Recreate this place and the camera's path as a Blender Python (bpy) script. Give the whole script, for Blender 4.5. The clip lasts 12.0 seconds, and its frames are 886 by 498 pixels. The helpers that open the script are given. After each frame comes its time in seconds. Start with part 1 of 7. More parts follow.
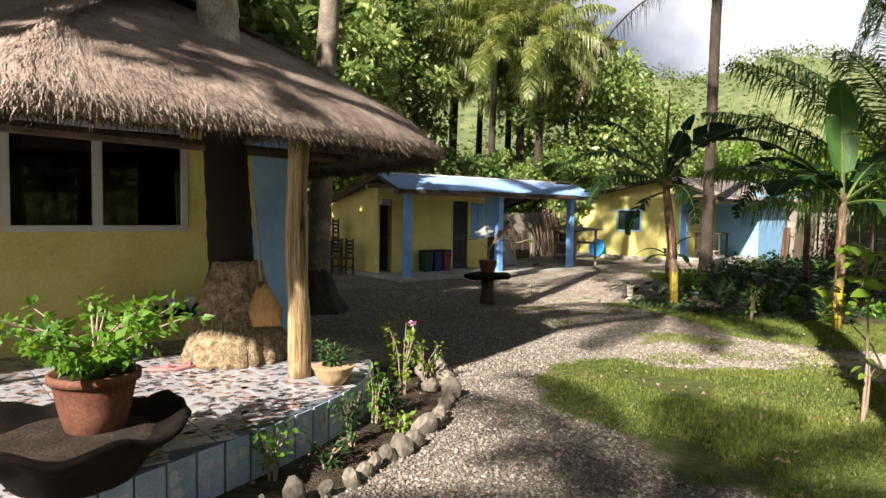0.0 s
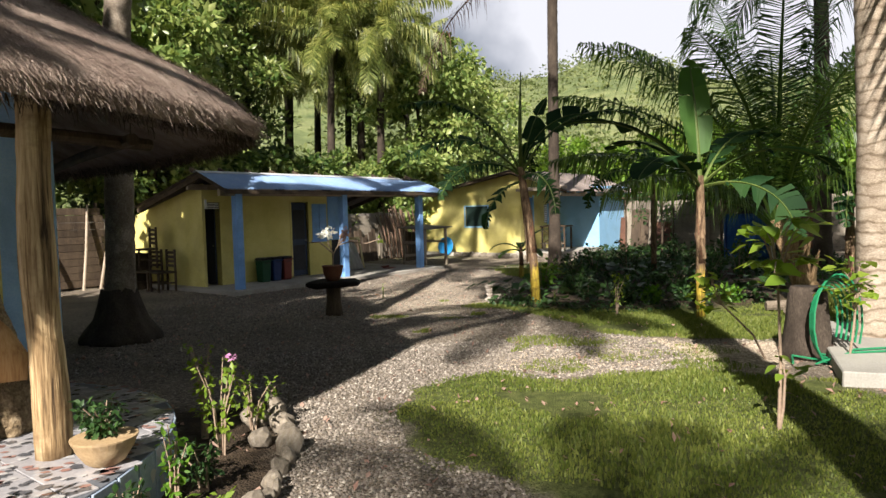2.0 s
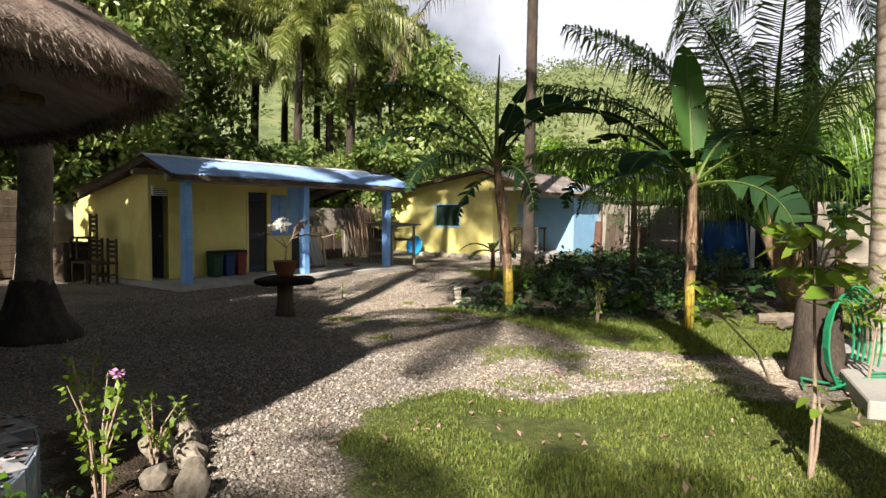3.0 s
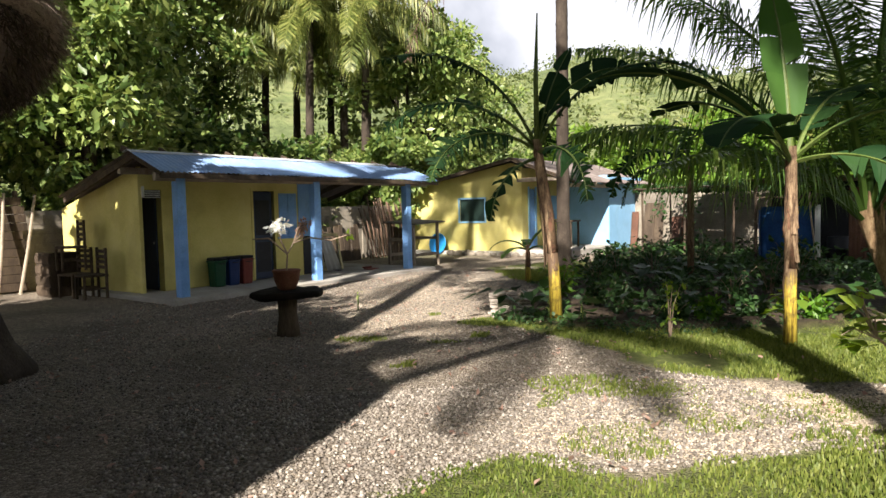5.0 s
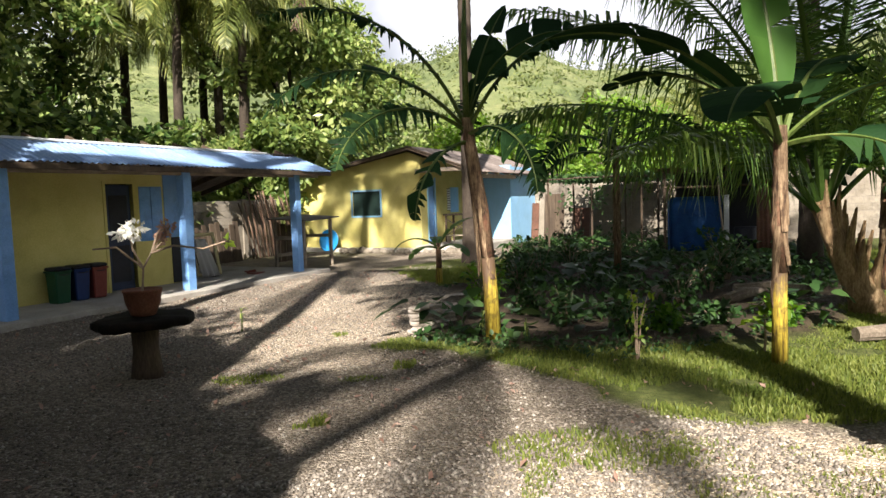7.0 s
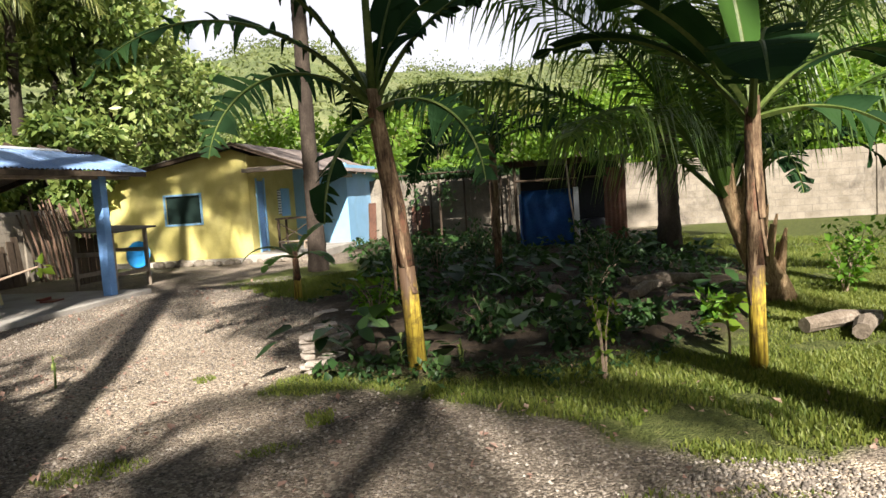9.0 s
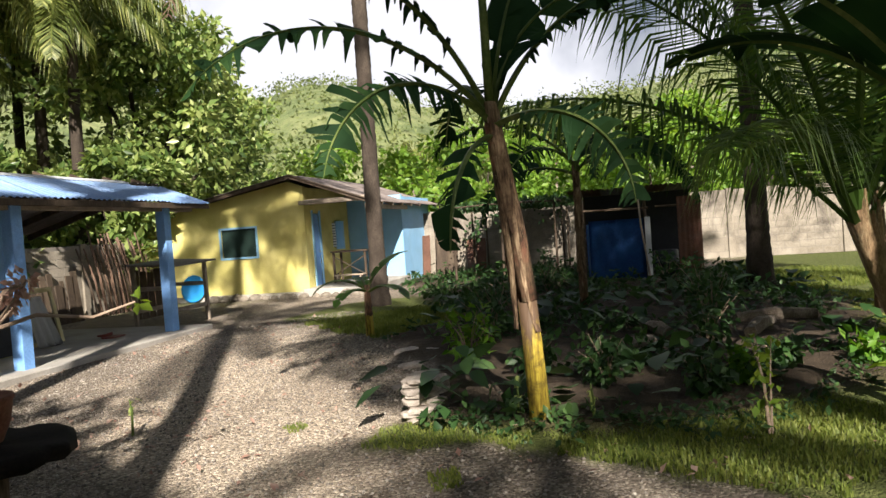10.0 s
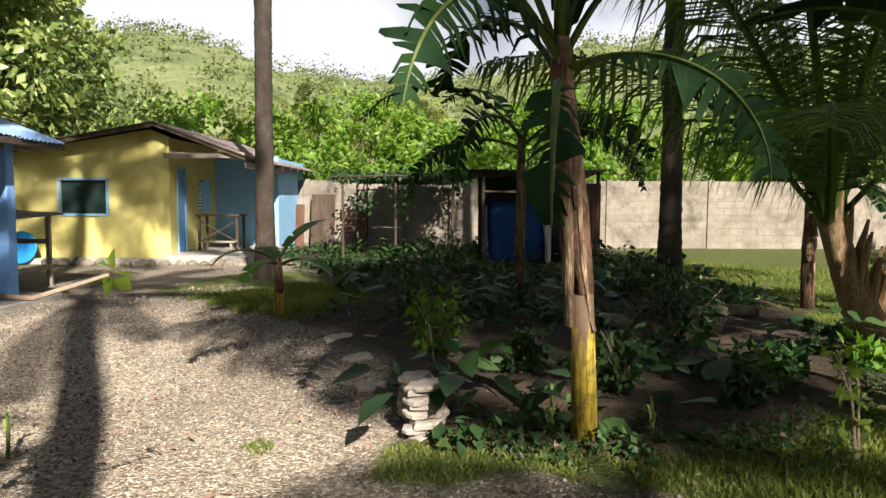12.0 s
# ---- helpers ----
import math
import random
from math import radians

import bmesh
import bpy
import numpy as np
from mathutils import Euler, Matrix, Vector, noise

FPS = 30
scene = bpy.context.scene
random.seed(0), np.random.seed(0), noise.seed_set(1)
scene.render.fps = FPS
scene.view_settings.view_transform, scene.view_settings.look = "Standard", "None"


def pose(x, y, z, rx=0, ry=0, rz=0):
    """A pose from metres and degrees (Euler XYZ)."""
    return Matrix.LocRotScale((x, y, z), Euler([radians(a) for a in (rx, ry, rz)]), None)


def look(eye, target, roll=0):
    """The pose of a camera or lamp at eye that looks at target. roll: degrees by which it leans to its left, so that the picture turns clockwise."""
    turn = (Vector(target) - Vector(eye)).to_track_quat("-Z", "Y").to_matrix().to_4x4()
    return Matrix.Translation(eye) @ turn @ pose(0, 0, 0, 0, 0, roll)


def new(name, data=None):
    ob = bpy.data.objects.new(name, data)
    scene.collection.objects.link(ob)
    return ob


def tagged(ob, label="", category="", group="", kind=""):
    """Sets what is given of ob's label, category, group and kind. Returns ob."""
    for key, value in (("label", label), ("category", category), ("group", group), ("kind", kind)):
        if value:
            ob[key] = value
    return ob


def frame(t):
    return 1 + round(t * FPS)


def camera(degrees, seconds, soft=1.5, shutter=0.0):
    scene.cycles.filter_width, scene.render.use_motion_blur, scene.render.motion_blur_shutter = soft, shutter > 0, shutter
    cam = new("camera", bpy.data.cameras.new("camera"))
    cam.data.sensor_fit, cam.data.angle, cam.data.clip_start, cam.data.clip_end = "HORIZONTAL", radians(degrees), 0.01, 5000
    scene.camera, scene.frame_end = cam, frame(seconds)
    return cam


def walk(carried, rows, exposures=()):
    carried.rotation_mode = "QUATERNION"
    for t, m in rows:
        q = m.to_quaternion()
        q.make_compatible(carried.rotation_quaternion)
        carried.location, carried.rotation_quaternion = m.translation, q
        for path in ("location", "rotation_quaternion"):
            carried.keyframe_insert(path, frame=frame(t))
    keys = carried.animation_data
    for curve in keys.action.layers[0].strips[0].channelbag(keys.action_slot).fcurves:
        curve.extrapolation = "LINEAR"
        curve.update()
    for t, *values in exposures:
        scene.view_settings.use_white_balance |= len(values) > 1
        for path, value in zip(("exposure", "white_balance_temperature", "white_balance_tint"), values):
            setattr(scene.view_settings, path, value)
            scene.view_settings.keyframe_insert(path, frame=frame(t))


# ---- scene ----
cam = camera(66.5, 12.0)
PATH = [
    (0, (0.624, -0.742, 1.696), (0.4, 1.243, 1.586), 0.8),
    (0.5, (0.649, -0.473, 1.666), (0.57, 1.521, 1.535), -0.2),
    (1, (0.594, -0.104, 1.649), (0.821, 1.882, 1.587), 0.7),
    (1.5, (0.529, 0.266, 1.63), (0.857, 2.238, 1.568), 0.8),
    (2, (0.592, 0.69, 1.603), (0.82, 2.674, 1.499), -1.5),
    (2.5, (0.66, 1.209, 1.533), (1.036, 3.169, 1.401), 0.5),
    (3, (0.779, 1.69, 1.502), (1.094, 3.662, 1.4), 0.4),
    (3.2, (0.811, 1.843, 1.506), (1.064, 3.823, 1.379), -0.9),
    (4.8, (0.874, 3.193, 1.5), (1.073, 5.181, 1.417), -0.9),
    (5, (0.923, 3.409, 1.48), (1.174, 5.39, 1.367), -1.4),
    (5.5, (0.903, 3.917, 1.531), (1.375, 5.86, 1.484), -0.4),
    (6, (0.951, 4.313, 1.523), (1.408, 6.257, 1.411), -1.6),
    (6.5, (0.915, 4.737, 1.536), (1.485, 6.649, 1.399), -1.8),
    (7, (0.899, 5.168, 1.529), (1.481, 7.076, 1.382), -2.0),
    (7.5, (0.91, 5.569, 1.547), (1.632, 7.425, 1.367), -1.8),
    (7.7, (0.89, 5.707, 1.526), (1.746, 7.511, 1.406), -0.9),
    (9.3, (0.537, 7.186, 1.489), (1.636, 8.849, 1.326), -4.1),
    (9.5, (0.48, 7.361, 1.456), (1.493, 9.084, 1.393), -3.3),
    (10, (0.421, 7.77, 1.482), (1.43, 9.496, 1.42), -4.2),
    (10.5, (0.32, 8.205, 1.485), (1.473, 9.834, 1.358), -4.7),
    (11, (0.325, 8.67, 1.441), (1.506, 10.277, 1.301), -4.0),
    (11.5, (0.204, 9.077, 1.422), (1.485, 10.611, 1.365), 0.1),
    (12, (0.097, 9.416, 1.455), (1.48, 10.853, 1.307), 0.2),
]
walk(cam, [(t, look(eye, target, roll)) for t, eye, target, roll in PATH],
     [(0.0, 1.47, 6250, 13), (1.5, 1.2, 6250, 13), (3.0, 1.34, 6250, 13), (5.5, 1.52, 6250, 13), (7.5, 1.52, 6250, 13), (9.5, 1.38, 6250, 13), (12.0, 1.33, 6250, 13)])

# ---- light ----
SUN_AZ, SUN_EL = 66.5, 35.0          # the way shadows fall, degrees from x; the sun's height
world = bpy.data.worlds.new("sky")
scene.world = world
world.use_nodes = True
wt = world.node_tree
wt.nodes.clear()


def link(tree, a, b):
    tree.links.new(a, b)


sky = wt.nodes.new("ShaderNodeTexSky")
sky.sky_type = "NISHITA"
sky.sun_disc = False
sky.sun_elevation = radians(SUN_EL)
sky.sun_rotation = radians(90 - (SUN_AZ + 180))
sky.air_density, sky.dust_density = 1.0, 1.5
wcoord = wt.nodes.new("ShaderNodeTexCoord")
wnoise = wt.nodes.new("ShaderNodeTexNoise")
wnoise.inputs["Scale"].default_value = 2.2
wnoise.inputs["Detail"].default_value = 6
wramp = wt.nodes.new("ShaderNodeValToRGB")
wramp.color_ramp.elements[0].position, wramp.color_ramp.elements[1].position = 0.34, 0.50
wmix = wt.nodes.new("ShaderNodeMixRGB")
wmix.inputs[2].default_value = (25.0, 25.0, 25.6, 1)
wback = wt.nodes.new("ShaderNodeBackground")
wback.inputs["Strength"].default_value = 0.016
wout = wt.nodes.new("ShaderNodeOutputWorld")
link(wt, wcoord.outputs["Generated"], wnoise.inputs["Vector"])
link(wt, wnoise.outputs["Fac"], wramp.inputs["Fac"])
wsep = wt.nodes.new("ShaderNodeSeparateXYZ")
wrise = wt.nodes.new("ShaderNodeMapRange")
wrise.interpolation_type = "SMOOTHSTEP"
wrise.inputs["From Min"].default_value, wrise.inputs["From Max"].default_value = 0.36, 0.66
wrise.inputs["To Min"].default_value, wrise.inputs["To Max"].default_value = 1.0, 0.12
wmul = wt.nodes.new("ShaderNodeMath")
wmul.operation = "MULTIPLY"
link(wt, wcoord.outputs["Generated"], wsep.inputs[0])
link(wt, wsep.outputs["Z"], wrise.inputs["Value"])
link(wt, wramp.outputs["Color"], wmul.inputs[0])
link(wt, wrise.outputs["Result"], wmul.inputs[1])
link(wt, wmul.outputs[0], wmix.inputs[0])
link(wt, sky.outputs["Color"], wmix.inputs[1])
link(wt, wmix.outputs["Color"], wback.inputs["Color"])
link(wt, wback.outputs["Background"], wout.inputs["Surface"])

sun_data = bpy.data.lights.new("sun", "SUN")
sun_data.energy, sun_data.angle, sun_data.color = 5.0, radians(0.6), (1.0, 0.91, 0.76)
sun = new("sun", sun_data)
_az, _el = radians(SUN_AZ), radians(SUN_EL)
SHADOW = Vector((math.cos(_az) / math.tan(_el), math.sin(_az) / math.tan(_el), 0))
sun.matrix_world = look((-SHADOW.x * 20, -SHADOW.y * 20, 20), (0, 0, 0))

# ---- materials ----


def ramp_node(nt, stops):
    r = nt.nodes.new("ShaderNodeValToRGB")
    e = r.color_ramp.elements
    while len(e) < len(stops):
        e.new(0.5)
    for el, (p, c) in zip(e, stops):
        el.position, el.color = p, (*c, 1)
    return r


def noise_node(nt, scale, detail=4, rough=0.55, vec=None, dist=0.0):
    n = nt.nodes.new("ShaderNodeTexNoise")
    n.inputs["Scale"].default_value = scale
    n.inputs["Detail"].default_value = detail
    n.inputs["Roughness"].default_value = rough
    n.inputs["Distortion"].default_value = dist
    if vec is not None:
        link(nt, vec, n.inputs["Vector"])
    return n


def base_mat(name):
    m = bpy.data.materials.new(name)
    m.use_nodes = True
    nt = m.node_tree
    bsdf = nt.nodes["Principled BSDF"]
    tc = nt.nodes.new("ShaderNodeTexCoord")
    return m, nt, bsdf, tc


def scaled(nt, vec, s):
    mp = nt.nodes.new("ShaderNodeMapping")
    mp.inputs["Scale"].default_value = s
    link(nt, vec, mp.inputs["Vector"])
    return mp.outputs["Vector"]


def add_bump(nt, bsdf, height, strength, distance=0.02):
    b = nt.nodes.new("ShaderNodeBump")
    b.inputs["Strength"].default_value = strength
    b.inputs["Distance"].default_value = distance
    link(nt, height, b.inputs["Height"])
    link(nt, b.outputs["Normal"], bsdf.inputs["Normal"])


def surface(name, cols, scale=3.0, fine=60.0, rough=0.85, bump=0.3, dist=0.01, stretch=(1, 1, 1), metal=0.0,
            spec=0.3, dirt=None, dirt_scale=1.2, dirt_amount=0.5, vary=0.0, coord="Object"):
    """Two scales of colour noise between the given tones, fine relief, stains of their own shape."""
    m, nt, bsdf, tc = base_mat(name)
    where = nt.nodes.new("ShaderNodeNewGeometry").outputs["Position"] if coord == "World" else tc.outputs[coord]
    v = scaled(nt, where, stretch)
    big = noise_node(nt, scale, 5, 0.6, v)
    small = noise_node(nt, fine, 4, 0.6, v)
    mix = nt.nodes.new("ShaderNodeMath")
    mix.operation = "MULTIPLY_ADD"
    mix.inputs[1].default_value = 0.45
    link(nt, small.outputs["Fac"], mix.inputs[0])
    half = nt.nodes.new("ShaderNodeMath")
    half.operation = "MULTIPLY"
    half.inputs[1].default_value = 0.55
    link(nt, big.outputs["Fac"], half.inputs[0])
    link(nt, half.outputs[0], mix.inputs[2])
    n = len(cols)
    r = ramp_node(nt, [(0.34 + 0.32 * i / max(1, n - 1), c) for i, c in enumerate(cols)])
    link(nt, mix.outputs[0], r.inputs["Fac"])
    out = r.outputs["Color"]
    if dirt is not None:
        dn = noise_node(nt, dirt_scale, 7, 0.68, where, 0.4)
        dr = ramp_node(nt, [(0.5, (0, 0, 0)), (0.68, (1, 1, 1))])
        link(nt, dn.outputs["Fac"], dr.inputs["Fac"])
        am = nt.nodes.new("ShaderNodeMath")
        am.operation = "MULTIPLY"
        am.inputs[1].default_value = dirt_amount
        link(nt, dr.outputs["Color"], am.inputs[0])
        mx = nt.nodes.new("ShaderNodeMixRGB")
        mx.inputs[2].default_value = (*dirt, 1)
        link(nt, am.outputs[0], mx.inputs[0])
        link(nt, out, mx.inputs[1])
        out = mx.outputs["Color"]
    if vary:
        oi = nt.nodes.new("ShaderNodeObjectInfo")
        hs = nt.nodes.new("ShaderNodeHueSaturation")
        mr = nt.nodes.new("ShaderNodeMapRange")
        mr.inputs["To Min"].default_value, mr.inputs["To Max"].default_value = 1 - vary, 1 + vary
        link(nt, oi.outputs["Random"], mr.inputs["Value"])
        link(nt, mr.outputs["Result"], hs.inputs["Value"])
        link(nt, out, hs.inputs["Color"])
        out = hs.outputs["Color"]
    link(nt, out, bsdf.inputs["Base Color"])
    bsdf.inputs["Roughness"].default_value = rough
    bsdf.inputs["Metallic"].default_value = metal
    bsdf.inputs["Specular IOR Level"].default_value = spec
    add_bump(nt, bsdf, mix.outputs[0], bump, dist)
    return m


def leaf_mat(name, cols, glow=0.35, rough=0.42, scale=1.4, island=True, gloss=0.35):
    """Leaf: glossy face with light passing through, tone varied from leaf to leaf."""
    m, nt, bsdf, tc = base_mat(name)
    n = noise_node(nt, scale, 3, 0.6, tc.outputs["Object"])
    geo = nt.nodes.new("ShaderNodeNewGeometry")
    oi = nt.nodes.new("ShaderNodeObjectInfo")
    a = nt.nodes.new("ShaderNodeMath")
    a.operation = "MULTIPLY_ADD"
    a.inputs[1].default_value = 0.42
    link(nt, geo.outputs["Random Per Island"] if island else oi.outputs["Random"], a.inputs[0])
    h = nt.nodes.new("ShaderNodeMath")
    h.operation = "MULTIPLY"
    h.inputs[1].default_value = 0.58
    link(nt, n.outputs["Fac"], h.inputs[0])
    link(nt, h.outputs[0], a.inputs[2])
    k = len(cols)
    r = ramp_node(nt, [(0.18 + 0.6 * i / max(1, k - 1), c) for i, c in enumerate(cols)])
    link(nt, a.outputs[0], r.inputs["Fac"])
    link(nt, r.outputs["Color"], bsdf.inputs["Base Color"])
    bsdf.inputs["Roughness"].default_value = rough
    bsdf.inputs["Specular IOR Level"].default_value = gloss
    tr = nt.nodes.new("ShaderNodeBsdfTranslucent")
    hs = nt.nodes.new("ShaderNodeHueSaturation")
    hs.inputs["Hue"].default_value, hs.inputs["Saturation"].default_value, hs.inputs["Value"].default_value = 0.485, 1.1, 1.7
    link(nt, r.outputs["Color"], hs.inputs["Color"])
    link(nt, hs.outputs["Color"], tr.inputs["Color"])
    mixs = nt.nodes.new("ShaderNodeMixShader")
    mixs.inputs[0].default_value = glow
    link(nt, bsdf.outputs[0], mixs.inputs[1])
    link(nt, tr.outputs[0], mixs.inputs[2])
    link(nt, mixs.outputs[0], nt.nodes["Material Output"].inputs["Surface"])
    return m


M = {}
M["yellow"] = surface("yellow_paint", [(0.52, 0.46, 0.13), (0.64, 0.57, 0.20), (0.71, 0.64, 0.27)], 1.5, 40, 0.8, 0.25, 0.006,
                      dirt=(0.34, 0.27, 0.10), dirt_scale=1.1, dirt_amount=0.35)
M["blue"] = surface("blue_paint", [(0.13, 0.28, 0.60), (0.19, 0.38, 0.74), (0.26, 0.46, 0.80)], 2.2, 50, 0.6, 0.2, 0.005,
                    dirt=(0.10, 0.15, 0.28), dirt_scale=2.5, dirt_amount=0.4)
M["sky_blue"] = surface("light_blue_paint", [(0.22, 0.44, 0.68), (0.30, 0.54, 0.80)], 2.0, 50, 0.65, 0.2, 0.005, dirt=(0.2, 0.34, 0.44), dirt_amount=0.3)
M["roof_sheet"] = surface("galvanised_sheet", [(0.15, 0.26, 0.50), (0.23, 0.36, 0.62), (0.36, 0.49, 0.72)], 1.2, 30, 0.42, 0.08, 0.003, metal=0.0, spec=0.5,
                          dirt=(0.42, 0.48, 0.56), dirt_scale=3.0, dirt_amount=0.45, vary=0.12)
M["rust_sheet"] = surface("rusty_sheet", [(0.05, 0.025, 0.018), (0.12, 0.055, 0.035), (0.19, 0.11, 0.08)], 2.0, 40, 0.8, 0.2, 0.004, dirt=(0.12, 0.11, 0.10))
M["old_sheet"] = surface("weathered_sheet", [(0.10, 0.085, 0.075), (0.19, 0.16, 0.15), (0.30, 0.27, 0.25)], 2.0, 40, 0.7, 0.2, 0.004, dirt=(0.12, 0.06, 0.035), vary=0.15)
M["dark_wood"] = surface("old_dark_wood", [(0.028, 0.02, 0.014), (0.07, 0.05, 0.035), (0.12, 0.09, 0.06)], 6, 70, 0.85, 0.4, 0.006, stretch=(1, 1, 0.2), vary=0.2)
M["lumber"] = surface("grey_lumber", [(0.20, 0.16, 0.12), (0.34, 0.28, 0.22), (0.45, 0.38, 0.31)], 6, 70, 0.85, 0.35, 0.005, vary=0.15)
M["post_wood"] = surface("debarked_post_wood", [(0.025, 0.015, 0.008), (0.25, 0.165, 0.082), (0.50, 0.375, 0.215), (0.65, 0.53, 0.35)], 14, 70, 0.8, 0.9, 0.016, stretch=(1, 1, 0.05),
                         dirt=(0.11, 0.06, 0.03), dirt_scale=2.4, dirt_amount=0.75)
M["concrete"] = surface("concrete", [(0.26, 0.25, 0.23), (0.36, 0.34, 0.31), (0.46, 0.44, 0.40)], 1.4, 55, 0.9, 0.35, 0.008, dirt=(0.20, 0.18, 0.15), dirt_amount=0.5)
M["pale_blue"] = surface("pale_blue_paint", [(0.24, 0.42, 0.76), (0.32, 0.52, 0.84), (0.40, 0.60, 0.88)], 2.2, 50, 0.6, 0.2, 0.005, dirt=(0.16, 0.26, 0.44), dirt_amount=0.4)
M["block"] = surface("concrete_block", [(0.15, 0.128, 0.098), (0.25, 0.22, 0.178), (0.35, 0.315, 0.262)], 1.8, 50, 0.95, 0.6, 0.012, dirt=(0.06, 0.05, 0.042), dirt_scale=0.9, dirt_amount=0.92, vary=0.06, coord="World")
M["mortar"] = surface("mortar", [(0.15, 0.135, 0.115), (0.24, 0.215, 0.19)], 3, 60, 0.95, 0.5, 0.01)
M["white_paint"] = surface("white_tile_glaze", [(0.66, 0.67, 0.68), (0.76, 0.77, 0.78), (0.82, 0.82, 0.82)], 1.5, 30, 0.3, 0.05, 0.002, spec=0.5, dirt=(0.52, 0.51, 0.48), dirt_amount=0.35)
M["grey_side"] = surface("grey_plaster", [(0.42, 0.44, 0.47), (0.54, 0.56, 0.58)], 2.0, 40, 0.7, 0.15, 0.004, dirt=(0.34, 0.35, 0.36))
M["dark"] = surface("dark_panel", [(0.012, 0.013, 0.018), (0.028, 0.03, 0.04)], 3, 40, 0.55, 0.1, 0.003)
M["navy"] = surface("navy_door_paint", [(0.02, 0.03, 0.06), (0.04, 0.055, 0.10)], 3, 40, 0.5, 0.15, 0.003)
M["terracotta"] = surface("terracotta", [(0.085, 0.032, 0.02), (0.16, 0.062, 0.038), (0.25, 0.11, 0.068)], 5, 60, 0.8, 0.35, 0.005, dirt=(0.10, 0.055, 0.035), dirt_scale=5, dirt_amount=0.6)
M["clay_tan"] = surface("tan_clay", [(0.30, 0.20, 0.10), (0.42, 0.30, 0.17), (0.5, 0.38, 0.24)], 5, 60, 0.8, 0.3, 0.004, dirt=(0.16, 0.10, 0.06), dirt_scale=6)
M["rubber"] = surface("old_tyre_rubber", [(0.004, 0.0035, 0.003), (0.009, 0.0075, 0.0065), (0.018, 0.013, 0.010)], 3.5, 60, 0.8, 0.5, 0.01, spec=0.1, dirt=(0.05, 0.028, 0.018), dirt_scale=3.0, dirt_amount=0.3)
M["soil"] = surface("dark_soil", [(0.012, 0.008, 0.006), (0.03, 0.02, 0.014), (0.065, 0.045, 0.03)], 6, 60, 0.95, 1.0, 0.03)
M["stone"] = surface("river_stone", [(0.09, 0.075, 0.06), (0.18, 0.155, 0.125), (0.31, 0.28, 0.235)], 5, 45, 0.85, 0.5, 0.01, dirt=(0.17, 0.14, 0.09), dirt_scale=7, dirt_amount=0.6, vary=0.3)
M["pale_stone"] = surface("pale_coral_stone", [(0.22, 0.185, 0.155), (0.36, 0.315, 0.275), (0.50, 0.45, 0.41)], 5, 45, 0.9, 0.5, 0.012, dirt=(0.22, 0.18, 0.14), dirt_scale=6, vary=0.12)
M["bark"] = surface("coconut_bark", [(0.17, 0.13, 0.095), (0.33, 0.275, 0.215), (0.50, 0.44, 0.365)], 4, 55, 0.95, 0.9, 0.02, stretch=(1, 1, 1.6), dirt=(0.12, 0.09, 0.065), dirt_scale=2.2, dirt_amount=0.6)


def ring_marks(m, tight=11.0):
    """Dark leaf-scar rings round a palm trunk, uneven in width and spacing."""
    nt = m.node_tree
    bsdf = nt.nodes["Principled BSDF"]
    old = bsdf.inputs["Base Color"].links[0].from_socket
    tc = nt.nodes.new("ShaderNodeTexCoord")
    w = nt.nodes.new("ShaderNodeTexWave")
    w.bands_direction = "Z"
    w.inputs["Scale"].default_value = tight / 6.28
    w.inputs["Distortion"].default_value = 5.0
    w.inputs["Detail"].default_value = 3
    w.inputs["Detail Scale"].default_value = 1.5
    link(nt, tc.outputs["Object"], w.inputs["Vector"])
    r = ramp_node(nt, [(0.0, (0.55, 0.51, 0.47)), (0.12, (0.85, 0.83, 0.81)), (0.3, (1, 1, 1))])
    link(nt, w.outputs["Fac"], r.inputs["Fac"])
    mx = nt.nodes.new("ShaderNodeMixRGB")
    mx.blend_type = "MULTIPLY"
    mx.inputs[0].default_value = 1
    link(nt, old, mx.inputs[1])
    link(nt, r.outputs["Color"], mx.inputs[2])
    link(nt, mx.outputs["Color"], bsdf.inputs["Base Color"])


ring_marks(M["bark"], 14.0)


def worn_or_shaded(m, z0, z1, colour):
    """The colour ends in a ragged line between two heights: brown sheath above and in patches, or with z0 over z1
    painted roof shade below.
    """
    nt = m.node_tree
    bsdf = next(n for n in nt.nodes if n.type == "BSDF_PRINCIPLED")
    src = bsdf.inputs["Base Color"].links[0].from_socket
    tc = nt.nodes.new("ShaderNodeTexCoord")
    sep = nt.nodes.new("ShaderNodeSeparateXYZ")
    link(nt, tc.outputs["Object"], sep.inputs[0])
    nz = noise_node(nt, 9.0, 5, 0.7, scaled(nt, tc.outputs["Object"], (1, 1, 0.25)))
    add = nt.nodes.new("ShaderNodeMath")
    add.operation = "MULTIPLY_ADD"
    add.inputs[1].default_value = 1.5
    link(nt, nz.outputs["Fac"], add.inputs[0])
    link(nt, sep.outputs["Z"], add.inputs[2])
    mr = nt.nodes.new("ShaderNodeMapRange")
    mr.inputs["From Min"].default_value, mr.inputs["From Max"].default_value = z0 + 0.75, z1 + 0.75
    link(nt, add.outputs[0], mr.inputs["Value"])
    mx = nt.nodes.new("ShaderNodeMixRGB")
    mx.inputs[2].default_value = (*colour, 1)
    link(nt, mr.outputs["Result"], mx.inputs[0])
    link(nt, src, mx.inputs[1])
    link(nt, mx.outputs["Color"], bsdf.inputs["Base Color"])

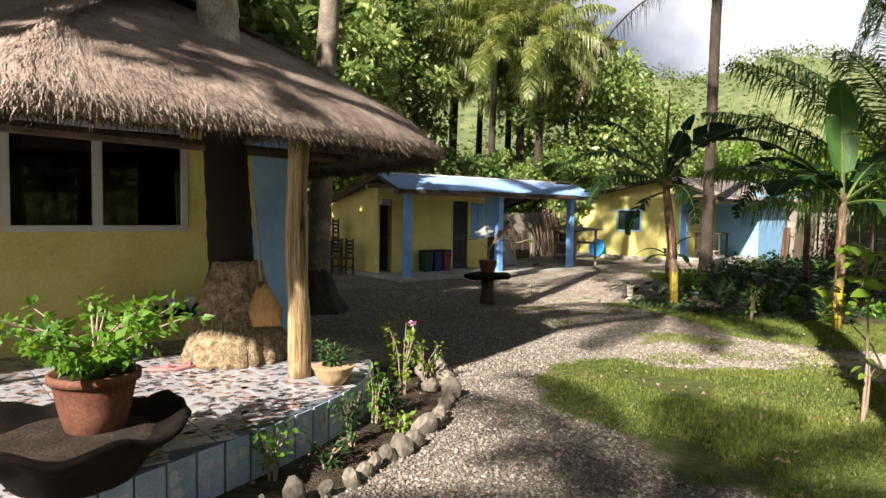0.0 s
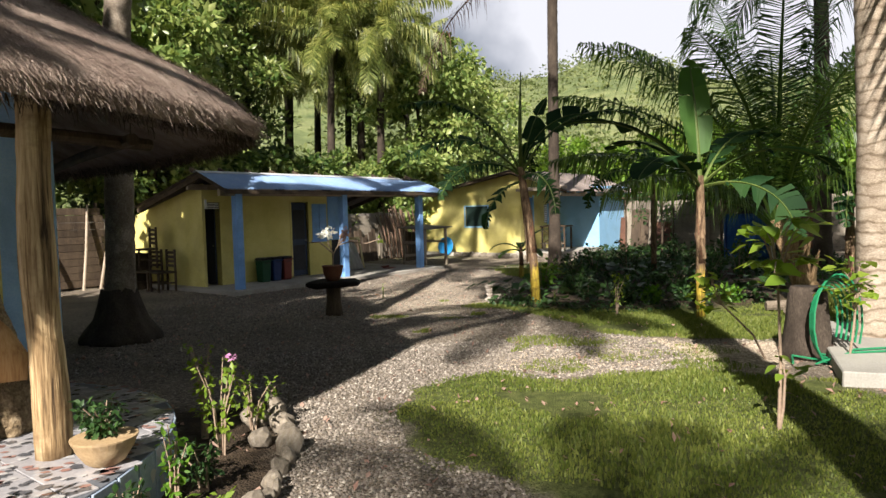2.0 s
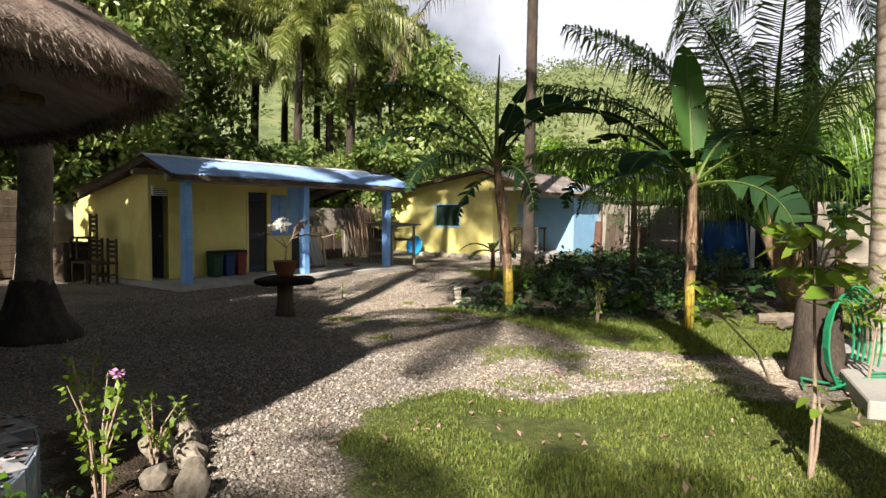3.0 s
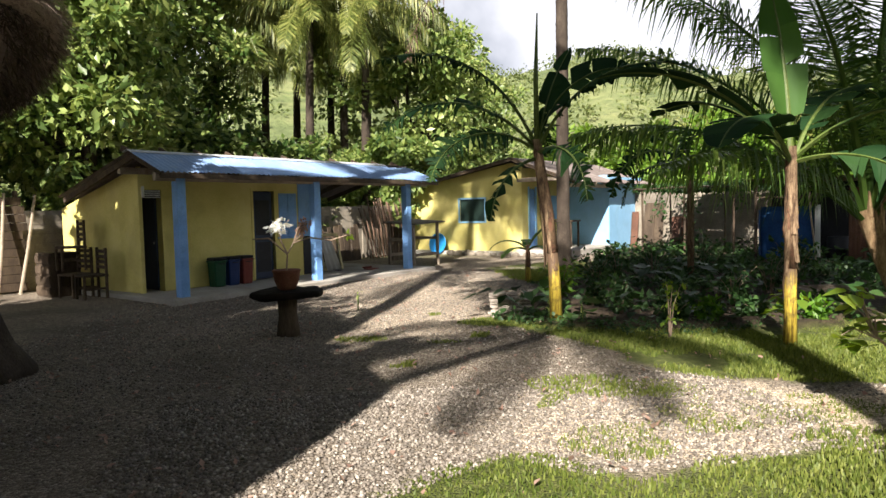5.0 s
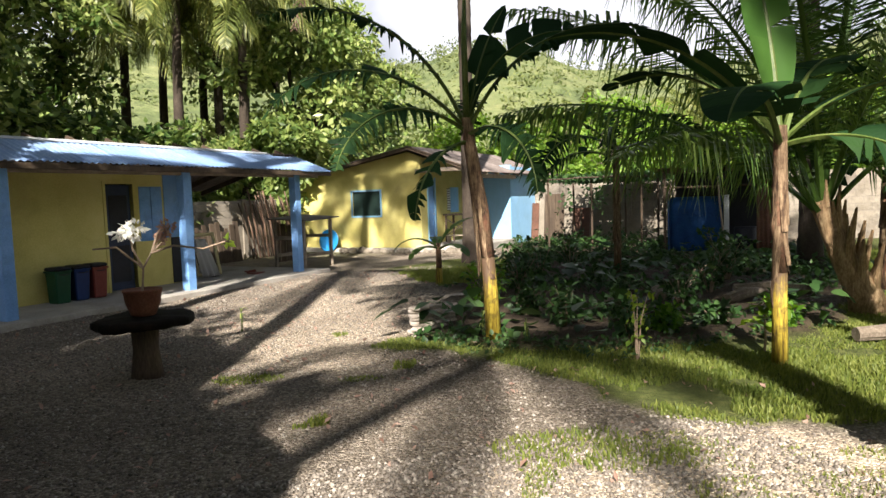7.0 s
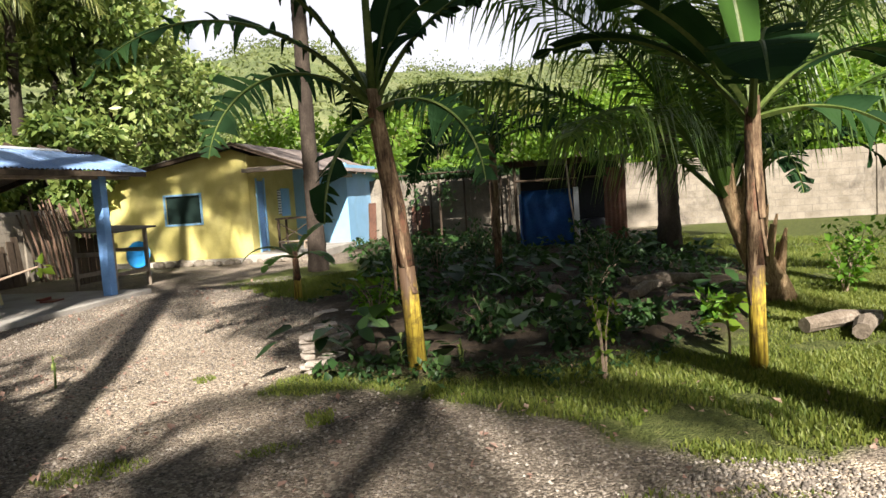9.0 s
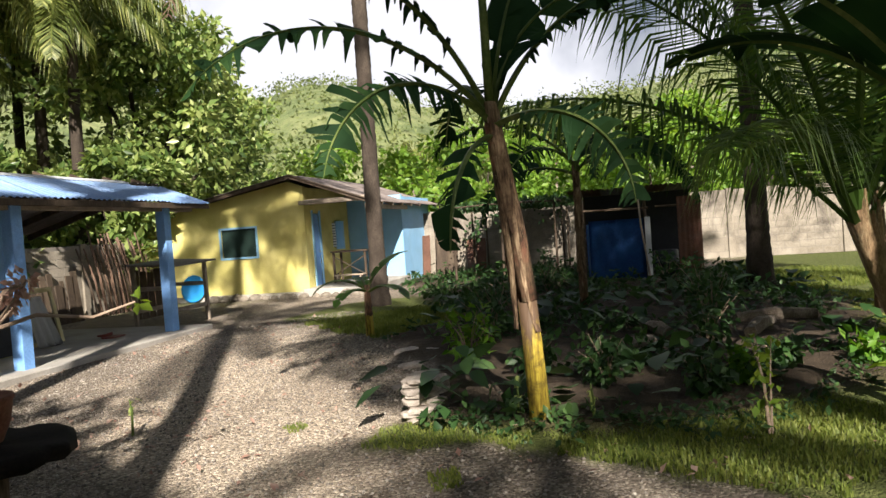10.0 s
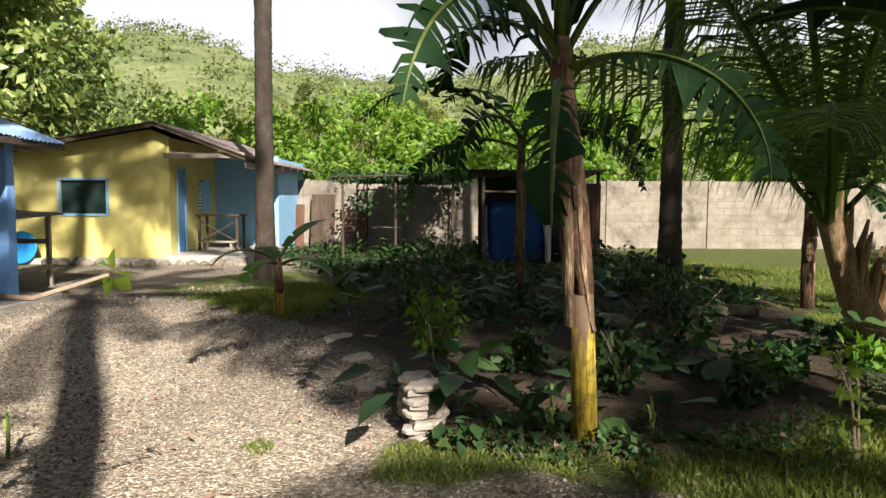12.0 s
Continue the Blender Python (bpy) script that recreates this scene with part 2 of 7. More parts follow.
M["bark_mid"] = surface("weathered_palm_bark", [(0.09, 0.07, 0.055), (0.19, 0.155, 0.12), (0.36, 0.31, 0.26)], 5, 55, 0.95, 0.9, 0.02, stretch=(1, 1, 0.8), dirt=(0.05, 0.04, 0.03), dirt_scale=3.0, dirt_amount=0.6)
M["bark_dark"] = surface("dark_bark", [(0.024, 0.018, 0.014), (0.048, 0.037, 0.029), (0.09, 0.071, 0.055)], 5, 55, 0.95, 0.9, 0.02, stretch=(1, 1, 0.5))
M["root_boss"] = surface("crumbly_root_mat", [(0.06, 0.042, 0.025), (0.25, 0.185, 0.11), (0.48, 0.385, 0.255)], 14, 45, 0.95, 1.0, 0.04, dirt=(0.06, 0.04, 0.025), dirt_scale=9, dirt_amount=0.8)
# burnt foot, and the roof's shade painted into the bark below the thatch
M["bark_char_shade"] = surface("charred_shaded_palm_bark", [(0.20, 0.165, 0.13), (0.40, 0.345, 0.28), (0.58, 0.52, 0.44)], 5, 55, 0.95, 0.9, 0.02, stretch=(1, 1, 0.8), dirt=(0.05, 0.04, 0.03), dirt_scale=3.0, dirt_amount=0.6)
worn_or_shaded(M["bark_char_shade"], 2.9, 2.2, (0.018, 0.014, 0.011))
M["roots"] = surface("coconut_root_mat", [(0.12, 0.075, 0.04), (0.30, 0.20, 0.11), (0.50, 0.37, 0.22)], 10, 60, 0.95, 1.0, 0.03, stretch=(1, 1, 0.3))
M["thatch"] = surface("cogon_thatch", [(0.11, 0.075, 0.06), (0.24, 0.175, 0.145), (0.36, 0.28, 0.235), (0.50, 0.41, 0.35)], 3.0, 120, 0.95, 1.0, 0.03)
M["straw"] = surface("thatch_straw", [(0.11, 0.078, 0.062), (0.29, 0.22, 0.182), (0.50, 0.41, 0.36)], 14, 60, 0.9, 0.3, 0.004)
M["broom"] = surface("broom_fibre", [(0.22, 0.11, 0.045), (0.38, 0.22, 0.09), (0.48, 0.31, 0.15)], 12, 90, 0.9, 0.7, 0.01, stretch=(1, 1, 0.12))
M["banana_stem"] = surface("banana_stem", [(0.06, 0.04, 0.012), (0.27, 0.19, 0.025), (0.46, 0.35, 0.045), (0.54, 0.43, 0.08)], 15, 60, 0.65, 0.8, 0.014, stretch=(1, 1, 0.1), dirt=(0.05, 0.03, 0.016), dirt_scale=7, dirt_amount=0.95)
worn_or_shaded(M["banana_stem"], 0.5, 0.85, (0.09, 0.056, 0.034))
M["banana_husk"] = surface("dry_banana_sheath", [(0.012, 0.008, 0.006), (0.06, 0.036, 0.022), (0.17, 0.11, 0.065), (0.34, 0.25, 0.16)], 16, 60, 0.85, 1.0, 0.02, stretch=(1, 1, 0.22), dirt=(0.26, 0.11, 0.07), dirt_scale=6, dirt_amount=0.75)
M["sheath_pale"] = surface("pale_banana_sheath", [(0.02, 0.012, 0.008), (0.10, 0.062, 0.037), (0.24, 0.165, 0.10), (0.40, 0.30, 0.19)], 18, 70, 0.85, 1.0, 0.02, stretch=(1, 1, 0.2), dirt=(0.05, 0.025, 0.016), dirt_scale=8, dirt_amount=0.9)
M["petiole"] = surface("green_petiole", [(0.045, 0.075, 0.016), (0.09, 0.13, 0.03), (0.16, 0.19, 0.055)], 4, 30, 0.5, 0.1, 0.003)
M["banana_leaf"] = leaf_mat("banana_leaf", [(0.007, 0.022, 0.009), (0.013, 0.04, 0.012), (0.026, 0.062, 0.016)], 0.10, 0.72, gloss=0.12)
M["banana_bright"] = leaf_mat("young_banana_leaf", [(0.04, 0.11, 0.018), (0.085, 0.19, 0.032)], 0.4, 0.45)
M["palm_leaf"] = leaf_mat("palm_leaf", [(0.012, 0.032, 0.010), (0.03, 0.07, 0.015), (0.08, 0.13, 0.028)], 0.26, 0.38, scale=0.6)
M["palm_young"] = leaf_mat("young_palm_leaf", [(0.028, 0.065, 0.015), (0.07, 0.14, 0.028), (0.17, 0.25, 0.052)], 0.34, 0.35, scale=0.6)
# lit copy of palm_leaf: yellow sunlight put into the colour for far palms
M["palm_sunlit"] = leaf_mat("sunlit_palm_leaf", [(0.038, 0.062, 0.017), (0.13, 0.165, 0.038), (0.35, 0.35, 0.11)], 0.34, 0.4, scale=0.6)
M["palm_dead"] = leaf_mat("drying_palm_leaf", [(0.05, 0.025, 0.025), (0.12, 0.07, 0.05), (0.18, 0.12, 0.08)], 0.15, 0.7, scale=0.6)
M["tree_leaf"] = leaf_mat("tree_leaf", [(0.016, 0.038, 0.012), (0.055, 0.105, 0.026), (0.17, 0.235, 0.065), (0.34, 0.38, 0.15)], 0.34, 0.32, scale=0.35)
# tree_leaf made brighter, so crowns in the sun carry that light as colour
M["tree_leaf_sunlit"] = leaf_mat("sunlit_tree_leaf", [(0.035, 0.068, 0.02), (0.10, 0.16, 0.042), (0.24, 0.31, 0.09), (0.42, 0.46, 0.19)], 0.32, 0.35, scale=0.35)
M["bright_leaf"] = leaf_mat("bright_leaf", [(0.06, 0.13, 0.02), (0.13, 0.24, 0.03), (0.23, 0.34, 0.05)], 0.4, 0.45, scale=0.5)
M["bed_leaf"] = leaf_mat("garden_bed_leaf", [(0.012, 0.034, 0.011), (0.028, 0.07, 0.018), (0.075, 0.14, 0.04)], 0.25, 0.5, scale=0.8)
M["sapling_leaf"] = leaf_mat("sapling_leaf", [(0.08, 0.15, 0.018), (0.16, 0.25, 0.028), (0.25, 0.33, 0.05)], 0.40, 0.45, scale=2)
M["hill_leaf"] = leaf_mat("hill_foliage", [(0.05, 0.075, 0.022), (0.11, 0.145, 0.045), (0.20, 0.225, 0.085)], 0.3, 0.6, scale=0.03)
M["grass"] = leaf_mat("grass_blade", [(0.06, 0.098, 0.018), (0.135, 0.175, 0.034), (0.25, 0.275, 0.07)], 0.38, 0.55, scale=0.9)
M["white_petal"] = leaf_mat("white_petal", [(0.80, 0.80, 0.76), (0.86, 0.86, 0.82)], 0.3, 0.6)
M["pink_petal"] = leaf_mat("pink_petal", [(0.52, 0.20, 0.42), (0.66, 0.34, 0.56)], 0.3, 0.6)
M["twig"] = surface("pale_twig", [(0.20, 0.14, 0.10), (0.36, 0.28, 0.21)], 8, 50, 0.85, 0.2, 0.003)
M["green_hose"] = surface("green_hose", [(0.01, 0.14, 0.06), (0.02, 0.22, 0.10)], 5, 40, 0.4, 0.05, 0.002, spec=0.5)
M["plastic_green"] = surface("green_plastic", [(0.006, 0.05, 0.024), (0.012, 0.075, 0.036)], 4, 40, 0.45, 0.05, 0.002)
M["plastic_blue"] = surface("blue_plastic", [(0.008, 0.025, 0.10), (0.014, 0.04, 0.15)], 4, 40, 0.45, 0.08, 0.002)
M["plastic_red"] = surface("red_plastic", [(0.14, 0.025, 0.02), (0.20, 0.045, 0.035)], 4, 40, 0.45, 0.05, 0.002)
M["bright_blue"] = surface("bright_blue_plastic", [(0.02, 0.20, 0.52), (0.03, 0.28, 0.66)], 4, 40, 0.4, 0.05, 0.002)
M["tarp"] = surface("blue_tarpaulin", [(0.012, 0.05, 0.17), (0.02, 0.085, 0.28), (0.03, 0.12, 0.36)], 3, 30, 0.5, 0.4, 0.02, dirt=(0.03, 0.05, 0.09))
M["cloth"] = surface("white_cloth", [(0.55, 0.55, 0.56), (0.72, 0.72, 0.72)], 3, 60, 0.9, 0.4, 0.01)
M["metal"] = surface("dull_steel", [(0.35, 0.36, 0.37), (0.5, 0.5, 0.5)], 6, 50, 0.35, 0.05, 0.002, metal=0.9)
M["alu"] = surface("aluminium_frame", [(0.50, 0.52, 0.54), (0.62, 0.63, 0.65)], 4, 40, 0.4, 0.04, 0.002, metal=0.4)
M["pink_rubber"] = surface("pink_rubber", [(0.40, 0.17, 0.16), (0.52, 0.25, 0.23)], 6, 50, 0.6, 0.1, 0.002)
M["tile_grout"] = surface("dark_grout", [(0.10, 0.11, 0.13), (0.16, 0.17, 0.19)], 4, 50, 0.9, 0.3, 0.005)
M["tile_base"] = surface("glazed_pale_tile", [(0.29, 0.285, 0.305), (0.36, 0.355, 0.38), (0.45, 0.445, 0.465)], 4, 50, 0.22, 0.06, 0.002, spec=0.5, dirt=(0.34, 0.30, 0.27), dirt_scale=2.5, dirt_amount=0.4, vary=0.06)
M["chip_grey"] = surface("grey_tile_chip", [(0.05, 0.052, 0.06), (0.11, 0.112, 0.125)], 6, 50, 0.25, 0.05, 0.002, spec=0.5, vary=0.3)
M["chip_rose"] = surface("rose_tile_chip", [(0.24, 0.13, 0.115), (0.36, 0.22, 0.195)], 6, 50, 0.25, 0.05, 0.002, spec=0.5, vary=0.3)
M["chip_white"] = surface("white_tile_chip", [(0.44, 0.44, 0.46), (0.54, 0.54, 0.545)], 6, 50, 0.25, 0.05, 0.002, spec=0.5)
M["tile_face"] = surface("blue_grey_tile_face", [(0.22, 0.30, 0.42), (0.32, 0.40, 0.52), (0.42, 0.50, 0.60)], 5, 50, 0.25, 0.06, 0.002, spec=0.5, vary=0.1)

gm, gnt, gb, gtc = base_mat("window_glass")
gb.inputs["Base Color"].default_value = (0.10, 0.11, 0.12, 1)
gb.inputs["Roughness"].default_value = 0.02
gb.inputs["Transmission Weight"].default_value = 1.0
gb.inputs["IOR"].default_value = 1.45
M["glass"] = gm


def ground_material():
    """Earth, gravel and turf, told apart by the sheet's own zone attribute."""
    m, nt, bsdf, tc = base_mat("yard_ground")
    v = tc.outputs["Object"]
    zone = nt.nodes.new("ShaderNodeAttribute")
    zone.attribute_name = "zone"
    sep = nt.nodes.new("ShaderNodeSeparateColor")
    link(nt, zone.outputs["Color"], sep.inputs[0])
    # gravel: pebbles of two sizes over sandy earth
    vor = nt.nodes.new("ShaderNodeTexVoronoi")
    vor.inputs["Scale"].default_value = 58
    link(nt, v, vor.inputs["Vector"])
    bw = nt.nodes.new("ShaderNodeSeparateColor")
    link(nt, vor.outputs["Color"], bw.inputs[0])
    peb = ramp_node(nt, [(0.0, (0.13, 0.112, 0.094)), (0.4, (0.215, 0.187, 0.16)), (0.75, (0.31, 0.275, 0.235)), (1.0, (0.48, 0.44, 0.385))])
    link(nt, bw.outputs[0], peb.inputs["Fac"])
    big = noise_node(nt, 0.55, 6, 0.6, v)
    bigr = ramp_node(nt, [(0.32, (0.62, 0.58, 0.54)), (0.5, (0.9, 0.86, 0.8)), (0.68, (1.12, 1.05, 0.97))])
    link(nt, big.outputs["Fac"], bigr.inputs["Fac"])
    gmul = nt.nodes.new("ShaderNodeMixRGB")
    gmul.blend_type = "MULTIPLY"
    gmul.inputs[0].default_value = 1
    link(nt, peb.outputs["Color"], gmul.inputs[1])
    link(nt, bigr.outputs["Color"], gmul.inputs[2])
    # turf floor and bare bed soil
    tn = noise_node(nt, 9, 7, 0.7, v)
    turf = ramp_node(nt, [(0.3, (0.045, 0.055, 0.016)), (0.5, (0.09, 0.11, 0.03)), (0.72, (0.17, 0.175, 0.06))])
    link(nt, tn.outputs["Fac"], turf.inputs["Fac"])
    sn = noise_node(nt, 5, 7, 0.7, v)
    soil = ramp_node(nt, [(0.3, (0.024, 0.017, 0.011)), (0.5, (0.05, 0.036, 0.024)), (0.74, (0.125, 0.09, 0.06))])
    link(nt, sn.outputs["Fac"], soil.inputs["Fac"])
    m1 = nt.nodes.new("ShaderNodeMixRGB")
    link(nt, sep.outputs[1], m1.inputs[0])
    link(nt, gmul.outputs["Color"], m1.inputs[1])
    link(nt, turf.outputs["Color"], m1.inputs[2])
    m2 = nt.nodes.new("ShaderNodeMixRGB")
    link(nt, sep.outputs[2], m2.inputs[0])
    link(nt, m1.outputs["Color"], m2.inputs[1])
    link(nt, soil.outputs["Color"], m2.inputs[2])
    # paler limestone gravel, and the back yard's sunlit patch painted brighter
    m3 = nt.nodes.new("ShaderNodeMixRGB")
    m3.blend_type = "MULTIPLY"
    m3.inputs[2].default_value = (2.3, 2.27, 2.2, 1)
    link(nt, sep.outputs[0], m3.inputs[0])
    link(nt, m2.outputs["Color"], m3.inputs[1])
    link(nt, m3.outputs["Color"], bsdf.inputs["Base Color"])
    bsdf.inputs["Roughness"].default_value = 0.92
    bsdf.inputs["Specular IOR Level"].default_value = 0.2
    fine = noise_node(nt, 30, 6, 0.7, v)
    inv = nt.nodes.new("ShaderNodeMath")
    inv.operation = "SUBTRACT"
    link(nt, fine.outputs["Fac"], inv.inputs[0])
    link(nt, vor.outputs["Distance"], inv.inputs[1])
    add_bump(nt, bsdf, inv.outputs[0], 0.9, 0.022)
    return m


M["ground"] = ground_material()
hm, hnt, hb, htc = base_mat("hill_slope")
hn1 = noise_node(hnt, 0.035, 8, 0.65, htc.outputs["Object"])
hn2 = noise_node(hnt, 0.3, 6, 0.7, htc.outputs["Object"])
hadd = hnt.nodes.new("ShaderNodeMath")
hadd.operation = "MULTIPLY_ADD"
hadd.inputs[1].default_value = 0.5
link(hnt, hn2.outputs["Fac"], hadd.inputs[0])
hhalf = hnt.nodes.new("ShaderNodeMath")
hhalf.operation = "MULTIPLY"
hhalf.inputs[1].default_value = 0.5
link(hnt, hn1.outputs["Fac"], hhalf.inputs[0])
link(hnt, hhalf.outputs[0], hadd.inputs[2])
hr = ramp_node(hnt, [(0.33, (0.05, 0.075, 0.025)), (0.47, (0.12, 0.155, 0.055)), (0.6, (0.22, 0.24, 0.10)), (0.7, (0.31, 0.31, 0.15))])
link(hnt, hadd.outputs[0], hr.inputs["Fac"])
link(hnt, hr.outputs["Color"], hb.inputs["Base Color"])
hb.inputs["Roughness"].default_value = 0.95
add_bump(hnt, hb, hadd.outputs[0], 1.0, 3.0)
M["hill"] = hm

# ---- building helpers ----


def mesh_of(bm, name, mat, smooth=False):
    me = bpy.data.meshes.new(name)
    bm.normal_update()
    bm.to_mesh(me)
    bm.free()
    if mat is not None:
        me.materials.append(mat)
    if smooth:
        me.polygons.foreach_set("use_smooth", [True] * len(me.polygons))
    return me


def part(name, bm, material, parent, label="", smooth=False):
    ob = new(name, mesh_of(bm, name, material, smooth))
    ob.parent = parent
    if label:
        ob["label"] = label
    return ob


def shared(name, me, parent, m=None):
    ob = new(name, me)
    ob.parent = parent
    if m is not None:
        ob.matrix_basis = m
    return ob


def thing(name, label, category, m=None, group="", kind=""):
    ob = new(name)
    ob.empty_display_size = 0.1
    if m is not None:
        ob.matrix_basis = m
    return tagged(ob, label, category, group, kind)


def solid(name, bm, material, label, category, m=None, kind="", group="", smooth=False):
    ob = new(name, mesh_of(bm, name, material, smooth))
    if m is not None:
        ob.matrix_basis = m
    return tagged(ob, label, category, group, kind)


def box(x0, x1, y0, y1, z0, z1, bevel=0.0, bm=None, m=None):
    bm = bm or bmesh.new()
    before = set(bm.verts)
    r = bmesh.ops.create_cube(bm, size=1)
    vs = r["verts"]
    for v in vs:
        v.co = Vector((x0 + (v.co.x + 0.5) * (x1 - x0), y0 + (v.co.y + 0.5) * (y1 - y0), z0 + (v.co.z + 0.5) * (z1 - z0)))
    if bevel:
        es = {e for v in vs for e in v.link_edges}
        bmesh.ops.bevel(bm, geom=list(es), offset=bevel, segments=1, affect="EDGES", profile=0.5)
    if m is not None:
        for v in bm.verts:
            if v not in before:
                v.co = m @ v.co
    return bm


def tube(points, radii, sides=8, bm=None, cap=True, jag=0.0, rng=None):
    """A tapering tube along points."""
    bm = bm or bmesh.new()
    pts = [Vector(p) for p in points]
    rings = []
    ref = Vector((0.31, 0.95, 0.05))
    for i, p in enumerate(pts):
        d = (pts[min(i + 1, len(pts) - 1)] - pts[max(i - 1, 0)]).normalized()
        a = d.cross(ref)
        if a.length < 0.05:
            a = d.cross(Vector((1, 0, 0)))
        a.normalize()
        b = d.cross(a)
        r = radii[i] if hasattr(radii, "__len__") else radii
        ring = []
        for k in range(sides):
            q = 2 * math.pi * k / sides
            rr = r * (1 + (rng.uniform(-jag, jag) if rng else 0))
            ring.append(bm.verts.new(p + a * (rr * math.cos(q)) + b * (rr * math.sin(q))))
        rings.append(ring)
    for r0, r1 in zip(rings, rings[1:]):
        for k in range(sides):
            bm.faces.new((r0[k], r0[(k + 1) % sides], r1[(k + 1) % sides], r1[k]))
    if cap:
        bm.faces.new(rings[0][::-1])
        bm.faces.new(rings[-1])
    return bm


def lathe(profile, sides=24, bm=None, wobble=0.0, seed=0):
    """Turn a profile of (radius, z) round the z axis."""
    bm = bm or bmesh.new()
    rng = random.Random(seed)
    off = [1 + rng.uniform(-wobble, wobble) for _ in range(sides)]
    rings = []
    for r, z in profile:
        rings.append([bm.verts.new((r * off[k] * math.cos(2 * math.pi * k / sides), r * off[k] * math.sin(2 * math.pi * k / sides), z)) for k in range(sides)])
    for r0, r1 in zip(rings, rings[1:]):
        for k in range(sides):
            bm.faces.new((r0[k], r0[(k + 1) % sides], r1[(k + 1) % sides], r1[k]))
    bm.faces.new(rings[0][::-1])
    bm.faces.new(rings[-1])
    return bm


def raw(name, verts, faces, material, smooth=False):
    me = bpy.data.meshes.new(name)
    me.from_pydata([tuple(v) for v in verts], [], faces)
    me.materials.append(material)
    if smooth:
        me.polygons.foreach_set("use_smooth", [True] * len(me.polygons))
    return me


def inside(poly, x, y):
    """Even-odd test for arrays of points."""
    res = np.zeros(np.shape(x), bool)
    n = len(poly)
    for i in range(n):
        (x0, y0), (x1, y1) = poly[i], poly[(i + 1) % n]
        hit = ((y0 > y) != (y1 > y)) & (x < (x1 - x0) * (y - y0) / (y1 - y0 + 1e-12) + x0)
        res ^= hit
    return res


# the houses share one set of axes, 45.4 degrees round from x; its origin is the first blue post
YARD = pose(-2.11, 15.61, 0, 0, 0, 45.4)


def place(u, n, z=0.0, turn=0.0):
    return YARD @ pose(u, n, z, 0, 0, turn)


def at_un(u, n, z=0.0):
    return YARD @ Vector((u, n, z))

# ---- ground ----
LAWN_NEAR = [(0.8, 6.0), (1.0, 6.75), (1.75, 7.3), (2.15, 6.95), (2.95, 6.95), (3.7, 7.1), (4.4, 6.65), (4.75, 6.15), (5.0, 5.2), (7.5, 4.6), (9, 2), (8, -2),
             (3.2, -2), (2.3, 3.4), (1.7, 3.5), (1.45, 4.5), (0.85, 5.2)]
LAWN_FAR = [(2.1, 12.05), (2.7, 11.65), (3.1, 11.2), (3.4, 10.3), (3.4, 9.6), (3.7, 9.0), (4.35, 8.4), (5.6, 8.2), (6.6, 8.9), (8.5, 8.2), (13, 9), (26, 10), (24, 18),
            (17.5, 21), (13, 17), (10, 13.2), (8.6, 12.2), (6.4, 10.9), (4.6, 10.9), (3.8, 11.9), (2.6, 12.6)]
LAWN_BACK = [(4.3, 16.4), (4.2, 17.3), (4.1, 20.0), (6.0, 21.5), (7.4, 21.0), (6.6, 17.2)]
BED = [(2.5, 12.4), (3.3, 11.6), (3.9, 10.9), (6.5, 10.7), (8.6, 11.9), (10.2, 12.9), (13.2, 16.8), (14.5, 22.0), (9.5, 25.5), (7.5, 21.2), (5.8, 17.0), (4.4, 16.1), (3.9, 14.1)]
# pale gravel past the table, brightened in the colour where sun falls
PALE_LIT_BACK = [(1.2, 11.8), (2.4, 11.4), (3.0, 13.2), (3.3, 15.2), (4.2, 17.5), (3.2, 19.2), (1.8, 18.6), (0.9, 15.5), (0.5, 13.2)]
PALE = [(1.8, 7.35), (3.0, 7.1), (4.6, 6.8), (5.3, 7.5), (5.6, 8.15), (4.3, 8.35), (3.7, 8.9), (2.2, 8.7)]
BORDER_BED = [(-1.6, 2.4), (-0.95, 3.0), (-0.43, 3.2), (-0.1, 3.95), (0.03, 5.0), (-0.1, 6.0), (-0.35, 6.6), (-1.2, 6.6), (-0.6, 5.2), (-0.7, 4.1)]


def fuzzy(poly, x, y, width, rough):
    """How far a point lies in the polygon, with a ragged edge."""
    jx = np.array([noise.noise((a * rough, b * rough, 3.1)) for a, b in zip(x, y)])
    jy = np.array([noise.noise((a * rough, b * rough, 9.7)) for a, b in zip(x, y)])
    tot = np.zeros(len(x))
    for dx, dy in ((0, 0), (1, 0), (-1, 0), (0, 1), (0, -1)):
        tot += inside(poly, x + jx * width + dx * width * 0.25, y + jy * width + dy * width * 0.25)
    return tot / 5


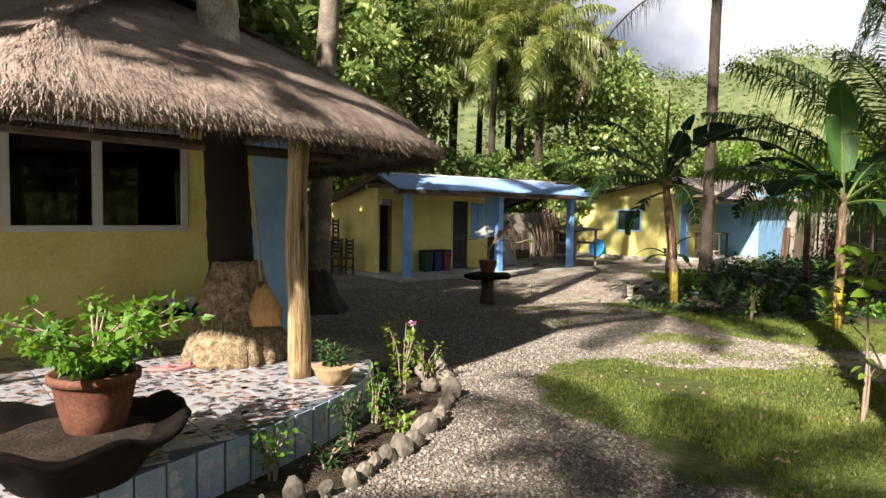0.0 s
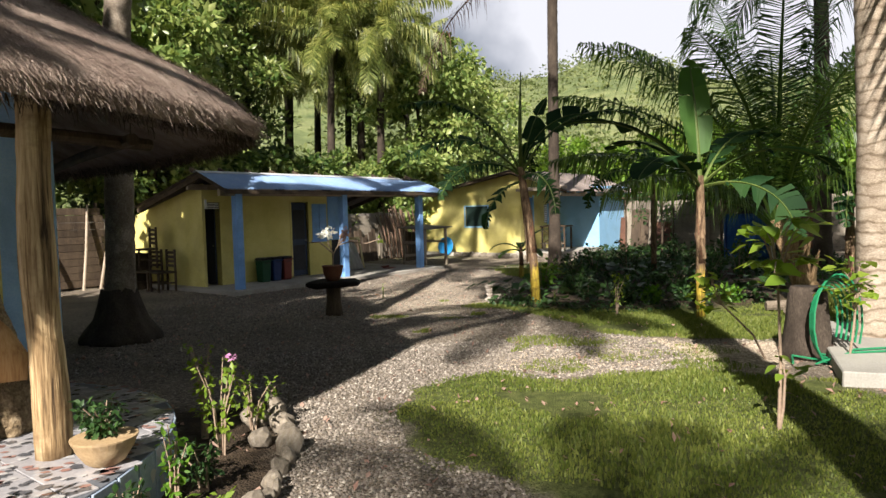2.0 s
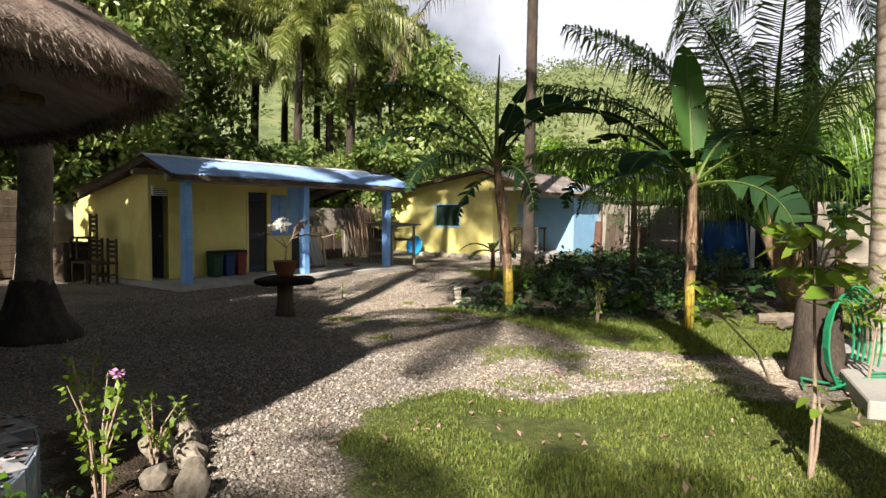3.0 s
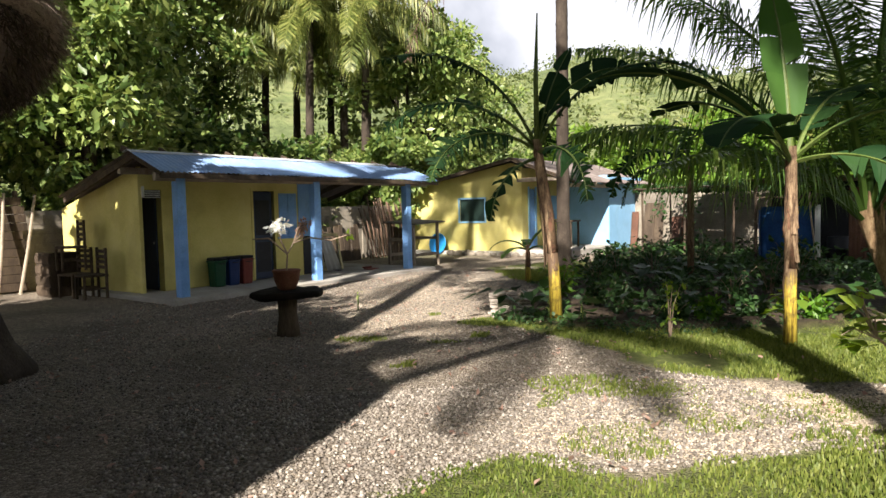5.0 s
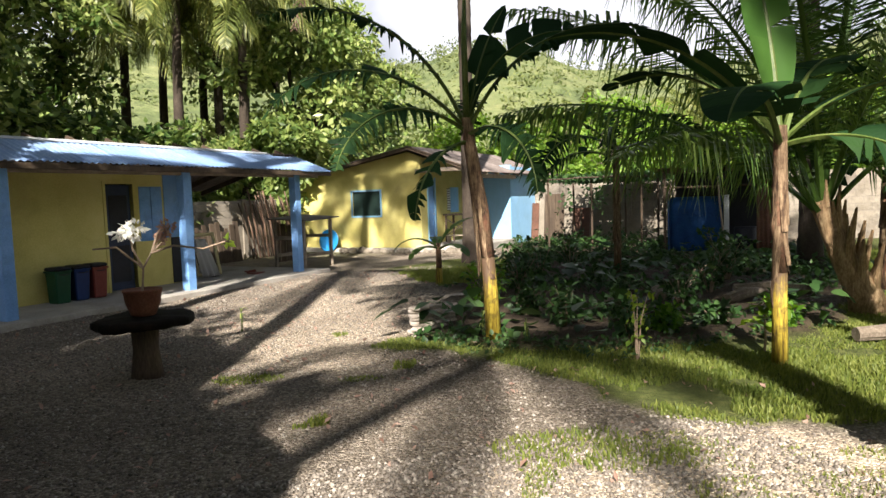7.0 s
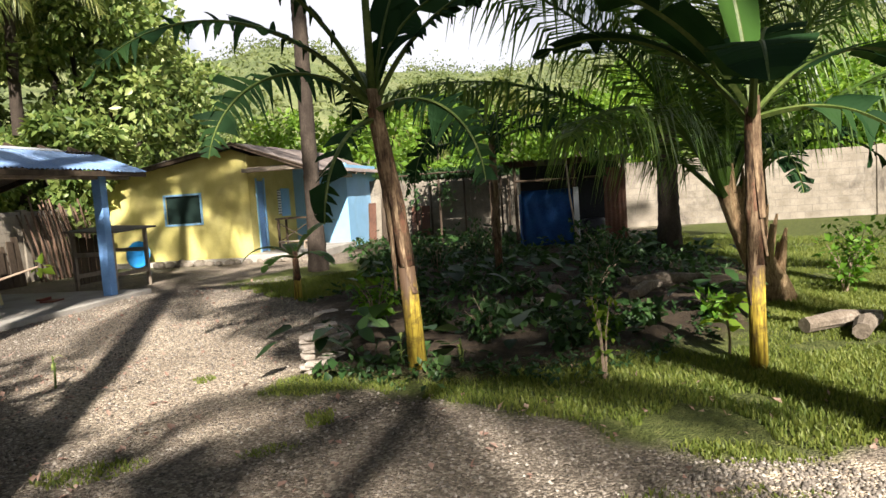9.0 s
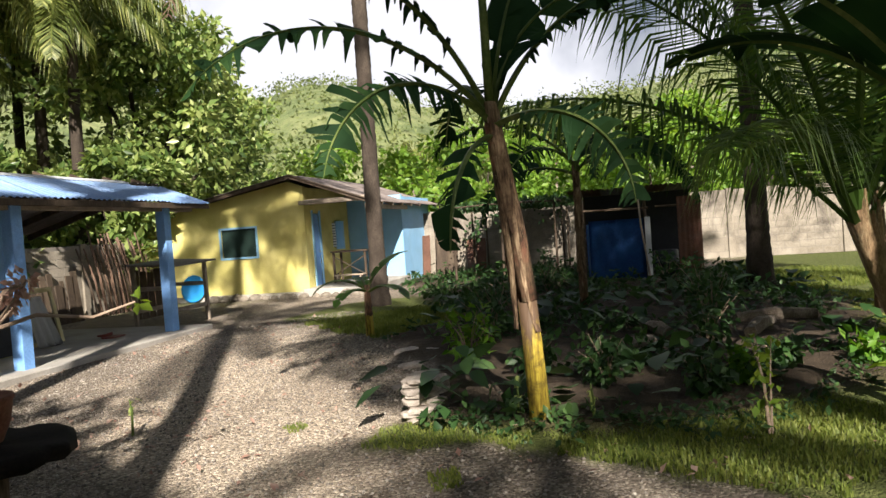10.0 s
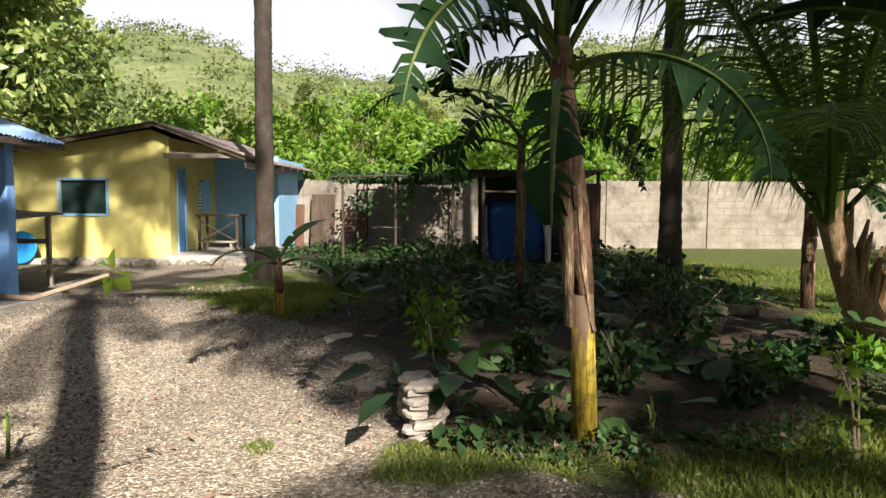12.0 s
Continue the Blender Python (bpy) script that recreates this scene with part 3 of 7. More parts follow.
def make_ground():
    xs = np.concatenate(([-1500, -200, -60, -25], np.arange(-12, 16.01, 0.13), [19, 24, 34, 60, 200, 1500]))
    ys = np.concatenate(([-1500, -200, -60, -20, -8], np.arange(-3, 24.01, 0.13), [27, 32, 40, 60, 200, 1500]))
    gx, gy = np.meshgrid(xs, ys)
    x, y = gx.ravel(), gy.ravel()
    near = (abs(x) < 30) & (abs(y) < 40)
    z = np.array([0.028 * noise.noise((a * 0.7, b * 0.7, 0)) + 0.012 * noise.noise((a * 3, b * 3, 5)) if k else 0.0 for a, b, k in zip(x, y, near)])
    bed = fuzzy(BED, x, y, 0.35, 1.3)
    z = z + bed * np.array([0.05 + 0.05 * noise.noise((a * 2.1, b * 2.1, 8)) for a, b in zip(x, y)])
    w = len(xs)
    faces = [(j * w + i, j * w + i + 1, (j + 1) * w + i + 1, (j + 1) * w + i) for j in range(len(ys) - 1) for i in range(w - 1)]
    me = raw("ground", np.stack((x, y, z), 1), faces, M["ground"], True)
    lawn = np.maximum.reduce([fuzzy(p, x, y, 0.3, 2.2) for p in (LAWN_NEAR, LAWN_FAR, LAWN_BACK)])
    far = ((abs(x) > 17) | (y > 26) | (y < -6)).astype(float)
    lawn = np.maximum(lawn, far)
    pale = np.maximum(fuzzy(PALE, x, y, 0.4, 1.6), 0.62 * fuzzy(PALE_LIT_BACK, x, y, 0.7, 1.2))
    soil = np.maximum(bed * 0.95, fuzzy(BORDER_BED, x, y, 0.1, 2.0))
    col = me.color_attributes.new("zone", "FLOAT_COLOR", "POINT")
    data = np.zeros((len(x), 4))
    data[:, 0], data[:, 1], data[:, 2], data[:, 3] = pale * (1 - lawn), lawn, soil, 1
    col.data.foreach_set("color", data.ravel())
    ob = new("ground", me)
    return tagged(ob, "grey gravel yard with patches of turf and dark garden soil", "ground", kind="structure")


make_ground()

# ---- yard walls of concrete block ----


def block_wall(name, label, length, height, m, lit_range):
    """A wall whose blocks stand a little proud of the recessed mortar; the core carries them."""
    wall = new(name, mesh_of(box(0, length, 0, 0.11, 0, height - 0.01), name, M["mortar"]))
    wall.matrix_basis = m
    tagged(wall, label, "wall", kind="structure")
    blk = mesh_of(box(0, 0.39, -0.005, 0.115, 0, 0.19, 0.004), "block", M["block"])
    rest_v, rest_f, count = [], [], 0
    rng = random.Random(5)
    rows = int(height / 0.2)
    for r in range(rows):
        k = 0
        x = -0.2 * (r % 2)
        while x < length - 0.2:
            xx = max(x, 0.0)
            if lit_range[0] < xx < lit_range[1] and count < 290 and x >= 0:
                shared("block", blk, wall, pose(xx, rng.uniform(-0.003, 0.003), r * 0.2 + 0.006))
                count += 1
            else:
                b0 = len(rest_v)
                x1 = min(x + 0.388, length)
                dy = rng.uniform(-0.004, 0.004)
                for zz in (r * 0.2 + 0.006, r * 0.2 + 0.194):
                    rest_v.extend([(xx, -0.005 + dy, zz), (x1, -0.005 + dy, zz), (x1, 0.115, zz), (xx, 0.115, zz)])
                rest_f.extend([(b0 + 3, b0 + 2, b0 + 1, b0), (b0 + 4, b0 + 5, b0 + 6, b0 + 7), (b0, b0 + 1, b0 + 5, b0 + 4), (b0 + 1, b0 + 2, b0 + 6, b0 + 5),
                               (b0 + 2, b0 + 3, b0 + 7, b0 + 6), (b0 + 3, b0, b0 + 4, b0 + 7)])
            x += 0.4
    ob = new("block_courses", raw("block_courses", rest_v, rest_f, M["block"]))
    ob.parent = wall
    ob["kind"] = "stuff"
    post = mesh_of(box(-0.09, 0.09, -0.05, 0.16, 0, height + 0.03, 0.008), "wall_post", M["block"])
    x = 2.6
    while x < length:
        shared("wall_post", post, wall, pose(x, 0, 0))
        x += 3.0
    return wall


block_wall("wall_east", "unpainted grey concrete block wall round the yard", 31.0, 2.0, YARD @ pose(17.3, 7.0, 0, 0, 0, -90), (13, 24.5))
block_wall("wall_north", "grey concrete block wall behind the service house", 26.0, 1.7, YARD @ pose(-8, 4.9, 0), (12.5, 19.6))

# ---- corrugated sheets ----


def corrugated(width, length, pitch=0.1, amp=0.014, mat=None, name="roof_sheet"):
    """A sheet across x, falling along y from 0 to length, waves along x."""
    n = int(width / pitch * 4)
    v, f = [], []
    for j, y in enumerate((0.0, length)):
        for i in range(n + 1):
            x = width * i / n
            v.append((x, y, amp * math.sin(2 * math.pi * x / pitch)))
    for i in range(n):
        f.append((i, i + 1, n + 2 + i, n + 1 + i))
    me = raw(name, v, f, mat or M["roof_sheet"], True)
    return me


def slope_matrix(u0, n0, z0, n1, z1):
    """The place of a sheet whose y runs from (n0, z0) to (n1, z1)."""
    ang = math.atan2(z1 - z0, n1 - n0)
    return Matrix.Translation((u0, n0, z0)) @ Matrix.Rotation(ang, 4, "X")


def sheets(parent, u0, u1, n0, z0, n1, z1, mat, name="roof_sheet", lap=0.05):
    length = math.hypot(n1 - n0, z1 - z0)
    w = 0.82
    me = corrugated(w, length, mat=mat, name=name)
    u, k = u0, 0
    while u < u1 - 0.02:
        ww = min(w, u1 - u)
        use = me if ww > w - 0.01 else corrugated(ww, length, mat=mat, name=name)
        shared(name, use, parent, slope_matrix(u, n0, z0 + (k % 2) * 0.006, n1, z1 + (k % 2) * 0.006))
        u += w - lap
        k += 1


def wall_with_openings(u0, u1, n0, n1, z0, z1, holes, bm=None):
    """A wall in the plane of u, cut through by holes (u0, u1, z0, z1)."""
    bm = bm or bmesh.new()
    us = sorted({u0, u1, *[h[0] for h in holes], *[h[1] for h in holes]})
    for a, b in zip(us, us[1:]):
        mid = (a + b) / 2
        cuts = sorted([(h[2], h[3]) for h in holes if h[0] <= mid <= h[1]])
        z = z0
        for c0, c1 in cuts:
            if c0 > z + 1e-4:
                box(a, b, n0, n1, z, c0, bm=bm)
            z = c1
        if z < z1 - 1e-4:
            box(a, b, n0, n1, z, z1, bm=bm)
    bmesh.ops.remove_doubles(bm, verts=bm.verts, dist=0.0005)
    return bm


def gable_wall(u0, u1, profile, bm=None):
    """A wall of thickness u0..u1 whose outline in (n, z) is given."""
    bm = bm or bmesh.new()
    a = [bm.verts.new((u0, n, z)) for n, z in profile]
    b = [bm.verts.new((u1, n, z)) for n, z in profile]
    k = len(profile)
    bm.faces.new(a)
    bm.faces.new(b[::-1])
    for i in range(k):
        bm.faces.new((a[i], b[i], b[(i + 1) % k], a[(i + 1) % k]))
    bmesh.ops.recalc_face_normals(bm, faces=bm.faces)
    return bm


# ---- the service house with its porch ----


def service_house():
    h = thing("service_house", "low yellow service house with blue posts and corrugated roof", "house", YARD.copy())
    part("floor_slab", box(-0.35, 6.75, -0.32, 4.45, -0.03, 0.09, 0.015), M["concrete"], h, "worn grey concrete porch floor")
    front = wall_with_openings(-0.01, 4.35, 1.2, 1.35, 0.09, 2.28, [(-0.01, 0.36, 0.09, 2.0), (2.44, 2.99, 0.09, 2.0), (3.12, 3.62, 1.0, 1.95)])
    part("front_wall", front, M["yellow"], h)
    part("end_wall", gable_wall(-0.08, -0.011, [(1.2, 0.0), (4.3, 0.0), (4.3, 1.72), (1.2, 2.42)]), M["yellow"], h, "yellow end wall with faint brown stains")
    part("inner_wall", gable_wall(4.2, 4.348, [(1.352, 0.09), (4.3, 0.09), (4.3, 1.72), (1.352, 2.4)]), M["blue"], h, "blue painted partition wall")
    part("rear_wall", box(0.07, 4.2, 4.15, 4.3, 0.09, 1.7), M["yellow"], h)
    # dark tone stands for the unlit room seen through the open doorway
    part("divider", box(1.3, 1.4, 1.35, 4.15, 0.09, 1.9), M["dark_wood"], h)
    part("divider", box(2.3, 2.4, 1.35, 4.15, 0.09, 1.9), M["yellow"], h)
    # doors
    d = part("door", box(2.46, 2.97, 1.25, 1.29, 0.11, 1.98, 0.004), M["navy"], h, "dark navy panel door, shut")
    part("handle", tube([(2.92, 1.21, 1.02), (2.92, 1.25, 1.02)], 0.018, 8), M["metal"], d, "steel knob")
    for a, b in ((0.25, 0.9), (1.05, 1.8)):
        part("panel", box(2.53, 2.90, 1.242, 1.251, a, b, 0.003), M["dark"], d)
    d = part("door", box(0.315, 0.35, 1.36, 1.85, 0.11, 1.98, 0.004), M["navy"], h, "dark door standing ajar")
    part("handle", tube([(0.34, 1.42, 1.0), (0.30, 1.42, 1.0)], 0.018, 8), M["metal"], d, "steel knob")
    fr = bmesh.new()
    box(0.36, 0.395, 1.185, 1.37, 0.09, 2.0, bm=fr)
    part("door_frame", fr, M["yellow"], h)
    fr = bmesh.new()
    for a in (2.39, 2.99):
        box(a, a + 0.05, 1.185, 1.36, 0.09, 2.05, bm=fr)
    box(2.44, 2.99, 1.185, 1.36, 2.0, 2.05, bm=fr)
    part("door_frame", fr, M["yellow"], h)
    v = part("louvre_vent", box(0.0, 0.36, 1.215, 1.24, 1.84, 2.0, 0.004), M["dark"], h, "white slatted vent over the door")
    for i in range(4):
        part("slat", box(0.01, 0.35, 1.195, 1.215, 1.855 + i * 0.038, 1.872 + i * 0.038), M["white_paint"], v)
    part("bracket", box(-0.04, 0.0, 1.12, 1.16, 1.86, 2.06, 0.004), M["white_paint"], h, "white pipe stub")
    # window with blue shutters
    w = part("window", box(3.08, 3.66, 1.17, 1.2, 0.95, 1.0, 0.004), M["blue"], h, "window with shut blue boards")
    part("shutter", box(3.12, 3.365, 1.19, 1.215, 1.0, 1.95, 0.004), M["blue"], w)
    part("shutter", box(3.375, 3.62, 1.19, 1.215, 1.0, 1.95, 0.004), M["blue"], w)
    part("blue_panel", box(3.66, 4.35, 1.18, 1.198, 0.98, 2.2, 0.003), M["blue"], h, "blue boarding on the wall")
    part("dark_panel", box(3.78, 4.35, 1.18, 1.198, 0.1, 0.978, 0.003), M["dark"], h, "dark board below the blue boarding")
    # posts, beams and roof
    pm = mesh_of(box(-0.085, 0.085, -0.085, 0.085, 0.06, 2.17, 0.008), "post", M["blue"])
    for u in (0.0, 3.1, 6.05):
        o = shared("post", pm, h, pose(u, 0, 0))
    part("beam", box(-0.45, 6.8, -0.06, 0.04, 2.1, 2.24, 0.006), M["lumber"], h, "grey lumber eave beam")
    part("beam", box(-0.4, 6.7, 1.19, 1.29, 2.28, 2.40, 0.006), M["lumber"], h)
    raf = mesh_of(box(-0.025, 0.025, -0.45, 1.0, -0.05, 0.05), "rafter", M["dark_wood"])
    for i in range(11):
        shared("rafter", raf, h, slope_matrix(-0.42 + i * 0.71, 0.12, 2.36, 0.65, 2.57))
    raf2 = mesh_of(box(-0.025, 0.025, 0.0, 2.8, -0.05, 0.05), "rafter", M["dark_wood"])
    for i in range(9):
        shared("rafter", raf2, h, slope_matrix(-0.42 + i * 0.88, 0.65, 2.57, 3.45, 1.84))
    sheets(h, -0.52, 5.95, -0.36, 2.235, 0.66, 2.65, M["roof_sheet"])
    sheets(h, 5.85, 6.9, -0.38, 2.215, 0.6, 2.59, M["roof_sheet"])
    sheets(h, -0.52, 6.9, 0.64, 2.645, 3.5, 1.93, M["old_sheet"])
    part("fascia", box(-0.53, 6.88, -0.355, -0.335, 2.13, 2.215, 0.003), M["dark_wood"], h, "dark fascia board")
    rc = bmesh.new()
    for s in (-1, 1):
        box(-0.54, 5.97, 0.66 - (0.14 if s < 0 else 0), 0.66 + (0.14 if s > 0 else 0), 2.662, 2.67, bm=rc,
            m=Matrix.Translation((0, 0.66, 2.666)) @ Matrix.Rotation(radians(-15 if s > 0 else 22), 4, "X") @ Matrix.Translation((0, -0.66, -2.666)))
    part("ridge_cap", rc, M["grey_side"], h, "pale metal ridge cap")
    return h


service_house()

# ---- the far yellow house ----


def far_house():
    h = thing("yellow_house", "yellow rendered house with a rusty low gable roof and blue doors", "house", YARD.copy())
    hn0, hn1, hz0, hz1 = 1.74, 2.76, 1.1, 1.84
    top = lambda n: 2.8 + (n - 0.33) * 0.38 if n < 0.75 else 2.96 - (n - 0.75) * 0.1665
    bmw = bmesh.new()
    for a, b, z0, tops in ((0.33, 0.75, 0, True), (0.75, hn0, 0, True), (hn0, hn1, 0, hz0), (hn0, hn1, hz1, True), (hn1, 8.2, 0, True)):
        za, zb = (top(a), top(b)) if tops is True else (tops, tops)
        gable_wall(12.1, 12.25, [(a, z0), (b, z0), (b, zb), (a, za)], bm=bmw)
    bmesh.ops.remove_doubles(bmw, verts=bmw.verts, dist=0.0005)
    part("gable_wall", bmw, M["yellow"], h, "yellow gable wall")
    side = wall_with_openings(12.25, 15.0, 0.33, 0.48, 0.0, 2.78, [(12.55, 12.95, 0.2, 2.13), (13.8, 14.55, 1.16, 1.86)])
    part("side_wall", side, M["yellow"], h)
    part("rear_wall", box(18.0, 18.15, -1.3, 8.2, 0, 2.4), M["yellow"], h)
    part("back_wall", box(12.25, 18.0, 8.05, 8.2, 0, 1.7), M["yellow"], h)
    part("plinth", box(11.72, 15.05, -1.5, 0.34, -0.02, 0.2, 0.02), M["concrete"], h, "rough concrete veranda floor")
    part("plinth", box(11.72, 12.11, 0.34, 8.2, -0.02, 0.12, 0.02), M["concrete"], h, "rough concrete footing")
    # blue wing
    part("wing_wall", box(15.0, 15.15, -1.35, 0.48, 0.0, 2.55), M["sky_blue"], h, "light blue wing wall")
    part("wing_wall", box(15.15, 18.0, -1.35, -1.2, 0.0, 2.5), M["sky_blue"], h)
    # window
    w = part("window", box(12.06, 12.1, hn0 - 0.05, hn1 + 0.05, hz0 - 0.05, hz0, 0.003), M["sky_blue"], h, "small window with dark screen and light blue frame")
    part("window_frame", box(12.06, 12.1, hn0 - 0.05, hn1 + 0.05, hz1, hz1 + 0.05, 0.003), M["sky_blue"], w)
    part("window_frame", box(12.06, 12.1, hn0 - 0.05, hn0, hz0, hz1, 0.003), M["sky_blue"], w)
    part("window_frame", box(12.06, 12.1, hn1, hn1 + 0.05, hz0, hz1, 0.003), M["sky_blue"], w)
    part("screen", box(12.13, 12.15, hn0, hn1, hz0, hz1), M["screen"], w, "dark green insect screen")
    # doors on the veranda
    d = part("door", box(12.57, 12.93, 0.34, 0.38, 0.21, 2.11, 0.004), M["blue"], h, "blue veranda door, shut")
    part("handle", tube([(12.88, 0.30, 1.1), (12.88, 0.34, 1.1)], 0.02, 8), M["metal"], d)
    fr = bmesh.new()
    for a in (12.49, 12.95):
        box(a, a + 0.06, 0.30, 0.36, 0.2, 2.19, bm=fr)
    part("door_frame", fr, M["sky_blue"], h)
    s = part("shutter", box(14.0, 14.55, 0.29, 0.33, 1.1, 1.9, 0.004), M["sky_blue"], h, "light blue open shutter")
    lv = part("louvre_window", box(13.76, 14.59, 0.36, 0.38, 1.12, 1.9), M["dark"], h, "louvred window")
    for i in range(9):
        part("slat", box(13.8, 14.0, 0.31, 0.35, 1.18 + i * 0.076, 1.23 + i * 0.076), M["white_paint"], lv)
    # roof: front edge at 11.7, ridge to one side
    sheets(h, 11.68, 18.3, 0.55, 3.1, -1.72, 2.26, M["old_sheet"], "roof_sheet")
    sheets(h, 11.68, 18.3, 0.5, 3.09, 8.5, 1.67, M["old_sheet"], "roof_sheet")
    ceil = part("ceiling_lining", gable_wall(12.25, 17.9, [(0.4, 2.55), (0.4, 2.58), (8.0, 1.62), (8.0, 1.58)]), M["lumber"], h)
    for n0, z0, n1, z1 in ((0.55, 3.05, -1.7, 2.22), (0.55, 3.05, 8.3, 1.66)):
        m = slope_matrix(11.72, n0, z0, n1, z1)
        L = math.hypot(n1 - n0, z1 - z0)
        part("barge_board", box(0, 0.03, 0, L, -0.07, 0.03, m=m), M["dark_wood"], h, "dark barge board")
    rafter = mesh_of(box(-0.03, 0.03, 0, 2.4, -0.06, 0.03), "rafter", M["lumber"])
    for i in range(5):
        shared("rafter", rafter, h, slope_matrix(12.4 + i * 0.85, 0.55, 3.04, -1.7, 2.21))
    part("beam", box(11.75, 15.0, -1.55, -1.46, 2.1, 2.22, 0.006), M["lumber"], h, "grey lumber veranda beam")
    part("beam", box(11.8, 12.1, -1.5, 0.33, 2.32, 2.42, 0.006), M["lumber"], h)
    part("tie_beam", box(12.1, 12.19, -1.5, 0.33, 2.36, 2.46, 0.006), M["lumber"], h)
    return h


M["screen"] = surface("dark_screen", [(0.012, 0.03, 0.026), (0.025, 0.05, 0.042)], 4, 60, 0.6, 0.1, 0.003)
far_house()

# ---- the thatched house ----
# outline of the eave in yard axes: a straight front, a rounded corner, a straight end
EAVE = [(-16.0, -7.85), (-10.5, -7.9), (-10.0, -8.1), (-9.65, -8.55), (-9.3, -9.1), (-8.3, -9.02), (-7.5, -8.87), (-6.8, -8.66), (-6.2, -8.45), (-5.42, -8.1), (-5.16, -7.62), (-4.95, -7.0), (-4.7, -6.1), (-4.55, -5.2), (-4.5, -3.0), (-4.5, -0.5)]


def thatched_house():
    h = thing("thatched_house", "yellow house under a thick brown thatched roof", "house", YARD.copy())
    holes = [(-8.94, -7.42, 1.52, 2.46)]
    part("wall", wall_with_openings(-15.0, -6.64, -6.24, -6.09, 0, 2.95, holes), M["yellow"], h, "yellow painted front wall")
    part("wall", box(-6.64, -6.2, -6.237, -6.085, 0, 2.95), M["pale_blue"], h, "blue painted wall end")
    part("wall", box(-6.35, -6.2, -6.085, -1.5, 0, 2.95), M["pale_blue"], h)
    part("wall", box(-15.0, -6.2, -1.5, -1.35, 0, 2.9), M["yellow"], h)
    part("wall", box(-15.15, -15.0, -6.24, -1.35, 0, 2.9), M["yellow"], h)
    part("ceiling_lining", box(-15.0, -6.35, -6.09, -1.5, 2.8, 2.84), M["dark_wood"], h)
    part("floor_lining", box(-15.0, -6.35, -6.09, -1.5, 0.2, 0.3), M["concrete"], h)
    # sliding window
    w = part("window", box(-9.0, -7.36, -6.275, -6.22, 1.46, 1.52, 0.004), M["alu"], h, "aluminium sliding window with dark panes")
    part("window_frame", box(-9.0, -7.36, -6.275, -6.22, 2.45, 2.51, 0.004), M["alu"], w)
    for a in (-9.0, -7.43):
        part("window_frame", box(a, a + 0.07, -6.275, -6.22, 1.52, 2.45, 0.004), M["alu"], w)
    part("mullion", box(-8.26, -8.17, -6.27, -6.225, 1.52, 2.45, 0.004), M["alu"], w)
    for a, b, y in ((-8.93, -8.26, -6.235), (-8.17, -7.43, -6.25)):
        p = part("pane", box(a, b, y, y + 0.005, 1.52, 2.45), M["glass"], w)
        p.visible_shadow = False
    for a, b in ((-9.0, -8.25), (-8.1, -7.35)):
        cb = bmesh.new()
        n = 14
        prev = None
        for i in range(n + 1):
            u = a + (b - a) * i / n
            y = -5.98 + 0.025 * math.sin(i * 1.9)
            cur = (cb.verts.new((u, y, 1.35)), cb.verts.new((u, y, 2.6)))
            if prev:
                cb.faces.new((prev[0], cur[0], cur[1], prev[1]))
            prev = cur
        part("curtain", cb, M["dark"], w, "dark drawn curtain")
    # thatch: thick sheet rising from the eave, with a shaggy edge
    rng = random.Random(11)
    # ring-wise skin: resample along the eave so that the edge is smooth
    path = []
    for (a, b), (c, e) in zip(EAVE, EAVE[1:]):
        k = max(2, int(math.hypot(c - a, e - b) / 0.08))
        path += [(a + (c - a) * i / k, b + (e - b) * i / k) for i in range(k)]
    path.append(EAVE[-1])
    P = np.array(path)
    for _ in range(8):
        P[1:-1] = (P[:-2] + P[1:-1] * 2 + P[2:]) / 4
    T = np.gradient(P, axis=0)
    T /= np.linalg.norm(T, axis=1)[:, None]
    IN = np.stack((-T[:, 1], T[:, 0]), 1)
    for _ in range(40):
        IN[1:-1] = (IN[:-2] + IN[1:-1] * 2 + IN[2:]) / 4
    IN /= np.linalg.norm(IN, axis=1)[:, None]
    offs = [0.0, 0.06, 0.15, 0.3, 0.5, 0.75, 1.0, 1.3, 1.6, 2.0, 2.5, 3.0, 3.6]
    v, f = [], []
    n = len(P)
    for o in offs:
        for i in range(n):
            q = P[i] + IN[i] * o
            zz = 2.42 + 0.62 * o - 0.03 * o * o - 0.10 * math.exp(-o * 9)
            zz += 0.03 * noise.noise((q[0] * 1.7, q[1] * 1.7, 2)) + 0.018 * noise.noise((q[0] * 7, q[1] * 7, 4))
            v.append((q[0], q[1], zz))
    k = len(offs)
    for j in range(k - 1):
        for i in range(n - 1):
            f.append((j * n + i, j * n + i + 1, (j + 1) * n + i + 1, (j + 1) * n + i))
    # underside
    b0 = len(v)
    for o in (0.03, 0.6, 1.8, 3.6):
        for i in range(n):
            q = P[i] + IN[i] * o
            v.append((q[0], q[1], 2.21 + 0.5 * o - 0.03 * o * o + 0.02 * noise.noise((q[0] * 5, q[1] * 5, 7))))
    for j in range(3):
        for i in range(n - 1):
            f.append((b0 + j * n + i + 1, b0 + j * n + i, b0 + (j + 1) * n + i, b0 + (j + 1) * n + i + 1))
    for i in range(n - 1):
        f.append((i + 1, i, b0 + i, b0 + i + 1))
    roof = new("roof", raw("roof", v, f, M["thatch"], True))
    roof.parent = h
    roof["label"] = "thick weathered grass thatch"
    # straws lying down the slope and hanging at the edge
    sv, sf = [], []

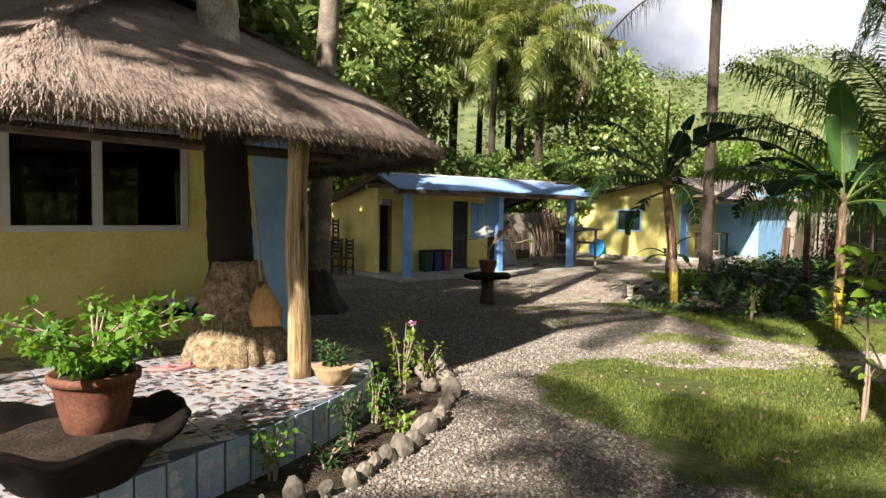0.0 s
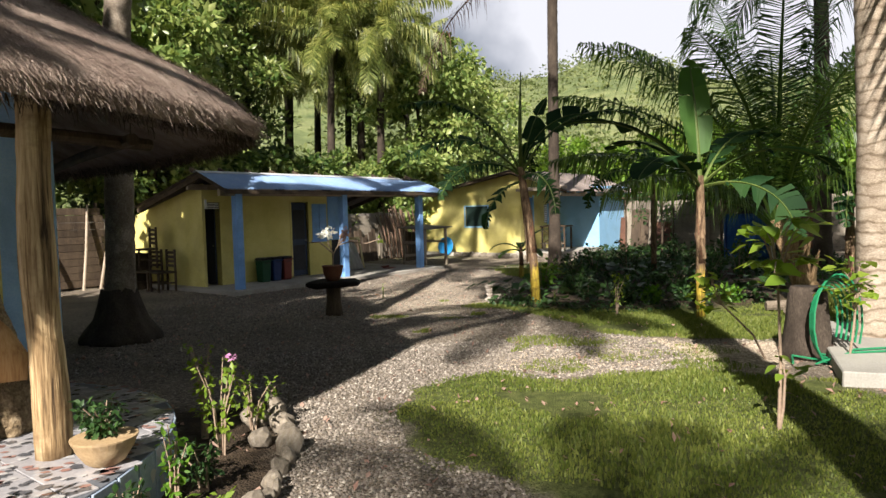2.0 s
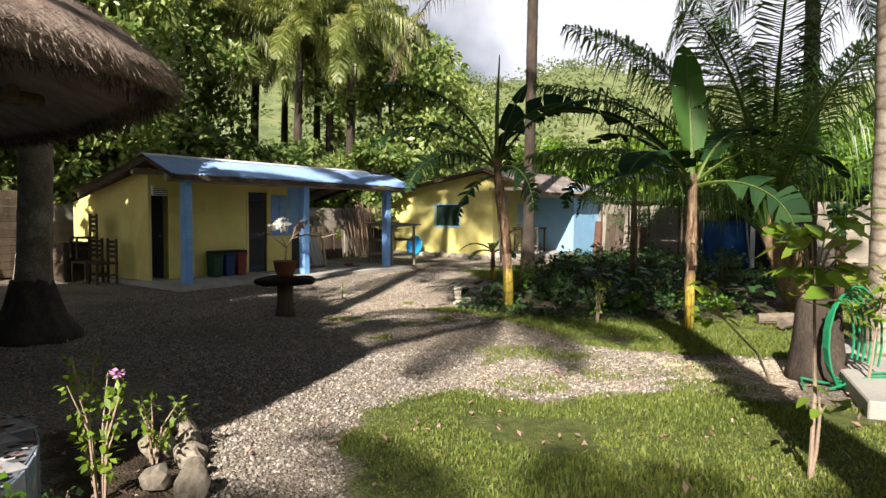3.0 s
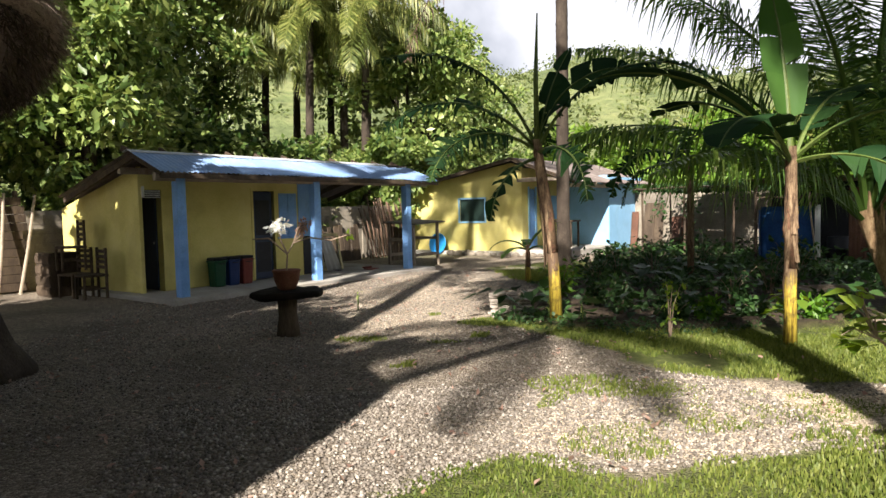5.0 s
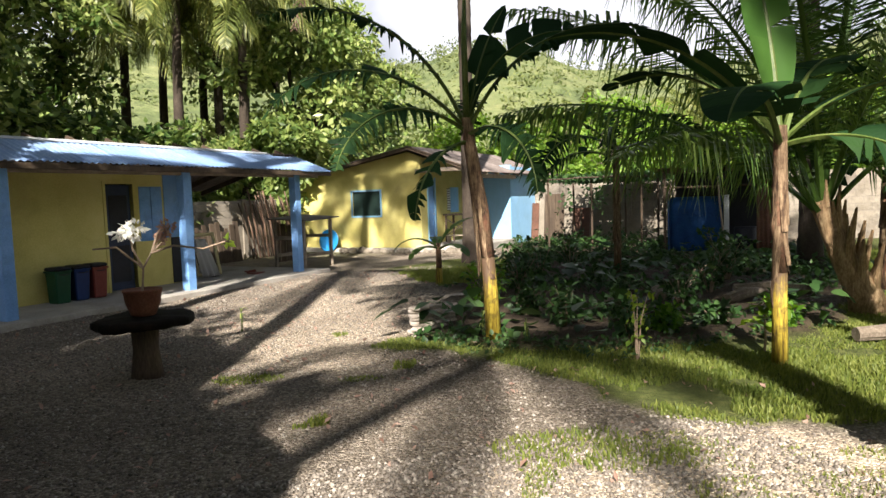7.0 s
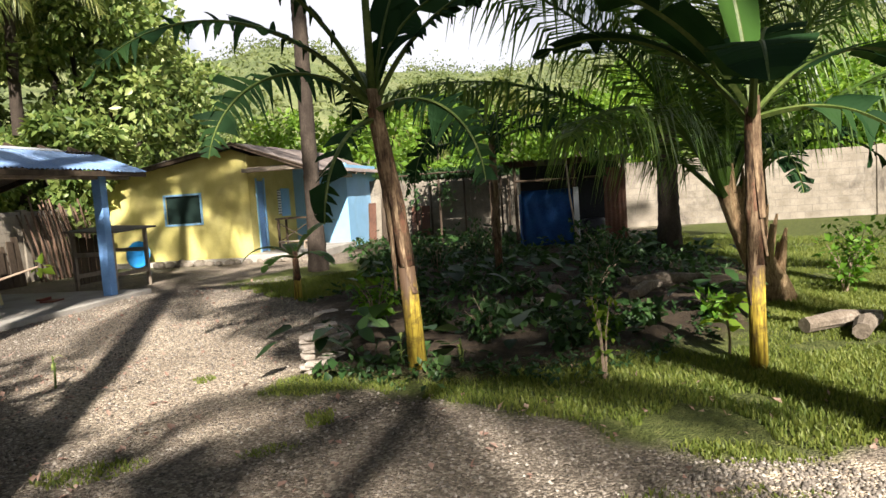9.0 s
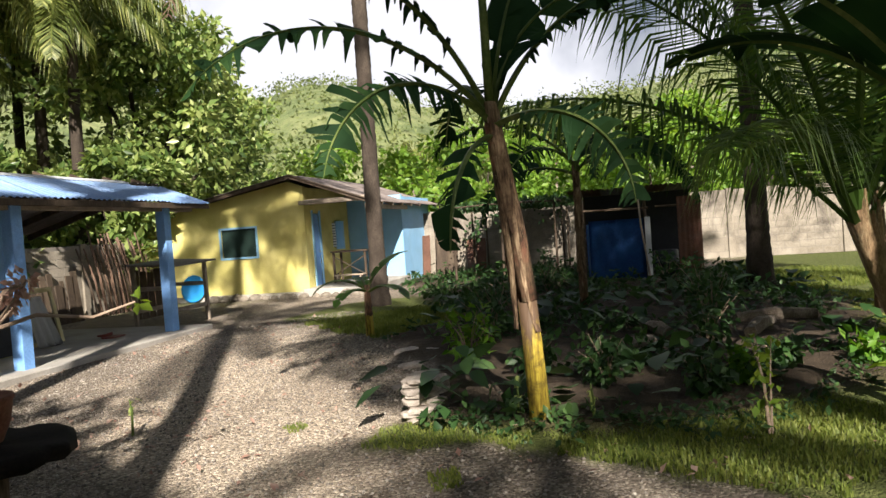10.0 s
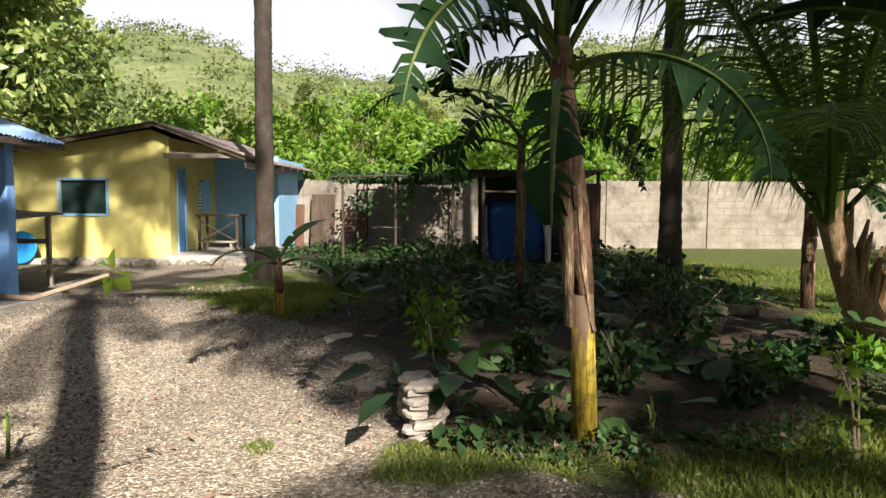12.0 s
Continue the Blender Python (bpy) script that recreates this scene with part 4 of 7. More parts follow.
    def straw(q, z, direction, length, width, droop):
        b = len(sv)
        side = Vector((direction.y, -direction.x, 0)).normalized() * width
        p = Vector((q[0], q[1], z))
        e = p + direction * length
        e.z -= droop
        mid = (p + e) / 2 + Vector((0, 0, 0.012))
        sv.extend([p - side, p + side, mid + side, mid - side, e])
        sf.extend([(b, b + 1, b + 2, b + 3), (b + 3, b + 2, b + 4)])

    lo, hi = 60, n - 12
    for _ in range(26000):
        i = rng.randrange(lo, hi)
        o = rng.random() ** 1.3 * 2.6
        q = P[i] + IN[i] * o + T[i] * rng.uniform(-0.06, 0.06)
        zz = 2.42 + 0.62 * o - 0.03 * o * o - 0.10 * math.exp(-o * 9) + 0.03 * noise.noise((q[0] * 1.7, q[1] * 1.7, 2)) + rng.uniform(-0.006, 0.014)
        out = Vector((-IN[i][0], -IN[i][1], -0.60))
        out = (out + Vector((rng.gauss(0, 0.13), rng.gauss(0, 0.13), rng.gauss(0.0, 0.035)))).normalized()
        straw(q, zz, out, rng.uniform(0.05, 0.15), rng.uniform(0.0015, 0.004), 0.0)
    for _ in range(15000):
        i = rng.randrange(lo, hi)
        o = rng.uniform(-0.01, 0.1)
        q = P[i] + IN[i] * o + T[i] * rng.uniform(-0.06, 0.06)
        out = (Vector((-IN[i][0], -IN[i][1], -0.7)) + Vector((rng.gauss(0, 0.3), rng.gauss(0, 0.3), rng.gauss(0, 0.25)))).normalized()
        straw(q, rng.uniform(2.25, 2.39), out, rng.uniform(0.03, 0.09) if rng.random() < 0.96 else rng.uniform(0.09, 0.18), rng.uniform(0.0015, 0.004), rng.uniform(0, 0.03))
    pale = len(sf)
    # straws below the edge, coloured dark to stand for the underside's shade
    for _ in range(9000):
        i = rng.randrange(lo, hi)
        q = P[i] + IN[i] * rng.uniform(0.04, 0.22) + T[i] * rng.uniform(-0.06, 0.06)
        out = (Vector((-IN[i][0], -IN[i][1], -0.9)) + Vector((rng.gauss(0, 0.6), rng.gauss(0, 0.6), rng.gauss(0, 0.3)))).normalized()
        straw(q, rng.uniform(2.2, 2.3), out, rng.uniform(0.03, 0.12), rng.uniform(0.002, 0.005), 0.0)
    me = raw("straw", sv, sf, M["straw"])
    me.materials.append(M["dark_wood"])
    me.polygons.foreach_set("material_index", np.array([0] * pale + [1] * (len(sf) - pale), np.int32))
    s = new("straw", me)
    s.parent = h
    s["kind"] = "stuff"
    s["label"] = "loose straws of the thatch"
    # poles under the eave
    for a, b, z, r in (((-13, -8.55), (-5.7, -6.9), 2.25, 0.05), ((-6.0, -7.2), (-5.0, -3.0), 2.25, 0.05), ((-7.4, -8.45), (-7.0, -6.2), 2.3, 0.045)):
        part("pole", tube([(a[0], a[1], z), ((a[0] + b[0]) / 2, (a[1] + b[1]) / 2, z + 0.02), (b[0], b[1], z)], r, 8), M["dark_wood"], h)
    part("roof_top", gable_wall(-16, -8.0, [(-5.6, 4.0), (-2, 5.0), (-2, 4.6), (-5.6, 3.7)]), M["thatch"], h)
    return h


thatched_house()

# ---- the tiled terrace ----
TERRACE = [(-1.75, 6.42), (-1.31, 6.17), (-1.05, 5.93), (-0.9, 5.74), (-0.72, 5.35), (-0.64, 4.94), (-0.65, 4.55), (-0.71, 4.18), (-0.82, 3.78), (-0.95, 3.41), (-1.08, 3.1),
           (-1.24, 2.75), (-1.42, 2.3), (-1.7, 1.7), (-2.2, 1.0), (-3.2, 0.2), (-5.0, -0.6), (-8.0, -1.5), (-9.5, 0.5), (-2.75, 6.9)]
TZ = 0.32


def mosaic_piece(rng, r, sides=6):
    return [(r * rng.uniform(0.6, 1.15) * math.cos(2 * math.pi * k / sides + rng.uniform(-0.3, 0.3)),
             r * rng.uniform(0.6, 1.15) * math.sin(2 * math.pi * k / sides + rng.uniform(-0.3, 0.3))) for k in range(sides)]


def terrace():
    bm = bmesh.new()
    top = [bm.verts.new((x, y, TZ - 0.012)) for x, y in TERRACE]
    bot = [bm.verts.new((x, y, -0.05)) for x, y in TERRACE]
    bm.faces.new(top)
    k = len(TERRACE)
    for i in range(k):
        bm.faces.new((top[i], bot[i], bot[(i + 1) % k], top[(i + 1) % k]))
    bmesh.ops.recalc_face_normals(bm, faces=bm.faces)
    t = solid("terrace", bm, M["tile_grout"], "raised terrace tiled in pale mosaic with a curved edge", "terrace", kind="structure")
    rng = random.Random(4)
    tile = mesh_of(box(-0.146, 0.146, -0.146, 0.146, 0, 0.012, 0.003), "floor_tile", M["tile_base"])
    half = mesh_of(box(-0.071, 0.071, -0.071, 0.071, 0, 0.012, 0.003), "floor_tile", M["tile_base"])
    c, s = math.cos(radians(45.4)), math.sin(radians(45.4))
    chips = {"chip_grey": ([], []), "chip_rose": ([], []), "chip_white": ([], [])}
    shrink = [(-1.75, 6.42)] + [(x - 0.02 if x > -2 else x, y) for x, y in TERRACE[1:]]
    for i in range(-40, 40):
        for j in range(-40, 40):
            x, y = -2.0 + (i * c - j * s) * 0.3, 4.5 + (i * s + j * c) * 0.3
            if x < -5.5 or y < 0.4:
                continue
            cor = [(x + (a * c - b * s) * 0.15, y + (a * s + b * c) * 0.15) for a in (-1, 1) for b in (-1, 1)]
            px, py = np.array([q[0] for q in cor]), np.array([q[1] for q in cor])
            if inside(shrink, px, py).all():
                shared("floor_tile", tile, t, pose(x, y, TZ - 0.012 + rng.uniform(-0.0015, 0.0015), 0, 0, 45.4))
            else:
                for a in (-0.5, 0.5):
                    for b in (-0.5, 0.5):
                        hx, hy = x + (a * c - b * s) * 0.15, y + (a * s + b * c) * 0.15
                        cor = [(hx + (p * c - q * s) * 0.07, hy + (p * s + q * c) * 0.07) for p in (-1, 1) for q in (-1, 1)]
                        if inside(shrink, np.array([q[0] for q in cor]), np.array([q[1] for q in cor])).sum() >= 3:
                            shared("floor_tile", half, t, pose(hx, hy, TZ - 0.012, 0, 0, 45.4))
    for _ in range(4600):
        x, y = rng.uniform(-5.0, -0.5), rng.uniform(0.8, 6.5)
        if not inside(shrink, np.array([x]), np.array([y]))[0]:
            continue
        v, f = chips[rng.choice(["chip_grey", "chip_rose", "chip_rose", "chip_white", "chip_grey"])]
        b0 = len(v)
        ring = mosaic_piece(rng, rng.uniform(0.018, 0.04), 5)
        v.extend([(x + px * 0.8 - py * 0.9, y + px * 0.8 + py * 0.5, TZ + 0.0035) for px, py in ring])
        f.append(tuple(range(b0, b0 + 5)))
    for key, (v, f) in chips.items():
        o = new("mosaic_chips", raw("mosaic_chips", v, f, M[key]))
        o.parent = t
        o["kind"] = "stuff"
    # upright tiles on the curved edge
    pts = [Vector((x, y, 0)) for x, y in TERRACE[:17]]
    fine = []
    for a, b in zip(pts, pts[1:]):
        k = max(1, int((b - a).length / 0.02))
        fine += [a.lerp(b, i / k) for i in range(k)]
    face = mesh_of(box(-0.094, 0.094, -0.014, 0.0, 0.0, TZ - 0.015, 0.003), "edge_tile", M["tile_face"])
    acc, last = 0.0, fine[0]
    v, f = [], []
    for a, b in zip(fine, fine[1:]):
        acc += (b - a).length
        if acc >= 0.2:
            acc = 0.0
            d = (b - last).normalized()
            mid = (b + last) / 2
            ang = math.degrees(math.atan2(d.y, d.x))
            nrm = Vector((-d.y, d.x, 0))
            shared("edge_tile", face, t, Matrix.Translation(mid + nrm * 0.004) @ pose(0, 0, 0, 0, 0, ang + 180))
            for _ in range(3):
                ring = mosaic_piece(rng, rng.uniform(0.03, 0.055), 6)
                o, zc = rng.uniform(-0.06, 0.06), rng.uniform(0.06, TZ - 0.07)
                b0 = len(v)
                v.extend([tuple(mid + nrm * 0.0215 + d * (o + px) + Vector((0, 0, zc + pz))) for px, pz in ring])
                f.append(tuple(range(b0, b0 + 6)))
            last = b
    o = new("mosaic_chips", raw("mosaic_chips", v, f, M["chip_white"]))
    o.parent = t
    o["kind"] = "stuff"
    return t


terrace()

# ---- plants: builders ----


def leaf_cloud(name, centres, radii, per, size, mat, seed, up=0.5, sphere_pow=0.5):
    """Many small folded leaves round the given centres."""
    rng = np.random.default_rng(seed)
    C = np.repeat(np.array(centres, float), per, axis=0)
    R = np.repeat(np.array(radii, float).reshape(len(centres), -1), per, axis=0)
    n = len(C)
    d = rng.normal(size=(n, 3))
    d /= np.linalg.norm(d, axis=1)[:, None]
    rad = rng.random((n, 1)) ** sphere_pow
    P = C + d * rad * R
    out = d * 0.7 + rng.normal(scale=0.6, size=(n, 3))
    out[:, 2] -= 0.25
    out /= np.linalg.norm(out, axis=1)[:, None]
    upv = rng.normal(scale=0.5, size=(n, 3)) + np.array([0, 0, up])
    side = np.cross(out, upv)
    side /= np.linalg.norm(side, axis=1)[:, None] + 1e-9
    nor = np.cross(side, out)
    L = (size * rng.uniform(0.6, 1.35, (n, 1)))
    W = L * rng.uniform(0.22, 0.34, (n, 1))
    a, e = P, P + out * L
    m = P + out * L * 0.45
    l, r = m + side * W + nor * W * 0.35, m - side * W + nor * W * 0.35
    V = np.stack((a, l, e, r), 1).reshape(-1, 3)
    me = bpy.data.meshes.new(name)
    idx = np.arange(n) * 4
    faces = np.stack((idx, idx + 1, idx + 2, idx, idx + 2, idx + 3), 1).reshape(-1, 3)
    me.vertices.add(len(V))
    me.vertices.foreach_set("co", V.ravel())
    me.loops.add(len(faces) * 3)
    me.loops.foreach_set("vertex_index", faces.ravel())
    me.polygons.add(len(faces))
    me.polygons.foreach_set("loop_start", np.arange(len(faces)) * 3)
    me.update(calc_edges=True)
    me.validate()
    me.materials.append(mat)
    return me


def frond_mesh(length, e0, bend, mat, seed, pairs=46, leaf=0.62, hang=0.35, width=0.018, roots=0.16):
    """A pinnate palm leaf along +x that leaves the crown at e0 degrees and bends down."""
    rng = random.Random(seed)
    pts, dirs = [], []
    p = Vector((0, 0, 0))
    n = 24
    for i in range(n + 1):
        s = i / n
        th = radians(e0 - bend * s ** 1.35)
        d = Vector((math.cos(th), 0, math.sin(th)))
        pts.append(p.copy())
        dirs.append(d)
        p = p + d * (length / n)
    v, f = [], []
    # rib
    for i, (q, d) in enumerate(zip(pts, dirs)):
        r = 0.035 * (1 - i / n) ** 0.8 + 0.004
        nrm = Vector((-d.z, 0, d.x))
        v.extend([q + Vector((0, r * 1.3, 0)), q + nrm * r, q + Vector((0, -r * 1.3, 0)), q - nrm * r * 0.8])
    for i in range(n):
        for k in range(4):
            f.append((i * 4 + k, i * 4 + (k + 1) % 4, (i + 1) * 4 + (k + 1) % 4, (i + 1) * 4 + k))
    # leaflets
    for i in range(pairs):
        s = roots + (1 - roots) * (i + 0.5) / pairs
        x = s * n
        j = min(int(x), n - 1)
        q = pts[j].lerp(pts[j + 1], x - j)
        d = dirs[j]
        nrm = Vector((-d.z, 0, d.x))
        prof = (math.sin(math.pi * min(1, (s - roots) / (1 - roots) * 0.86 + 0.12))) ** 0.6
        for sd in (-1, 1):
            L = leaf * prof * rng.uniform(0.85, 1.12)
            out = (Vector((0, sd, 0)) * rng.uniform(0.75, 0.95) + d * rng.uniform(0.45, 0.75) + nrm * rng.uniform(0.05, 0.35)).normalized()
            dn = Vector((0, 0, -1))
            w = width * rng.uniform(0.8, 1.2)
            wd = d * w
            h = hang * rng.uniform(0.6, 1.5)
            p1 = q + out * L * 0.5 + dn * L * h * 0.18
            p2 = q + out * L * (1 - h * 0.25) + dn * L * h * 0.85
            b = len(v)
            v.extend([q - wd * 0.5, q + wd * 0.5, p1 + wd, p1 - wd, p2])
            f.extend([(b, b + 1, b + 2, b + 3), (b + 3, b + 2, b + 4)])
    return raw("frond", v, f, mat)


def trunk_mesh(points, radii, mat, sides=14, rings=0.0, seed=0, step=0.09):
    """A ringed palm trunk through the given points."""
    pts = [Vector(p) for p in points]
    rng = random.Random(seed)
    outp, outr = [], []
    for i, (a, b) in enumerate(zip(pts, pts[1:])):
        k = max(1, int((b - a).length / step))
        for j in range(k):
            t = j / k
            outp.append(a.lerp(b, t))
            r = radii[i] + (radii[i + 1] - radii[i]) * t
            outr.append(r * (1 + (rings if (len(outp) % 2) else -rings * 0.3) * rng.uniform(0.5, 1.3)))
    outp.append(pts[-1])
    outr.append(radii[-1])
    return mesh_of(tube(outp, outr, sides, jag=0.03, rng=rng), "trunk", mat, True)


FRONDS = {}


def fronds_for(key, length, mat, pairs=44, leaf=0.6, hang=0.4):
    if key not in FRONDS:
        spec = ((72, 65), (52, 80), (34, 85), (14, 80), (-8, 65), (-30, 45))
        FRONDS[key] = [frond_mesh(length * (0.9 + 0.05 * (i % 3)), e, b, mat, 100 + i, pairs, leaf, hang, 0.029 if key == "sunny" else 0.024) for i, (e, b) in enumerate(spec)]
    return FRONDS[key]


def coconut_palm(label, base, top, r0, r1, key, count, seed, mat="bark", lean=(0, 0), scale=1.0, group="coconut palms", boss=True, tiers=(0, 1, 1, 2, 2, 3, 3, 4, 4, 5)):
    rng = random.Random(seed)
    t = thing("coconut_palm", label, "palm tree", pose(base[0], base[1], base[2] if len(base) > 2 else 0), group=group)
    h = top
    pts = [(0, 0, -0.1), (0, 0, 0.25), (lean[0] * 0.03, lean[1] * 0.03, 1.0), (lean[0] * 0.12, lean[1] * 0.12, h * 0.3), (lean[0] * 0.4, lean[1] * 0.4, h * 0.6), (lean[0], lean[1], h)]
    rad = [r0 * 1.45, r0 * 1.2, r0, r0 * 0.9, (r0 + r1) / 2, r1] if boss else [r0, r0, r0, r0, (r0 + r1) / 2, r1]
    shared("trunk", trunk_mesh(pts, rad, M[mat], 14, 0.035, seed), t)
    meshes = fronds_for(*key)
    for i in range(count):
        k = tiers[i % len(tiers)]
        az = i * 137.5 + rng.uniform(-14, 14)
        m = pose(lean[0], lean[1], h, 0, 0, az) @ Matrix.Scale(scale * rng.uniform(0.88, 1.08), 4) @ pose(0, 0, 0, rng.uniform(-12, 12), rng.uniform(-7, 7), 0)
        shared("frond", meshes[k], t, m)
    return t


def banana_leaf_mesh(length, width, e0, bend, mat, seed, torn=0.6, petiole=0.2, fold=0.12, twist=0.0):
    """A banana leaf along +x: stalk, midrib and a blade torn into pointed strips."""
    rng = random.Random(seed)
    n = 36
    pts, dirs = [], []
    p = Vector((0, 0, 0))
    for i in range(n + 1):
        s = i / n
        th = radians(e0 - bend * s ** 1.25)
        d = Vector((math.cos(th), 0, math.sin(th)))
        pts.append(p.copy())
        dirs.append(d)
        p = p + d * (length / n)
    v, f = [], []
    for i, (q, d) in enumerate(zip(pts, dirs)):
        r = 0.027 * (1 - i / n) ** 0.7 + 0.004
        nrm = Vector((-d.z, 0, d.x))
        v.extend([q + Vector((0, r, 0)), q + nrm * r * 0.5, q + Vector((0, -r, 0)), q - nrm * r])
    for i in range(n):
        for k in range(4):
            f.append((i * 4 + k, i * 4 + (k + 1) % 4, (i + 1) * 4 + (k + 1) % 4, (i + 1) * 4 + k))
    nrib = len(f)
    down = Vector((0, 0, -1))
    for sd in (-1, 1):
        s = petiole
        while s < 0.99:
            step = rng.uniform(0.035, 0.085) / length if rng.random() < torn else rng.uniform(0.14, 0.3) / length
            if torn < 0.15:
                step = rng.uniform(0.16, 0.3)
            e = min(1.0, s + step)
            ripped = rng.random() < torn
            hang = (rng.uniform(0.15, 0.95) if ripped else 0.15)
            rows = max(2, int((e - s) / 0.03))
            prev = None
            skew = rng.uniform(0.05, 0.55)
            lift = fold + (rng.uniform(-0.45, 0.35) if ripped else 0.0)
            short = rng.uniform(0.7, 1.08) if ripped else 1.0
            for i in range(rows + 1):
                q01 = i / rows
                t = s + (e - s) * q01
                x = min(t * n, n - 1e-4)
                j = int(x)
                q = pts[j].lerp(pts[j + 1], x - j)
                d = dirs[j]
                nrm = Vector((-d.z, 0, d.x))
                tw = radians(twist) * min(1.0, max(0.0, (t - 0.1) / 0.4))
                side = Vector((0, 1, 0)) * math.cos(tw) + nrm * math.sin(tw)
                nrm = nrm * math.cos(tw) - Vector((0, 1, 0)) * math.sin(tw)
                tt = (t - petiole) / (1 - petiole)
                W = width * 0.5 * max(0.05, math.sin(math.pi * min(1, tt * 0.88 + 0.12)) ** 0.5) * short
                if ripped:
                    W *= 0.86 + 0.14 * math.sin(math.pi * min(1.0, q01 * 0.8 + 0.15))
                pinch = (0.5 - q01) * (e - s) * length * (0.8 if ripped else 0.12)
                out = (side * sd + nrm * lift + d * skew).normalized()
                p1 = q + out * W * 0.5 + down * W * hang * 0.15 + d * pinch * 0.4
                p2 = q + out * W * (1 - 0.25 * hang) + down * W * hang * 0.75 + d * pinch
                b = len(v)
                v.extend([q, p1, p2])
                if prev is not None:
                    f.extend([(prev, b, b + 1, prev + 1), (prev + 1, b + 1, b + 2, prev + 2)])
                prev = b
            s = e
    me = raw("leaf", v, f, mat)
    me.materials.append(M["petiole"])
    idx = np.zeros(len(me.polygons), np.int32)
    idx[:nrib] = 1
    me.polygons.foreach_set("material_index", idx)
    return me


def banana_plant(label, base, height, r0, r1, leaves, seed, spear=0.0, lean=(0, 0), husk=True, mat="banana_leaf", yellow=True):
    """leaves: (azimuth, start angle, bend, length, width, tear)."""
    rng = random.Random(seed)
    t = thing("banana_plant", label, "banana plant", pose(base[0], base[1], 0), group="banana plants")
    lx, ly = lean
    pts = [(0, 0, -0.05), (lx * 0.1, ly * 0.1, height * 0.25), (lx * 0.4, ly * 0.4, height * 0.6), (lx, ly, height)]
    part("stem", tube([(0, 0, -0.05), (lx * 0.1, ly * 0.1, height * 0.25), (lx * 0.2, ly * 0.2, height * 0.42)], [r0 * 1.1, r0, r0 * 0.93], 14, jag=0.05, rng=rng), M["banana_stem"] if yellow else M["banana_husk"], t, "yellow lower stem" if yellow else "", True)
    part("upper_stem", tube([(lx * 0.19, ly * 0.19, height * 0.40), (lx * 0.4, ly * 0.4, height * 0.62), (lx, ly, height)], [r0 * 0.97, (r0 + r1) / 2, r1], 14, jag=0.08, rng=rng), M["banana_husk"], t, "brown sheathed upper stem", True)
    if husk:
        for i in range(11):
            a = i * 2.4 + rng.uniform(-0.4, 0.4)
            bm = bmesh.new()
            z0 = height * rng.uniform(0.24, 0.5) if i < 7 else height * rng.uniform(0.5, 0.62)
            z1 = height * rng.uniform(0.6, 0.8) if i < 7 else height * rng.uniform(0.92, 1.03)
            prev = None
            for k in range(9):
                q = k / 8
                z = z0 + (z1 - z0) * q
                fx = z / height
                cx, cy = lx * fx ** 1.3, ly * fx ** 1.3
                r = (r0 + (r1 - r0) * fx) * 1.07 + 0.03 * (1 - q) ** 3 * rng.random() + 0.004 * rng.random()
                row = [bm.verts.new((cx + r * math.cos(a + w), cy + r * math.sin(a + w), z)) for w in np.linspace(-0.8, 0.8, 5) * (0.45 + 0.55 * min(1, q * 2))]
                if prev:
                    for m in range(4):
                        bm.faces.new((prev[m], prev[m + 1], row[m + 1], row[m]))
                prev = row
            part("dry_sheath", bm, M["sheath_pale"] if i % 3 else M["banana_husk"], t, "peeling brown sheath", True)
    for i, (az, e0, bend, L, W, tear, *more) in enumerate(leaves):
        shared("leaf", banana_leaf_mesh(L, W, e0, bend, M[mat] if tear > 0.05 else M["banana_bright"], seed * 31 + i, tear, twist=more[0] if more else 0.0), t, pose(lx, ly, height - 0.05 - 0.02 * i, 0, 0, az))
    if spear:
        part("spear_leaf", tube([(lx, ly, height - 0.1), (lx, ly, height + spear * 0.5), (lx + 0.03, ly, height + spear)], [0.035, 0.03, 0.008], 8), M["petiole"], t, "rolled pale young leaf", True)
    return t


def broad_tree(label, base, height, crown_r, seed, clumps=60, per=80, leaf=0.2, mat="tree_leaf", trunk_r=0.22, crown_z=0.45, squash=0.75, group="trees behind the houses"):
    rng = random.Random(seed)
    t = thing("tree", label, "tree", pose(base[0], base[1], 0), group=group)
    bm = tube([(0, 0, -0.1), (0.1, 0.05, height * 0.25), (rng.uniform(-0.4, 0.4), rng.uniform(-0.4, 0.4), height * 0.55)], [trunk_r * 1.3, trunk_r, trunk_r * 0.7], 10)
    part("trunk", bm, M["bark_dark"], t, smooth=True)
    cs, rs = [], []
    for i in range(clumps):
        a = rng.uniform(0, 6.283)
        zz = rng.uniform(-1, 1)
        rr = crown_r * math.sqrt(max(0.02, 1 - zz * zz)) * rng.uniform(0.35, 1.08)
        c = Vector((rr * math.cos(a), rr * math.sin(a), height * (crown_z + (1 - crown_z) / 2) + zz * height * (1 - crown_z) / 2))
        cs.append(c)
        q = crown_r * rng.uniform(0.16, 0.34)
        rs.append((q, q, q * squash))
        if i % 12 == 0:
            part("limb", tube([(0, 0, height * 0.3), (c.x * 0.45, c.y * 0.45, c.z * 0.62 + height * 0.1), tuple(c)], [trunk_r * 0.5, trunk_r * 0.3, 0.02], 6), M["bark_dark"], t)
    shared("crown", leaf_cloud("crown", cs, rs, per, leaf, M[mat], seed), t)
    return t

# ---- trees and palms ----
YOUNG = ("young", 4.6, M["palm_leaf"], 52, 0.72, 0.35)
TALL = ("tall", 4.3, M["palm_leaf"], 86, 0.8, 0.75)
SUNNY = ("sunny", 4.0, M["palm_sunlit"], 62, 0.95, 0.95)

